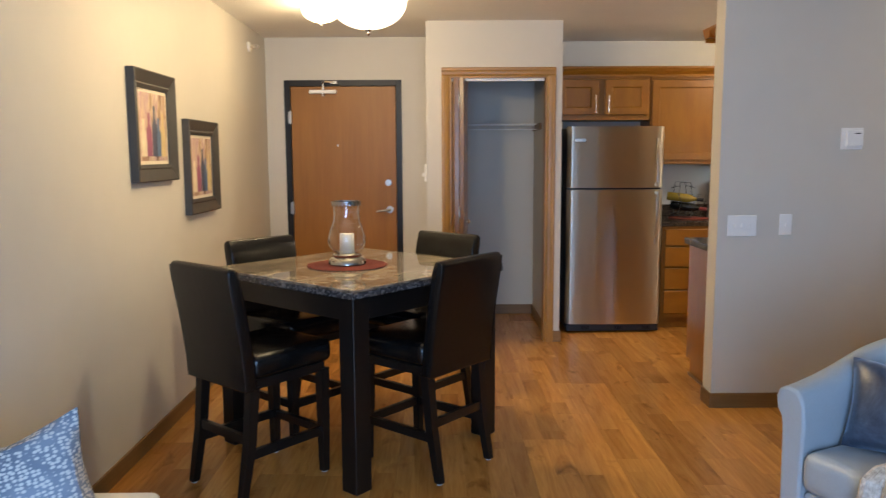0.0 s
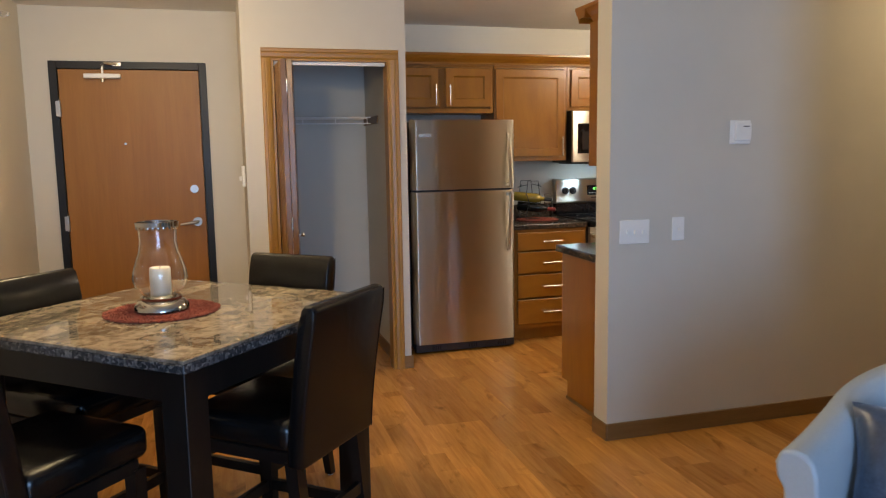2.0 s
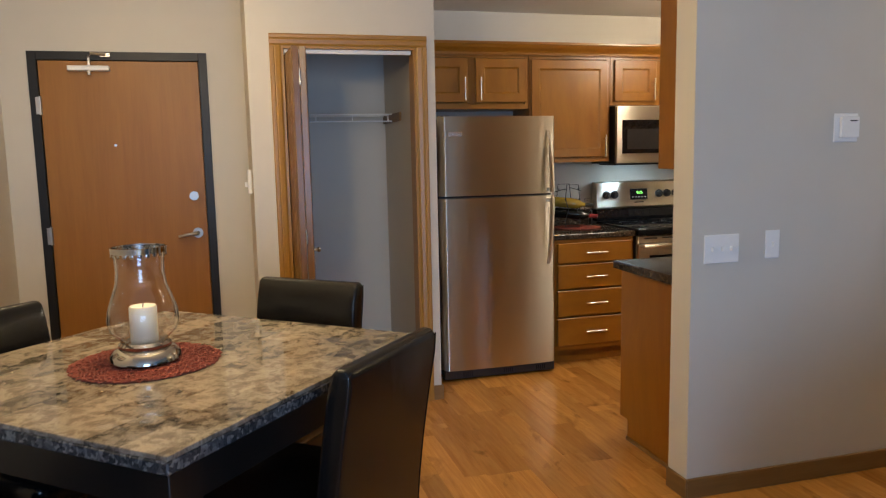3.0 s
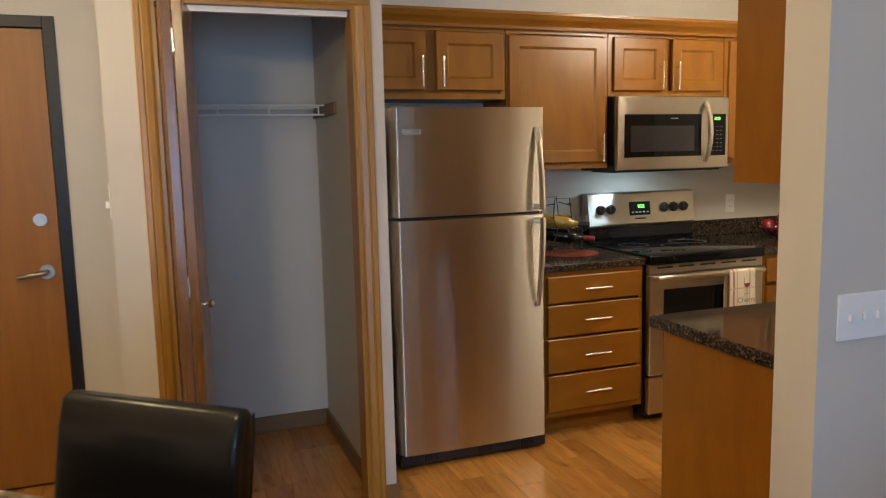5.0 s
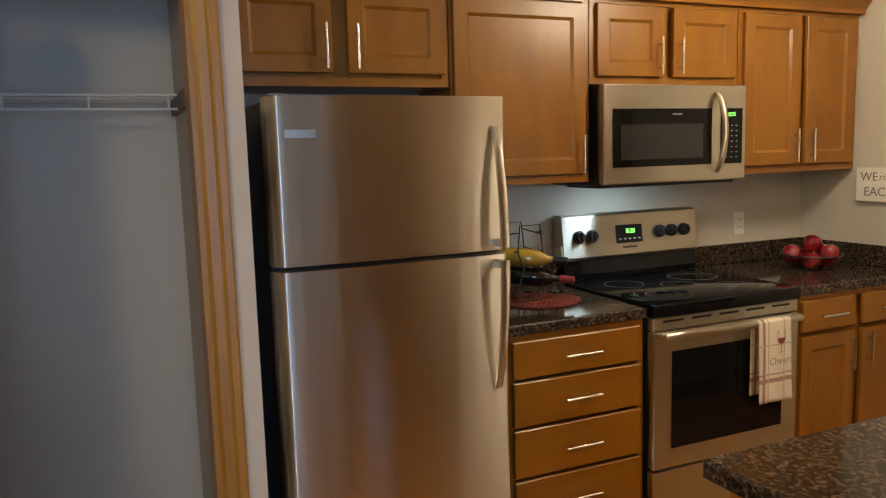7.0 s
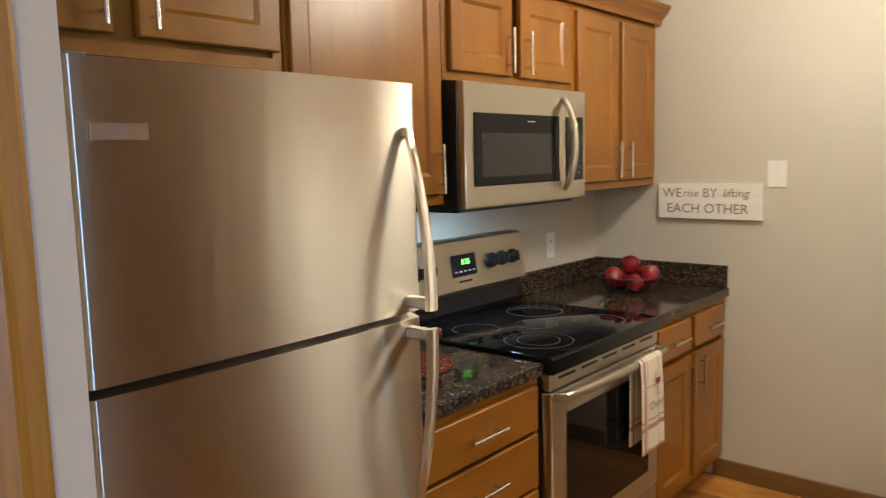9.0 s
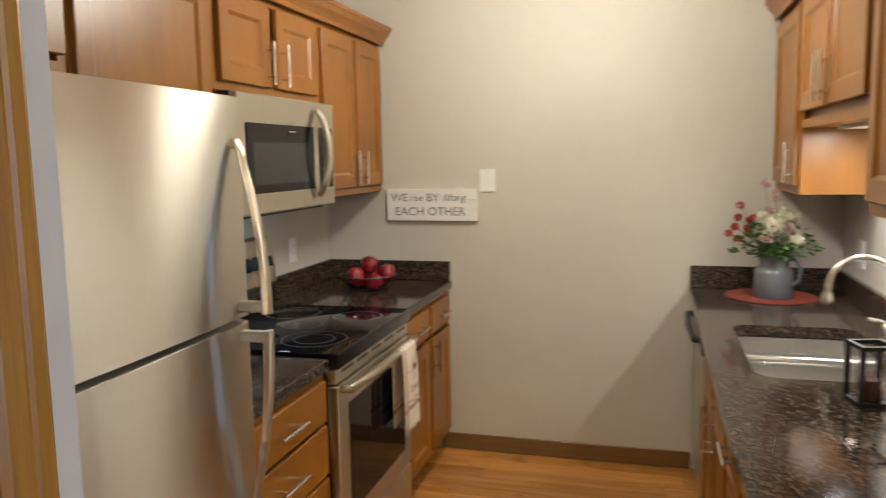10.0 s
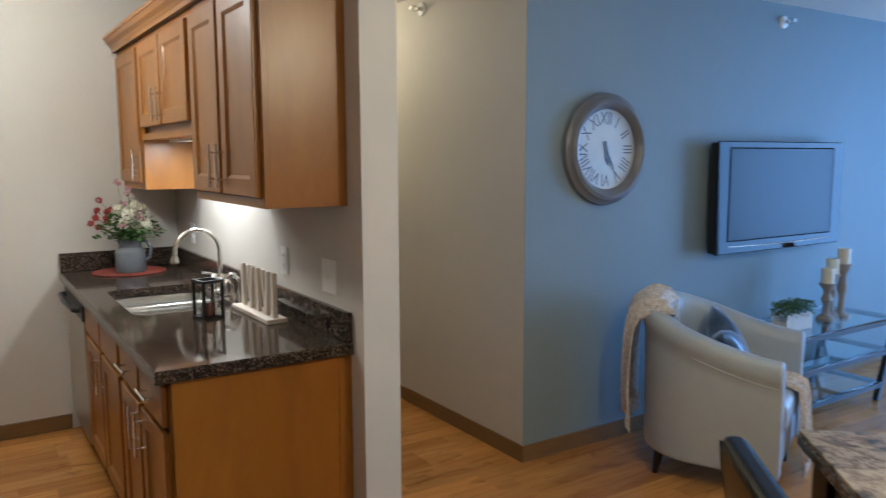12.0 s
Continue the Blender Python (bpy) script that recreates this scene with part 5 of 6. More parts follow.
def sprinkler(label, m):
    """A sidewall sprinkler: local -y points into the room."""
    t = thing("sprinkler", label, "sprinkler", m)
    flip = pose(0, 0, 0, 90)
    part("escutcheon", lathe(bmesh.new(), [(0, 0.0003), (0.040, 0.0003), (0.038, 0.010), (0.022, 0.016), (0, 0.016)], 24), M_WHITEPL, t, "", True, flip)
    bm = rod(bmesh.new(), (0, -0.016, 0), (0, -0.040, 0), 0.011, 12)
    for sz in (-1, 1):
        sweep(bm, [(0, -0.036, sz * 0.012), (0, -0.055, sz * 0.016), (0, -0.072, sz * 0.004)], 0.003, 6)
    box(bm, -0.018, 0.018, -0.078, -0.074, -0.010, 0.012)
    part("head", bm, M_NICKEL, t, "", True)


sprinkler("white sidewall sprinkler high on the kitchen wall", pose(ENDX, 5.08, 2.36, 0, 0, -90))
sprinkler("white sidewall sprinkler high on the blue wall", pose(BLX, 0.61, 2.366, 0, 0, -90))
sprinkler("white sidewall sprinkler high on the hall wall", pose(3.575, BLY, 2.395, 0, 0, 180))
sprinkler("white sidewall sprinkler high on the dining wall", pose(LEFT, 5.53, 2.318, 0, 0, 90))

# ------------------------------------------------------------------ on the range-side worktops
sg = thing("wall_sign", "white wooden sign with grey lettering", "sign", pose(ENDX, 5.798, 1.309, 0, 0, -90))
M_SIGN = plain("whitewashed_board", (0.80, 0.78, 0.74), 0.6, grain=30, amount=0.06, stretch=(6, 6, 40))
M_SGREY = plain("grey_paint", (0.20, 0.185, 0.17), 0.6)
bm = bmesh.new()
for k in range(3):
    box(bm, -0.240, 0.240, -0.026, -0.0005, -0.082 + k * 0.0548, -0.082 + k * 0.0548 + 0.0538, 0.001)
bd = part("board", bm, M_SIGN, sg)
for text, size, x, z in (("WE", 0.060, -0.172, 0.036), ("rise", 0.050, -0.080, 0.036), ("BY", 0.060, 0.008, 0.036), ("lifting", 0.054, 0.128, 0.036), ("EACH OTHER", 0.062, -0.008, -0.036)):
    lt = writing(text, size, bd, M_SGREY, pose(x, -0.0264, z, 90))
    if text in ("rise", "lifting"):
        for vt in lt.data.vertices:
            vt.co.x += vt.co.y * 0.25

bl = thing("fruit_bowl", "black wire bowl on the corner worktop", "bowl", pose(4.120, 6.042, 0.9125))
M_BWIRE = plain("black_wire", (0.02, 0.018, 0.017), 0.4, amount=0.2)
for r, z in ((0.062, 0.003), (0.140, 0.070)):
    part("ring", sweep(bmesh.new(), [(r * math.cos(2 * math.pi * k / 36), r * math.sin(2 * math.pi * k / 36), z) for k in range(36)], 0.0036, 6, True), M_BWIRE, bl, "", True)
for k in range(12):
    a = 2 * math.pi * k / 12
    b2 = a + 0.5
    pts = []
    for j in range(7):
        t = j / 6
        r = 0.062 + 0.080 * t ** 0.8
        an = a + (b2 - a) * math.sin(t * math.pi / 2)
        pts.append((r * math.cos(an), r * math.sin(an), 0.003 + 0.069 * t ** 1.6))
    part("wire", sweep(bmesh.new(), pts, 0.0030, 6), M_BWIRE, bl, "", True)
M_APPLE = plain("red_lacquer_apple", (0.20, 0.008, 0.014), 0.12, grain=14, amount=0.4, coat=0.6)
ap = None
for x, y, z, a in ((-0.050, -0.046, 0.048, 10), (0.050, -0.042, 0.048, 40), (0.0, 0.056, 0.048, 80), (-0.090, 0.034, 0.076, -25), (0.092, 0.034, 0.074, 20), (0.0, -0.004, 0.122, 5), (0.012, -0.092, 0.082, -20)):
    if ap is None:
        ap = thing("apple", "glossy red apple in the wire bowl", "apple", pose(4.120 + x, 6.042 + y, 0.9125 + z, a, a / 2, 0), "apples in the bowl")
        part("flesh", lathe(bmesh.new(), [(0.004, -0.034), (0.018, -0.040), (0.033, -0.032), (0.043, -0.009), (0.044, 0.011), (0.036, 0.030), (0.021, 0.038), (0.009, 0.033), (0.003, 0.023)], 24), M_APPLE, ap, "", True)
        part("stalk", rod(bmesh.new(), (0, 0, 0.021), (0.004, 0.001, 0.050), 0.0016, 6), M_BASE, ap)
    else:
        copy_thing(ap, pose(4.120 + x, 6.042 + y, 0.9125 + z, a, a / 2, a * 3))

place_mat(2.585, 6.045, 0.912, 0.17, "round woven red-brown placemat beside the range")
RKX, RKY = 2.545, 6.10
rk = thing("wine_rack", "black wire wine rack holding two bottles", "wine rack", pose(RKX, RKY, 0.9205))
for y in (-0.075, 0.075):
    part("side_frame", sweep(bmesh.new(), [(-0.06, y, 0.003), (0.05, y, 0.003), (0.055, y, 0.05), (0.03, y, 0.13), (0.055, y, 0.18), (0.04, y, 0.305), (-0.05, y, 0.305), (-0.06, y, 0.20), (-0.035, y, 0.13), (-0.06, y, 0.05), (-0.06, y, 0.003)], 0.0028, 6), M_BWIRE, rk, "", True)
for z in (0.05, 0.125, 0.20, 0.275):
    for x in (-0.055, 0.052):
        part("cradle", sweep(bmesh.new(), [(x, -0.077, z), (x * 1.05, -0.03, z - 0.004), (x * 1.9, 0.0, z - 0.02), (x * 1.05, 0.03, z - 0.004), (x, 0.077, z)], 0.0025, 6), M_BWIRE, rk, "", True)
M_BOTD = plain("dark_bottle_glass", (0.010, 0.012, 0.010), 0.06, amount=0.1)
M_BOTY, _nt, _n, _l, b = node_mat("yellow_wine_glass")
b.inputs["Base Color"].default_value, b.inputs["Roughness"].default_value, b.inputs["Coat Weight"].default_value = (0.36, 0.25, 0.035, 1), 0.08, 0.5
for lab, mt, cap, z, sh in (("dark red wine bottle lying in the rack", M_BOTD, (0.22, 0.02, 0.02), 0.105, 0.03), ("yellow white wine bottle lying in the rack", M_BOTY, (0.02, 0.02, 0.02), 0.185, 0.0)):
    bt = thing("wine_bottle", lab, "bottle", pose(RKX - 0.125 + sh, RKY + 0.03, 0.9205 + z, 0, 96, -28))
    part("glass_body", lathe(bmesh.new(), [(0, 0), (0.034, 0.0), (0.037, 0.006), (0.037, 0.180), (0.030, 0.205), (0.016, 0.228), (0.0145, 0.255)], 24), mt, bt, "", True)
    part("capsule", lathe(bmesh.new(), [(0.0152, 0.245), (0.0152, 0.298), (0.0165, 0.299), (0.0165, 0.306), (0.012, 0.308), (0, 0.308)], 18), plain("foil", cap, 0.35, amount=0.15), bt, "", True)
    part("cork", lathe(bmesh.new(), [(0, 0.3082), (0.009, 0.3082), (0.009, 0.3095), (0, 0.3095)], 14), M_MATB, bt)


def wine_glass(x, y):
    t = thing("wine_glass", "clear stemmed wine glass on the placemat", "glass", pose(x, y, 0.9205), "wine glasses by the rack")
    out2 = [(0.033, 0.001), (0.033, 0.0025), (0.006, 0.006), (0.0035, 0.012), (0.0035, 0.085), (0.012, 0.094), (0.031, 0.112), (0.038, 0.140), (0.036, 0.170), (0.031, 0.195)]
    in2 = [(r - 0.0012, z + 0.0006) for r, z in reversed(out2[5:])] + [(0.0005, 0.0945)]
    part("bowl_and_stem", lathe(bmesh.new(), [(0.0005, 0.001)] + out2 + in2, 28), M_GLASS, t, "", True)


wine_glass(2.718, 6.125)
wine_glass(2.640, 6.185)

# towel over the oven handle
tw = thing("dish_towel", "cream plaid dish towel with a wine glass print", "towel", pose(3.425, 5.63, 0.807))
M_TOWEL, nt, nodes, links, b = node_mat("plaid_towel")
tc = nodes.new("ShaderNodeTexCoord")
sx2 = nodes.new("ShaderNodeSeparateXYZ")
links.new(tc.outputs["Object"], sx2.inputs[0])


def band(sock, centre, width):
    s1 = nodes.new("ShaderNodeMath")
    s1.operation = "SUBTRACT"
    s1.inputs[1].default_value = centre
    links.new(sock, s1.inputs[0])
    s2 = nodes.new("ShaderNodeMath")
    s2.operation = "ABSOLUTE"
    links.new(s1.outputs[0], s2.inputs[0])
    s3 = nodes.new("ShaderNodeMath")
    s3.operation = "LESS_THAN"
    s3.inputs[1].default_value = width
    links.new(s2.outputs[0], s3.inputs[0])
    return s3.outputs[0]


col = (0.74, 0.67, 0.55)
for sock, cc, ww, kk in ((2, -0.235, 0.009, (0.42, 0.24, 0.21)), (2, -0.210, 0.003, (0.45, 0.27, 0.23)), (0, -0.062, 0.007, (0.40, 0.22, 0.19)), (0, -0.035, 0.003, (0.55, 0.42, 0.32)), (0, 0.050, 0.004, (0.55, 0.42, 0.32)), (2, -0.09, 0.003, (0.55, 0.44, 0.34))):
    col = blend(nt, col, kk, band(sx2.outputs[sock], cc, ww))
links.new(col, b.inputs["Base Color"])
b.inputs["Roughness"].default_value = 0.9
bump(nt, b, noise_tex(nt, coords(nt), 260, 3), 0.5, 0.002)
bm = bmesh.new()
rows = []
for i in range(29):
    t = i / 28
    row = []
    for j in range(17):
        u = j / 16 - 0.5
        fold = 0.006 * math.sin(u * 17 + 0.8) + 0.004 * math.sin(u * 31)
        if t < 0.12:
            a = t / 0.12 * math.pi
            y, z = 0.017 * math.cos(a) , 0.017 * math.sin(a)
            y, z = y, z
        else:
            s = (t - 0.12) / 0.88
            y, z = -0.017 - 0.004 * s, -0.325 * s
        back = 0.0
        row.append(bm.verts.new((u * (0.185 - 0.012 * (1 - t)) + 0.008 * t * t, y - abs(fold) * min(1, t * 3) - 0.0, z)))
    rows.append(row)
for p, q in zip(rows, rows[1:]):
    for k in range(16):
        bm.faces.new((p[k], p[k + 1], q[k + 1], q[k]))
cl = part("cloth", bm, M_TOWEL, tw, "", True)
sm = cl.modifiers.new("thickness", "SOLIDIFY")
sm.thickness = 0.003
bm = bmesh.new()
for j, (x0, x1, z0) in enumerate(((-0.09, 0.085, -0.30),)):
    box(bm, x0, x1, 0.0190, 0.0225, z0, 0.002, 0.001)
part("back_flap", bm, M_TOWEL, tw)
M_INK = plain("towel_ink", (0.22, 0.05, 0.06), 0.9)
M_INKG = plain("towel_ink_grey", (0.30, 0.28, 0.26), 0.9)
writing("Cheers", 0.042, tw, M_INKG, pose(0.018, -0.0335, -0.155, 90))
bm = prism(bmesh.new(), [(0.020 + 0.021 * math.cos(a), -0.062 + 0.024 * math.sin(a)) for a in np.linspace(math.pi, 2 * math.pi, 13)], 1, -0.0335, -0.0328)
part("wine_print", bm, M_INK, tw)
for x0, z0, x1, z1 in ((0.020, -0.086, 0.020, -0.118), (0.004, -0.120, 0.036, -0.120), (-0.001, -0.062, 0.002, -0.028), (0.041, -0.062, 0.038, -0.028)):
    part("glass_print", sweep(bmesh.new(), [(x0, -0.0333, z0), (x1, -0.0333, z1)], 0.0011, 5), M_INKG, tw)

# ------------------------------------------------------------------ on the sink counter
place_mat(4.225, 4.185, 0.912, 0.19, "round red woven placemat on the sink counter")
jg = thing("flower_jug", "grey enamel jug with a handle on the placemat", "jug", pose(4.195, 4.180, 0.9205))
M_ENAMEL = plain("grey_enamel", (0.125, 0.133, 0.145), 0.12, grain=30, amount=0.1, coat=0.3)
part("jug_body", lathe(bmesh.new(), [(0, 0), (0.082, 0), (0.085, 0.005), (0.082, 0.105), (0.076, 0.122), (0.060, 0.134), (0.058, 0.148), (0.068, 0.180), (0.065, 0.180), (0.054, 0.148), (0.05, 0.10), (0, 0.10)], 32), M_ENAMEL, jg, "", True)
part("handle", sweep(bmesh.new(), [(-0.035, -0.045, 0.172), (-0.062, -0.075, 0.172), (-0.078, -0.095, 0.135), (-0.072, -0.090, 0.085), (-0.052, -0.058, 0.055)], 0.009, 10), M_ENAMEL, jg, "", True)
fl = thing("flower_bouquet", "bouquet of cream, red and pink flowers in the jug", "flowers", pose(4.195, 4.180, 1.085))
rnd = random.Random(11)
M_STEM = plain("green_stem", (0.07, 0.13, 0.035), 0.6, amount=0.25)
M_LEAF = plain("green_leaf", (0.075, 0.15, 0.03), 0.55, amount=0.35)
M_CREAM = plain("cream_petal", (0.80, 0.77, 0.60), 0.7, amount=0.12)
M_ROSE = plain("red_petal", (0.38, 0.045, 0.035), 0.65, amount=0.3)
M_PINK = plain("dusty_pink_petal", (0.42, 0.20, 0.22), 0.7, amount=0.2)


def blossom(bm, c, r, n, petals, size=0.0072):
    """A cluster of small tilted petals around a point."""
    for _ in range(n):
        d = Vector((rnd.gauss(0, 1), rnd.gauss(0, 1), rnd.gauss(0.3, 1))).normalized()
        o = c + d * r * rnd.uniform(0.55, 1)
        q = d.to_track_quat("Z", "Y").to_matrix()
        for k in range(petals):
            a = 2 * math.pi * k / petals + rnd.random()
            s = size * rnd.uniform(0.7, 1.3)
            pts = [Vector((0, 0, 0)), Vector((s * math.cos(a - 0.5), s * math.sin(a - 0.5), s * 0.35)), Vector((1.6 * s * math.cos(a), 1.6 * s * math.sin(a), s * 0.5)), Vector((s * math.cos(a + 0.5), s * math.sin(a + 0.5), s * 0.35))]
            bm.faces.new([bm.verts.new(o + q @ p) for p in pts])


heads = []
for k in range(44):
    a, tilt = rnd.uniform(0, 2 * math.pi), rnd.uniform(0.05, 0.95)
    ln = rnd.uniform(0.10, 0.20) + (0.08 if k % 4 == 0 else 0)
    tip = Vector((math.cos(a) * math.sin(tilt) * ln * 1.15, math.sin(a) * math.sin(tilt) * ln * 1.15, ln * math.cos(tilt)))
    kind = "pink" if k % 5 == 0 else "red" if tip.y > 0.055 else "cream" if k % 7 else "leafy"
    if kind == "pink":
        tip = tip * 1.12 + Vector((0, -0.03, 0.03))
    elif kind == "red":
        tip = tip + Vector((0, 0.025, -0.01))
    heads.append((tip, kind))
for tip, kind in heads:
    part("stem", sweep(bmesh.new(), [(tip.x * 0.1, tip.y * 0.1, -0.05), (tip.x * 0.35, tip.y * 0.35, tip.z * 0.45), tuple(tip)], 0.0013, 5), M_STEM, fl)
    if kind == "leafy":
        continue
    bm = bmesh.new()
    if kind == "cream":
        blossom(bm, tip, 0.034, 52, 5, 0.0088)
    elif kind == "red":
        blossom(bm, tip, 0.014, 26, 5)
    else:
        for j in range(6):
            blossom(bm, tip + Vector((rnd.uniform(-0.02, 0.02), rnd.uniform(-0.02, 0.02), rnd.uniform(-0.05, 0.02))), 0.006, 3, 4)
    part("blossom", bm, {"cream": M_CREAM, "red": M_ROSE, "pink": M_PINK}[kind], fl)
bm = bmesh.new()
for k in range(460):
    a, tilt, ln = rnd.uniform(0, 6.283), rnd.uniform(0.2, 1.5), rnd.uniform(0.03, 0.17)
    o = Vector((math.cos(a) * math.sin(tilt) * ln, math.sin(a) * math.sin(tilt) * ln, ln * math.cos(tilt) + 0.01))
    d = Vector((math.cos(a), math.sin(a), rnd.uniform(-0.5, 0.8))).normalized()
    s = d.cross(Vector((rnd.random(), rnd.random(), 1))).normalized() * 0.011
    L = d * rnd.uniform(0.02, 0.045)
    bm.faces.new([bm.verts.new(p) for p in (o, o + L * 0.5 + s, o + L, o + L * 0.5 - s)])
part("foliage", bm, M_LEAF, fl)["kind"] = "stuff"

ln = thing("candle_lantern", "black metal lantern with a dark red candle jar", "lantern", pose(2.752, 4.158, 0.9122, 0, 0, 12))
s2 = 0.040
bm = bmesh.new()
for a, c2 in ((-1, -1), (1, -1), (1, 1), (-1, 1)):
    box(bm, a * s2 - 0.005, a * s2 + 0.005, c2 * s2 - 0.005, c2 * s2 + 0.005, 0.010, 0.145)
for z in (0.0, 0.145):
    for sx in (-1, 1):
        box(bm, sx * s2 - 0.006, sx * s2 + 0.006, -s2 + 0.006, s2 - 0.006, z, z + 0.010)
        box(bm, -s2 - 0.006, s2 + 0.006, sx * s2 - 0.006, sx * s2 + 0.006, z, z + 0.010)
box(bm, -s2 + 0.006, s2 - 0.006, -s2 + 0.006, s2 - 0.006, 0.002, 0.007)
part("frame", bm, M_FRAME, ln)
part("candle_jar", lathe(bmesh.new(), [(0, 0.0075), (0.026, 0.0075), (0.028, 0.012), (0.028, 0.055), (0.026, 0.062), (0.0, 0.060)], 24), plain("dark_red_wax", (0.09, 0.012, 0.012), 0.15, coat=0.5), ln, "dark red candle", True)
part("glass_sleeve", lathe(bmesh.new(), [(0.033, 0.0075), (0.033, 0.105), (0.0315, 0.105), (0.0315, 0.0075)], 24, closed=True), M_GLASS, ln, "clear glass sleeve", True)

st = thing("wooden_letter_sign", "whitewashed wooden upright letters on a base", "decoration", pose(2.688, 3.975, 0.9122, 0, 0, 1))
M_WHW = wood("whitewashed_wood", (0.55, 0.47, 0.37), (0.74, 0.67, 0.57), 2, 0.7, 0.8)
part("base", Bx(-0.205, 0.205, -0.042, 0.042, 0.0, 0.018, 0.002), M_WHW, st)
x = -0.175
for k, (shape) in enumerate(("I", "V", "I", "V", "I")):
    bm = bmesh.new()
    if shape == "I":
        box(bm, x - 0.014, x + 0.014, -0.009, 0.009, 0.0182, 0.195, 0.001)
        x += 0.078
    else:
        prism(bm, [(x - 0.040, 0.195), (x - 0.014, 0.195), (x + 0.006, 0.0182), (x - 0.012, 0.0182)], 1, -0.009, 0.009)
        prism(bm, [(x + 0.040, 0.195), (x + 0.014, 0.195), (x - 0.002, 0.060), (x + 0.006, 0.0182)], 1, -0.009, 0.009)
        x += 0.090
    part("letter", bm, M_WHW, st)

# ------------------------------------------------------------------ living room
def cushion_mesh(w, h, t, n=14, pinch=0.10, chop=0.0):
    """A stuffed cushion: pinched corners, full middle; lies in x-z, thick in y."""
    bm = bmesh.new()
    sides = []
    for sgn in (-1, 1):
        grid = []
        for i in range(n + 1):
            row = []
            for j in range(n + 1):
                u, v = 2 * i / n - 1, 2 * j / n - 1
                f = (max(0, 1 - u ** 2) * max(0, 1 - v ** 2)) ** 0.42
                k = 1 - pinch * (1 - (abs(u * v)) ** 1.5) * max(abs(u), abs(v)) ** 4
                row.append((u * w / 2 * k, sgn * (0.004 + t / 2 * f), v * h / 2 * k - chop * math.exp(-(u / 0.42) ** 2) * ((v + 1) / 2) ** 2.2))
            grid.append(row)
        sides.append([[bm.verts.new(p) for p in r] for r in grid])
    for s in sides:
        for i in range(n):
            for j in range(n):
                bm.faces.new((s[i][j], s[i + 1][j], s[i + 1][j + 1], s[i][j + 1]))
    rim = lambda s: [s[i][0] for i in range(n)] + [s[n][j] for j in range(n)] + [s[i][n] for i in range(n, 0, -1)] + [s[0][j] for j in range(n, 0, -1)]
    a, b2 = rim(sides[0]), rim(sides[1])
    for k in range(len(a)):
        bm.faces.new((a[k], a[(k + 1) % len(a)], b2[(k + 1) % len(a)], b2[k]))
    return bm


# armchair: local -y is its front
ARM0 = pose(2.045, 1.85, 0, 0, 0, -65)
ARM = ARM0 @ Matrix.Diagonal((0.91, 0.91, 1.05, 1))
ac = thing("armchair", "pale grey leather barrel armchair with dark tapered feet", "armchair", ARM)


def shell(n=36):
    """The wrap-round back and arms: a U in plan that sweeps down from the back to the arms."""
    bm = bmesh.new()
    path = []
    half, yf, yb, r = 0.345, -0.36, 0.345, 0.30
    m = 8
    for k in range(m + 1):
        path.append((-half, yf + (yb - r - yf) * k / m))
    for k in range(1, 12):
        a = math.pi - math.pi / 2 * k / 12
        path.append((-half + r + r * math.cos(a), yb - r + r * math.sin(a)))
    for k in range(0, 5):
        path.append((-half + r + (2 * half - 2 * r) * k / 4, yb))
    for k in range(1, 12):
        a = math.pi / 2 - math.pi / 2 * k / 12
        path.append((half - r + r * math.cos(a), yb - r + r * math.sin(a)))
    for k in range(m + 1):
        path.append((half, yb - r + (yf - yb + r) * k / m))
    rows = []
    n = len(path)
    for i, (x, y) in enumerate(path):
        a, c = path[max(0, i - 1)], path[min(n - 1, i + 1)]
        d = Vector((c[0] - a[0], c[1] - a[1], 0)).normalized()
        o = Vector((-d.y, d.x, 0))          # outward
        s = (y - yf) / (yb - yf)
        top = 0.630 + 0.185 * max(0, s) ** 1.5
        p = Vector((x, y, 0))
        prof = [(0.040, 0.115), (0.045, 0.135), (0.052, top - 0.16), (0.058, top - 0.11), (0.078, top - 0.085), (0.085, top - 0.045), (0.070, top - 0.012), (0.030, top), (-0.008, top - 0.008), (-0.030, top - 0.026), (-0.043, top - 0.058), (-0.048, top - 0.12), (-0.042, 0.30), (-0.042, 0.115)]
        rows.append([bm.verts.new(p + o * u + Vector((0, 0, z))) for u, z in prof])
    for p, q in zip(rows, rows[1:]):
        for k in range(len(p)):
            j = (k + 1) % len(p)
            bm.faces.new((p[k], p[j], q[j], q[k]))
    bm.faces.new(rows[0])
    bm.faces.new(list(reversed(rows[-1])))
    return bm


shl = part("shell", shell(), M_GREYLEA, ac, "", True)
soften(shl, 0.012, 3)
part("base", Bx(-0.300, 0.300, -0.345, 0.29, 0.115, 0.290, 0.02, 3), M_GREYLEA, ac, "", True)
part("seat_cushion", Bx(-0.298, 0.298, -0.375, 0.27, 0.292, 0.435, 0.045, 4), M_GREYLEA, ac, "", True)
for sx in (-1, 1):
    part("seam", sweep(bmesh.new(), [(sx * 0.4015, -0.34 + 0.40 * k / 8, 0.632 - 0.115 + 0.185 * max(0, (0.02 + 0.40 * k / 8) / 0.705) ** 1.5) for k in range(9)], 0.003, 5), M_GREYLEA, shl)
    for y in (-0.29, 0.25):
        bm = bmesh.new()
        rod(bm, (sx * 0.27, y + (0.02 if y > 0 else -0.01), 0.0), (sx * 0.27, y, 0.1148), 0.016, 12, 0.027)
        part("foot", bm, M_ESPRESSO, ac, "dark tapered foot", True)

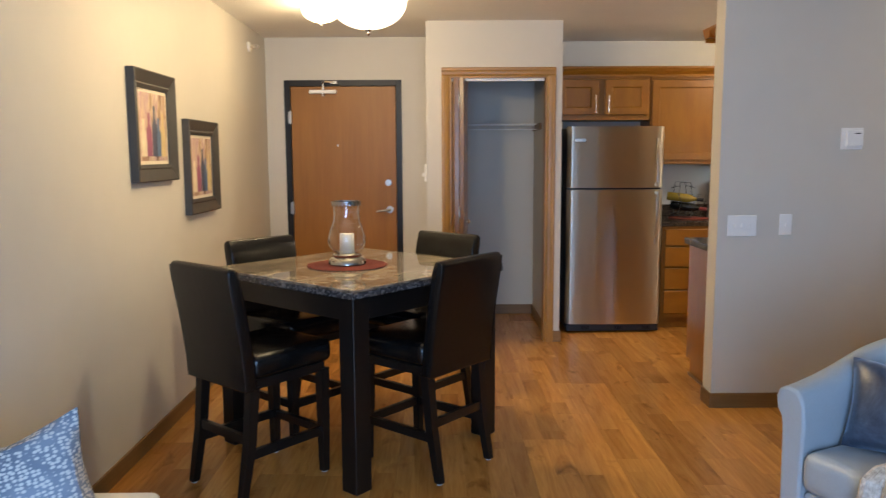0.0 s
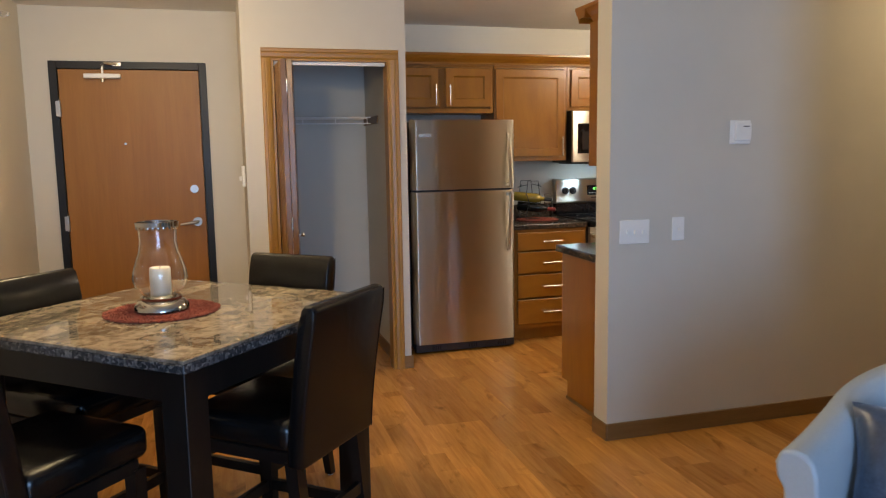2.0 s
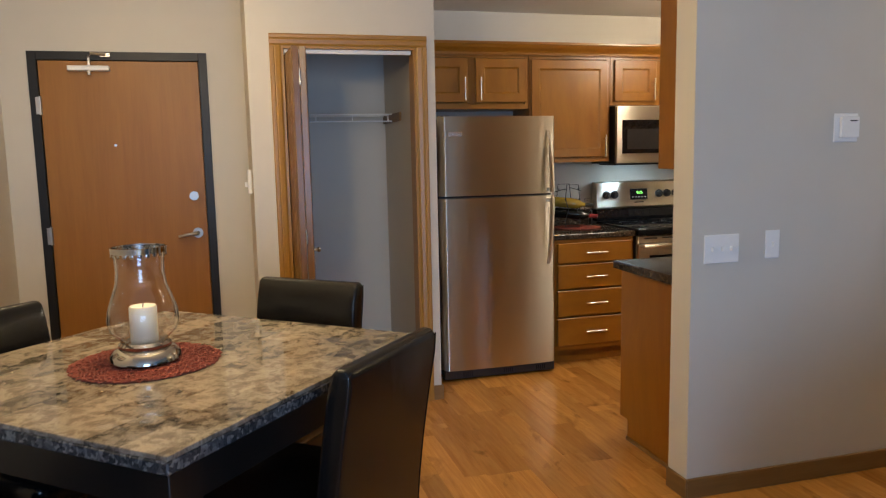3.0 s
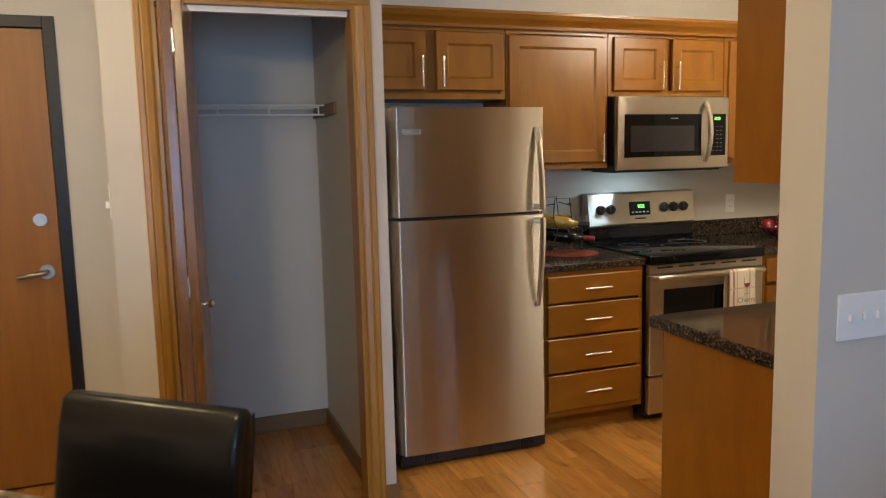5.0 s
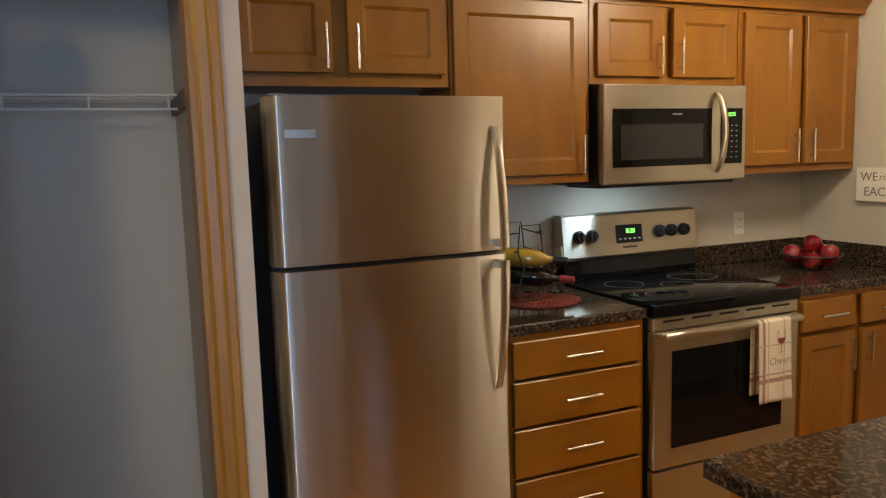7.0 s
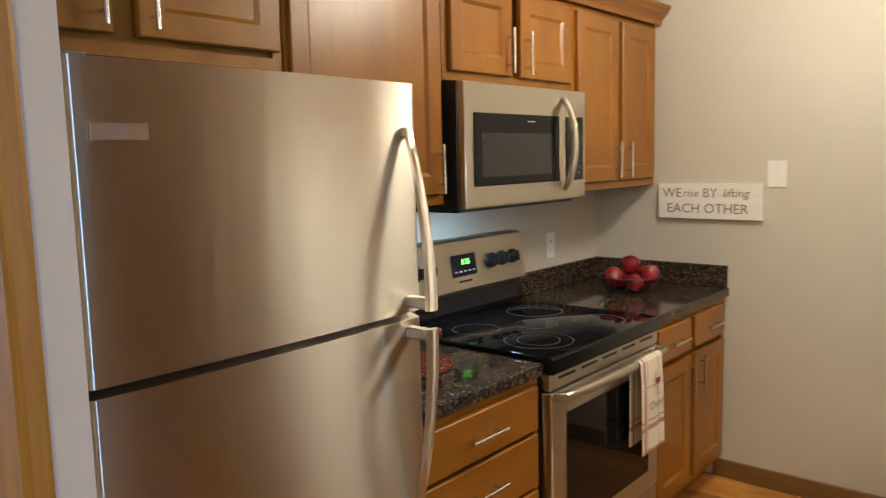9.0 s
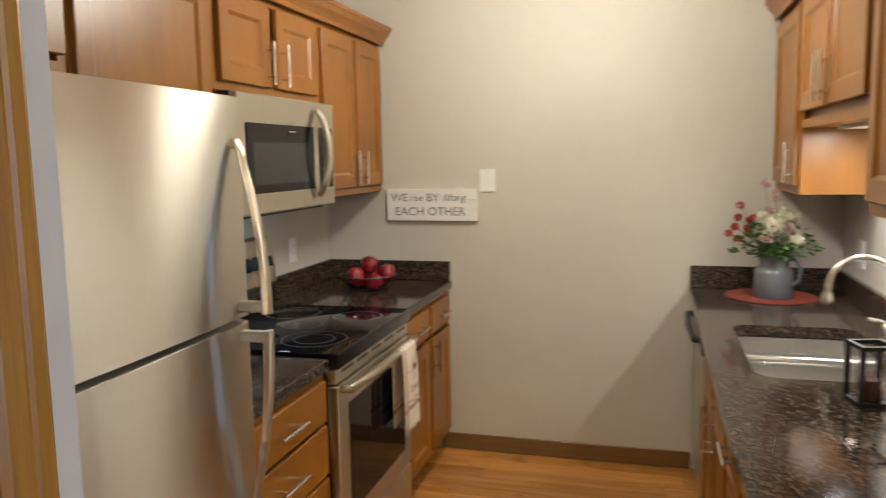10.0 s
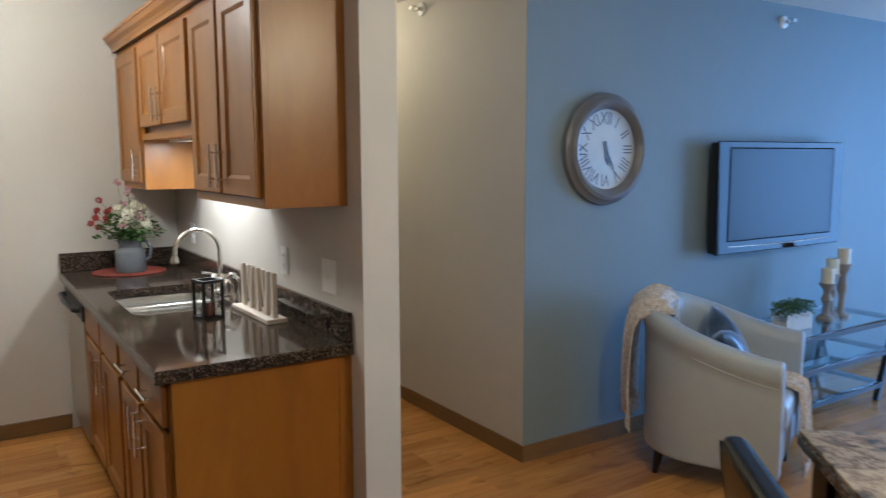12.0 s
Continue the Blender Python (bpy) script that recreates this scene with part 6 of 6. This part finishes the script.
M_VELVET, nt, nodes, links, b = node_mat("blue_grey_velvet")
v = coords(nt)
links.new(ramp(nt, noise_tex(nt, v, 6, 7, 0.7, 0.4), [(0.36, (0.022, 0.032, 0.055)), (0.52, (0.058, 0.082, 0.125)), (0.70, (0.16, 0.205, 0.28))]), b.inputs["Base Color"])
b.inputs["Roughness"].default_value, b.inputs["Sheen Weight"].default_value = 0.33, 1.0
b.inputs["Sheen Roughness"].default_value = 0.35
b.inputs["Sheen Tint"].default_value = (0.6, 0.75, 1.0, 1)
bump(nt, b, noise_tex(nt, v, 14, 4), 0.3, 0.01)
cu = thing("throw_pillow", "blue-grey velvet pillow leaning in the armchair", "pillow", ARM0 @ pose(-0.02, -0.03, 0.612, -22, -3, 17))
part("cover", cushion_mesh(0.53, 0.315, 0.17, 20, 0.06, 0.075), M_VELVET, cu, "", True)

# knitted throw over the back and down the seat
M_KNIT, nt, nodes, links, b = node_mat("oatmeal_knit")
v = coords(nt)
wv = nodes.new("ShaderNodeTexWave")
wv.inputs["Scale"].default_value, wv.inputs["Distortion"].default_value = 45, 4
links.new(v, wv.inputs["Vector"])
links.new(ramp(nt, noise_tex(nt, v, 60, 5), [(0.3, (0.50, 0.42, 0.34)), (0.7, (0.86, 0.79, 0.71))]), b.inputs["Base Color"])
b.inputs["Roughness"].default_value = 0.95
bump(nt, b, wv.outputs["Fac"], 0.6, 0.004)
tr = thing("throw_blanket", "oatmeal knitted throw with fringe draped over the armchair", "blanket", ARM)
rnd = random.Random(5)


def hug(p, w):
    """Bends a point of the cloth round the curved back of the chair."""
    rad, dx = p.y - 0.045, max(0, abs(p.x) - 0.045)
    if rad < 0.1:
        return p
    y = 0.045 + math.sqrt(max(rad * rad - dx * dx, (0.45 * rad) ** 2))
    drop = 0.30 - math.sqrt(max(0.09 - dx * dx, 0.02))
    s = 1 - drop / 0.705
    return Vector((p.x, p.y + (y - p.y) * w, p.z - 0.185 * (1 - s ** 1.5) * w * min(1, max(0, (p.z - 0.45) / 0.3))))


def drape(line, width, xc, seed, spread=0.0):
    """A cloth strip that follows a line in the y-z plane, with lengthwise folds."""
    bm = bmesh.new()
    rows = []
    n = 16
    pts = [Vector(p) for p in line]
    for i, p in enumerate(pts):
        a, c = pts[max(0, i - 1)], pts[min(len(pts) - 1, i + 1)]
        d = (c - a).normalized()
        o = Vector((0, d.z, -d.y))
        if o.z < -0.2 or (abs(o.z) <= 0.2 and o.y < 0 and i < len(pts) / 2):
            o = -o
        t = i / (len(pts) - 1)
        row = []
        for j in range(n + 1):
            u = j / n - 0.5
            f = 0.011 * (1 + math.sin(u * 19 + seed + t * 2.2)) + 0.006 * (1 + math.sin(u * 37 + seed * 2 - t * 3))
            k2 = min(1, max(0, (t - 0.35) / 0.3))
            x = xc + 0.19 * k2 + u * width * (1 - 0.4 * k2)
            row.append(bm.verts.new(hug(Vector((x, p.y, p.z)) + o * f, 1 - k2)))
        rows.append(row)
    for p, q in zip(rows, rows[1:]):
        for k in range(n):
            bm.faces.new((p[k], p[k + 1], q[k + 1], q[k]))
    return bm


line = [(0, 0.478, 0.26), (0, 0.484, 0.36), (0, 0.484, 0.48), (0, 0.478, 0.62), (0, 0.465, 0.735), (0, 0.448, 0.775), (0, 0.412, 0.802), (0, 0.365, 0.812), (0, 0.325, 0.804), (0, 0.297, 0.77), (0, 0.288, 0.70), (0, 0.284, 0.60), (0, 0.280, 0.50), (0, 0.262, 0.448), (0, 0.20, 0.441), (0, 0.05, 0.440), (0, -0.20, 0.440), (0, -0.345, 0.440), (0, -0.386, 0.425), (0, -0.398, 0.37), (0, -0.402, 0.28), (0, -0.412, 0.19), (0, -0.425, 0.105)]
cloth = part("cloth", drape(line, 0.41, -0.10, 0.4), M_KNIT, tr, "", True)
sm = cloth.modifiers.new("thickness", "SOLIDIFY")
sm.thickness, sm.offset = 0.007, 1
for y, z, s in ((0.480, 0.26, 1), (-0.427, 0.105, -1)):
    for k in range(18):
        x = -0.09 + (k / 17 - 0.5) * 0.41 if s > 0 else 0.10 + (k / 17 - 0.5) * 0.21
        yy = hug(Vector((x, y, z)), 1.0).y if s > 0 else y
        part("tassel", sweep(bmesh.new(), [(x, yy + s * 0.008, z + 0.01), (x + rnd.uniform(-0.006, 0.006), yy + s * 0.012, z - 0.035), (x + rnd.uniform(-0.012, 0.012), yy + s * 0.010, z - 0.085)], 0.0035, 5), M_KNIT, tr)

# wall clock
ck = thing("wall_clock", "large round grey clock with roman numerals", "clock", pose(BLX, 2.122, 1.584, 0, 0, -90) @ Matrix.Diagonal((1.07, 1, 1.07, 1)))
flip = pose(0, 0, 0, 90)
M_CKF = plain("grey_clock_frame", (0.15, 0.15, 0.155), 0.35, grain=20, amount=0.15)
part("frame", lathe(bmesh.new(), [(0.20, 0.0005), (0.255, 0.0005), (0.272, 0.012), (0.268, 0.030), (0.250, 0.040), (0.242, 0.055), (0.225, 0.062), (0.205, 0.052), (0.196, 0.034), (0.192, 0.030)], 64), M_CKF, ck, "", True, flip)
part("dial", lathe(bmesh.new(), [(0, 0.010), (0.200, 0.010), (0.200, 0.016), (0, 0.016)], 64), plain("clock_paper", (0.36, 0.335, 0.29), 0.5, grain=12, amount=0.12), ck, "cream dial", False, flip)
for k, num in enumerate(("XII", "I", "II", "III", "IIII", "V", "VI", "VII", "VIII", "IX", "X", "XI")):
    a = radians(30 * k)
    writing(num, 0.072, ck, M_BLACKPL, pose(0.146 * math.sin(a), -0.0164, 0.146 * math.cos(a)) @ pose(0, 0, 0, 0, 30 * k, 0) @ pose(0, 0, 0, 90) @ Matrix.Diagonal((0.92, 1.22, 1, 1)))
for a, l, w2 in ((168, 0.085, 0.009), (152, 0.135, 0.006)):
    bm = prism(bmesh.new(), [(-w2, -0.042), (w2, -0.042), (w2 * 1.6, l * 0.6), (0, l), (-w2 * 1.6, l * 0.6)], 1, -0.0195, -0.0178)
    part("hand", bm, M_BLACKPL, ck, "", False, pose(0, 0, 0, 0, a, 0))
part("hub", rod(bmesh.new(), (0, -0.0162, 0), (0, -0.023, 0), 0.009, 16), M_BLACKPL, ck)
part("cover_glass", lathe(bmesh.new(), [(0, 0.0275), (0.195, 0.0275), (0.195, 0.0295), (0, 0.0295)], 48), M_GLASS, ck, "", False, flip).visible_shadow = False

# television
tv = thing("television", "flat black television mounted on the blue wall", "television", pose(BLX, 0.680, 1.303, 0, 0, -90))
M_PIANO = plain("piano_black", (0.010, 0.010, 0.011), 0.03, amount=0.1, spec=0.10)
M_SCREEN_GAP = plain("screen_gap_black", (0.008, 0.008, 0.008), 0.9, amount=0.1, spec=0.02)
M_SCREEN = plain("matte_screen", (0.014, 0.015, 0.018), 0.40, grain=900, amount=0.02, spec=0.20)
part("case", Bx(-0.630, 0.630, -0.092, -0.045, -0.322, 0.322, 0.006, 2), M_BLACKPL, tv)
part("bezel", Bx(-0.640, 0.640, -0.104, -0.0922, -0.330, 0.330, 0.0055, 4), M_PIANO, tv, "glossy black bezel")
# dull black strip: the shaded gap between bezel and screen, put in as colour
part("screen_gap_strip", Bx(-0.535, 0.535, -0.1049, -0.1042, -0.258, 0.294), M_SCREEN_GAP, tv, "dull black strip standing for the shaded gap round the screen")
part("screen", Bx(-0.523, 0.523, -0.1062, -0.1051, -0.250, 0.286), M_SCREEN, tv)
part("speaker_trim", sweep(bmesh.new(), [(-0.52, -0.105, -0.285), (-0.2, -0.108, -0.292), (0, -0.110, -0.294), (0.2, -0.108, -0.292), (0.52, -0.105, -0.285)], 0.004, 6), M_NICKEL, tv, "", True)
part("wall_mount", Bx(-0.25, 0.25, -0.0448, -0.0005, -0.16, 0.16), M_FRAME, tv)

# media console of black steel and glass
cs = thing("media_console", "black steel media console with three glass shelves", "console table", pose(2.360, 0.545, 0))
M_CSTEEL = plain("graphite_steel", (0.035, 0.037, 0.042), 0.35, 0.4, amount=0.2)
hw, hd = 0.580, 0.215


def bar(bm, p0, p1, s):
    p0, p1 = Vector(p0), Vector(p1)
    d = p1 - p0
    m = Matrix.Translation((p0 + p1) / 2) @ d.to_track_quat("Z", "X").to_matrix().to_4x4() @ Matrix.Diagonal((s, s, d.length, 1))
    bmesh.ops.create_cube(bm, size=1.0, matrix=m)
    return bm


lean = 0.185
at = lambda z: hw - lean * (0.52 - z) / 0.50
for sx in (-1, 1):
    for sy in (-1, 1):
        part("leg", bar(bmesh.new(), (sx * hd, sy * at(0.02), 0.0), (sx * hd, sy * at(0.52), 0.52), 0.034), M_CSTEEL, cs)
for z, n in ((0.50, hw), (0.305, at(0.305)), (0.10, at(0.10))):
    for sx in (-1, 1):
        part("rail", bar(bmesh.new(), (sx * hd, -n, z), (sx * hd, n, z), 0.028), M_CSTEEL, cs)
    for sy in (-1, 1):
        part("rail", bar(bmesh.new(), (-hd, sy * n, z), (hd, sy * n, z), 0.026), M_CSTEEL, cs)
    p = part("glass_shelf", Bx(-hd - 0.012, hd + 0.012, -n - 0.012, n + 0.012, z + 0.0145, z + 0.0245, 0.001), M_GREENGL, cs, "tempered glass shelf")
    p.visible_shadow = False

CZ2 = 0.5250
pt = thing("planter_box", "whitewashed wooden box planter", "planter", pose(2.305, 0.858, CZ2))
M_PLANT = plain("whitewashed_planter", (0.62, 0.58, 0.52), 0.7, grain=25, amount=0.12, stretch=(8, 8, 2))
part("tray", Bx(-0.045, 0.045, -0.125, 0.125, 0.0, 0.06), M_PLANT, pt)
for k in range(8):
    for sx in (-1, 1):
        part("slat", Bx(sx * 0.049 - 0.0035, sx * 0.049 + 0.0035, -0.128 + k * 0.032, -0.128 + k * 0.032 + 0.029, 0.0, 0.098 + 0.006 * (k % 2), 0.002), M_PLANT, pt)
gp = thing("boxwood_plant", "clipped green artificial boxwood in the planter", "plant", pose(2.305, 0.858, CZ2 + 0.06))
rnd = random.Random(21)
bm = bmesh.new()
for k in range(1500):
    o = Vector((rnd.uniform(-0.06, 0.06), rnd.uniform(-0.145, 0.145), 0.02 + rnd.random() ** 0.6 * 0.085))
    d = Vector((rnd.gauss(0, 1), rnd.gauss(0, 1), rnd.gauss(0.6, 1))).normalized()
    s = d.cross(Vector((rnd.random(), rnd.random(), 0.5))).normalized() * 0.006
    L = d * rnd.uniform(0.010, 0.018)
    bm.faces.new([bm.verts.new(p) for p in (o, o + L * 0.5 + s, o + L, o + L * 0.5 - s)])
part("foliage", bm, M_LEAF, gp)["kind"] = "stuff"

M_TURN = wood("distressed_turned_wood", (0.14, 0.10, 0.075), (0.46, 0.42, 0.37), 2, 0.6, 0.7)
for y, x, h2, lab in ((0.455, 2.33, 0.235, "short turned candlestick with a cream pillar candle"), (0.365, 2.355, 0.285, "medium turned candlestick with a cream pillar candle"), (0.295, 2.325, 0.345, "tall turned candlestick with a cream pillar candle")):
    c = thing("candlestick", lab, "candlestick", pose(x, y, CZ2), "candlesticks on the console")
    part("stand", lathe(bmesh.new(), [(0, 0), (0.055, 0), (0.056, 0.015), (0.042, 0.028), (0.022, 0.040), (0.018, h2 * 0.4), (0.034, h2 * 0.55), (0.020, h2 * 0.72), (0.024, h2 * 0.82), (0.046, h2 * 0.93), (0.048, h2), (0, h2)], 24), M_TURN, c, "", True)
    part("candle", lathe(bmesh.new(), [(0, h2 + 0.0005), (0.037, h2 + 0.0005), (0.038, h2 + 0.004), (0.038, h2 + 0.092), (0.034, h2 + 0.096), (0, h2 + 0.093)], 24), M_WAX, c, "cream pillar candle", True)

# sofa along the dining-side wall, with a patterned pillow
sfa = thing("sofa", "cream upholstered sofa against the wall", "sofa", pose(-0.68, 0.56, 0))
M_CREAMF = plain("cream_upholstery", (0.66, 0.61, 0.53), 0.8, grain=160, amount=0.06, bumps=0.3)
part("base", Bx(-0.39, 0.28, -1.05, 1.00, 0.09, 0.30, 0.02, 2), M_CREAMF, sfa, "", True)
part("backrest", Bx(-0.40, -0.20, -1.05, 1.00, 0.302, 0.72, 0.05, 4), M_CREAMF, sfa, "", True)
for y0, y1 in ((-1.07, -0.88), (0.84, 1.03)):
    part("armrest", Bx(-0.18, 0.255, y0, y1, 0.302, 0.500, 0.025, 4), M_CREAMF, sfa, "", True)
for k in range(2):
    part("seat_cushion", Bx(-0.17, 0.29, -0.87 + k * 0.855, -0.02 + k * 0.855, 0.302, 0.42, 0.035, 4), M_CREAMF, sfa, "", True)
for sx in (-0.34, 0.23):
    for y in (-0.98, 0.93):
        part("foot", rod(bmesh.new(), (sx, y, 0), (sx, y, 0.0898), 0.02, 12, 0.026), M_ESPRESSO, sfa)
M_DOTS, nt, nodes, links, b = node_mat("blue_dotted_fabric")
v = coords(nt, (1.0, 1.0, 1.6))
vo = nodes.new("ShaderNodeTexVoronoi")
vo.inputs["Scale"].default_value, vo.inputs["Randomness"].default_value = 66, 0.55
links.new(v, vo.inputs["Vector"])
dots = ramp(nt, vo.outputs["Distance"], [(0.36, (1, 1, 1)), (0.48, (0, 0, 0))])
ground2 = ramp(nt, noise_tex(nt, v, 5, 3), [(0.35, (0.13, 0.16, 0.21)), (0.65, (0.25, 0.29, 0.35))])
links.new(blend(nt, ground2, (0.60, 0.59, 0.56), dots), b.inputs["Base Color"])
b.inputs["Roughness"].default_value = 0.85
pw = thing("throw_pillow", "blue pillow with white brush-dot pattern on the sofa", "pillow", pose(-0.705, 1.375, 0.565, -10, -16, 14))
part("cover", cushion_mesh(0.39, 0.39, 0.15, 16, 0.20), M_DOTS, pw, "", True)

# ------------------------------------------------------------------ laminate planks, running along y
def plank_mesh(w, l):
    """A plank with eased top edges; origin at its corner."""
    g, c = 0.0002, 0.0005
    bm = bmesh.new()
    loops = [[bm.verts.new(p) for p in ((g, g, -0.008), (w - g, g, -0.008), (w - g, l - g, -0.008), (g, l - g, -0.008))],
             [bm.verts.new(p) for p in ((g, g, -c), (w - g, g, -c), (w - g, l - g, -c), (g, l - g, -c))],
             [bm.verts.new(p) for p in ((g + c, g + c, 0), (w - g - c, g + c, 0), (w - g - c, l - g - c, 0), (g + c, l - g - c, 0))]]
    for p, q in zip(loops, loops[1:]):
        for k in range(4):
            bm.faces.new((p[k], p[(k + 1) % 4], q[(k + 1) % 4], q[k]))
    bm.faces.new(loops[2])
    return mesh_of("plank", bm, M_FLOOR)


PW, PL = 0.212, 1.22
plank_cache = {}
rnd = random.Random(3)


def planks(x0, x1, y0, y1):
    x = x0
    while x < x1 - 0.01:
        w = min(PW, x1 - x)
        y = y0 - rnd.uniform(0, PL * 0.9)
        while y < y1 - 0.01:
            a, b2 = max(y, y0), min(y + PL, y1)
            if b2 - a > 0.02:
                key = (round(w, 3), round(b2 - a, 2))
                if key not in plank_cache:
                    plank_cache[key] = plank_mesh(w, b2 - a)
                ob = new("plank", plank_cache[key])
                ob.parent = subfloor
                ob.matrix_basis = Matrix.Translation((x, a, 0))
            y += PL
        x += PW


mid_x, mid_y = LEFT + 14 * PW, PY0 + 0.06
planks(LEFT, mid_x, SOUTH, 6.52)
planks(mid_x, BLX, SOUTH, mid_y)
planks(BLX, HALLX, BLY, mid_y)
planks(mid_x, ENDX, mid_y, 6.52)
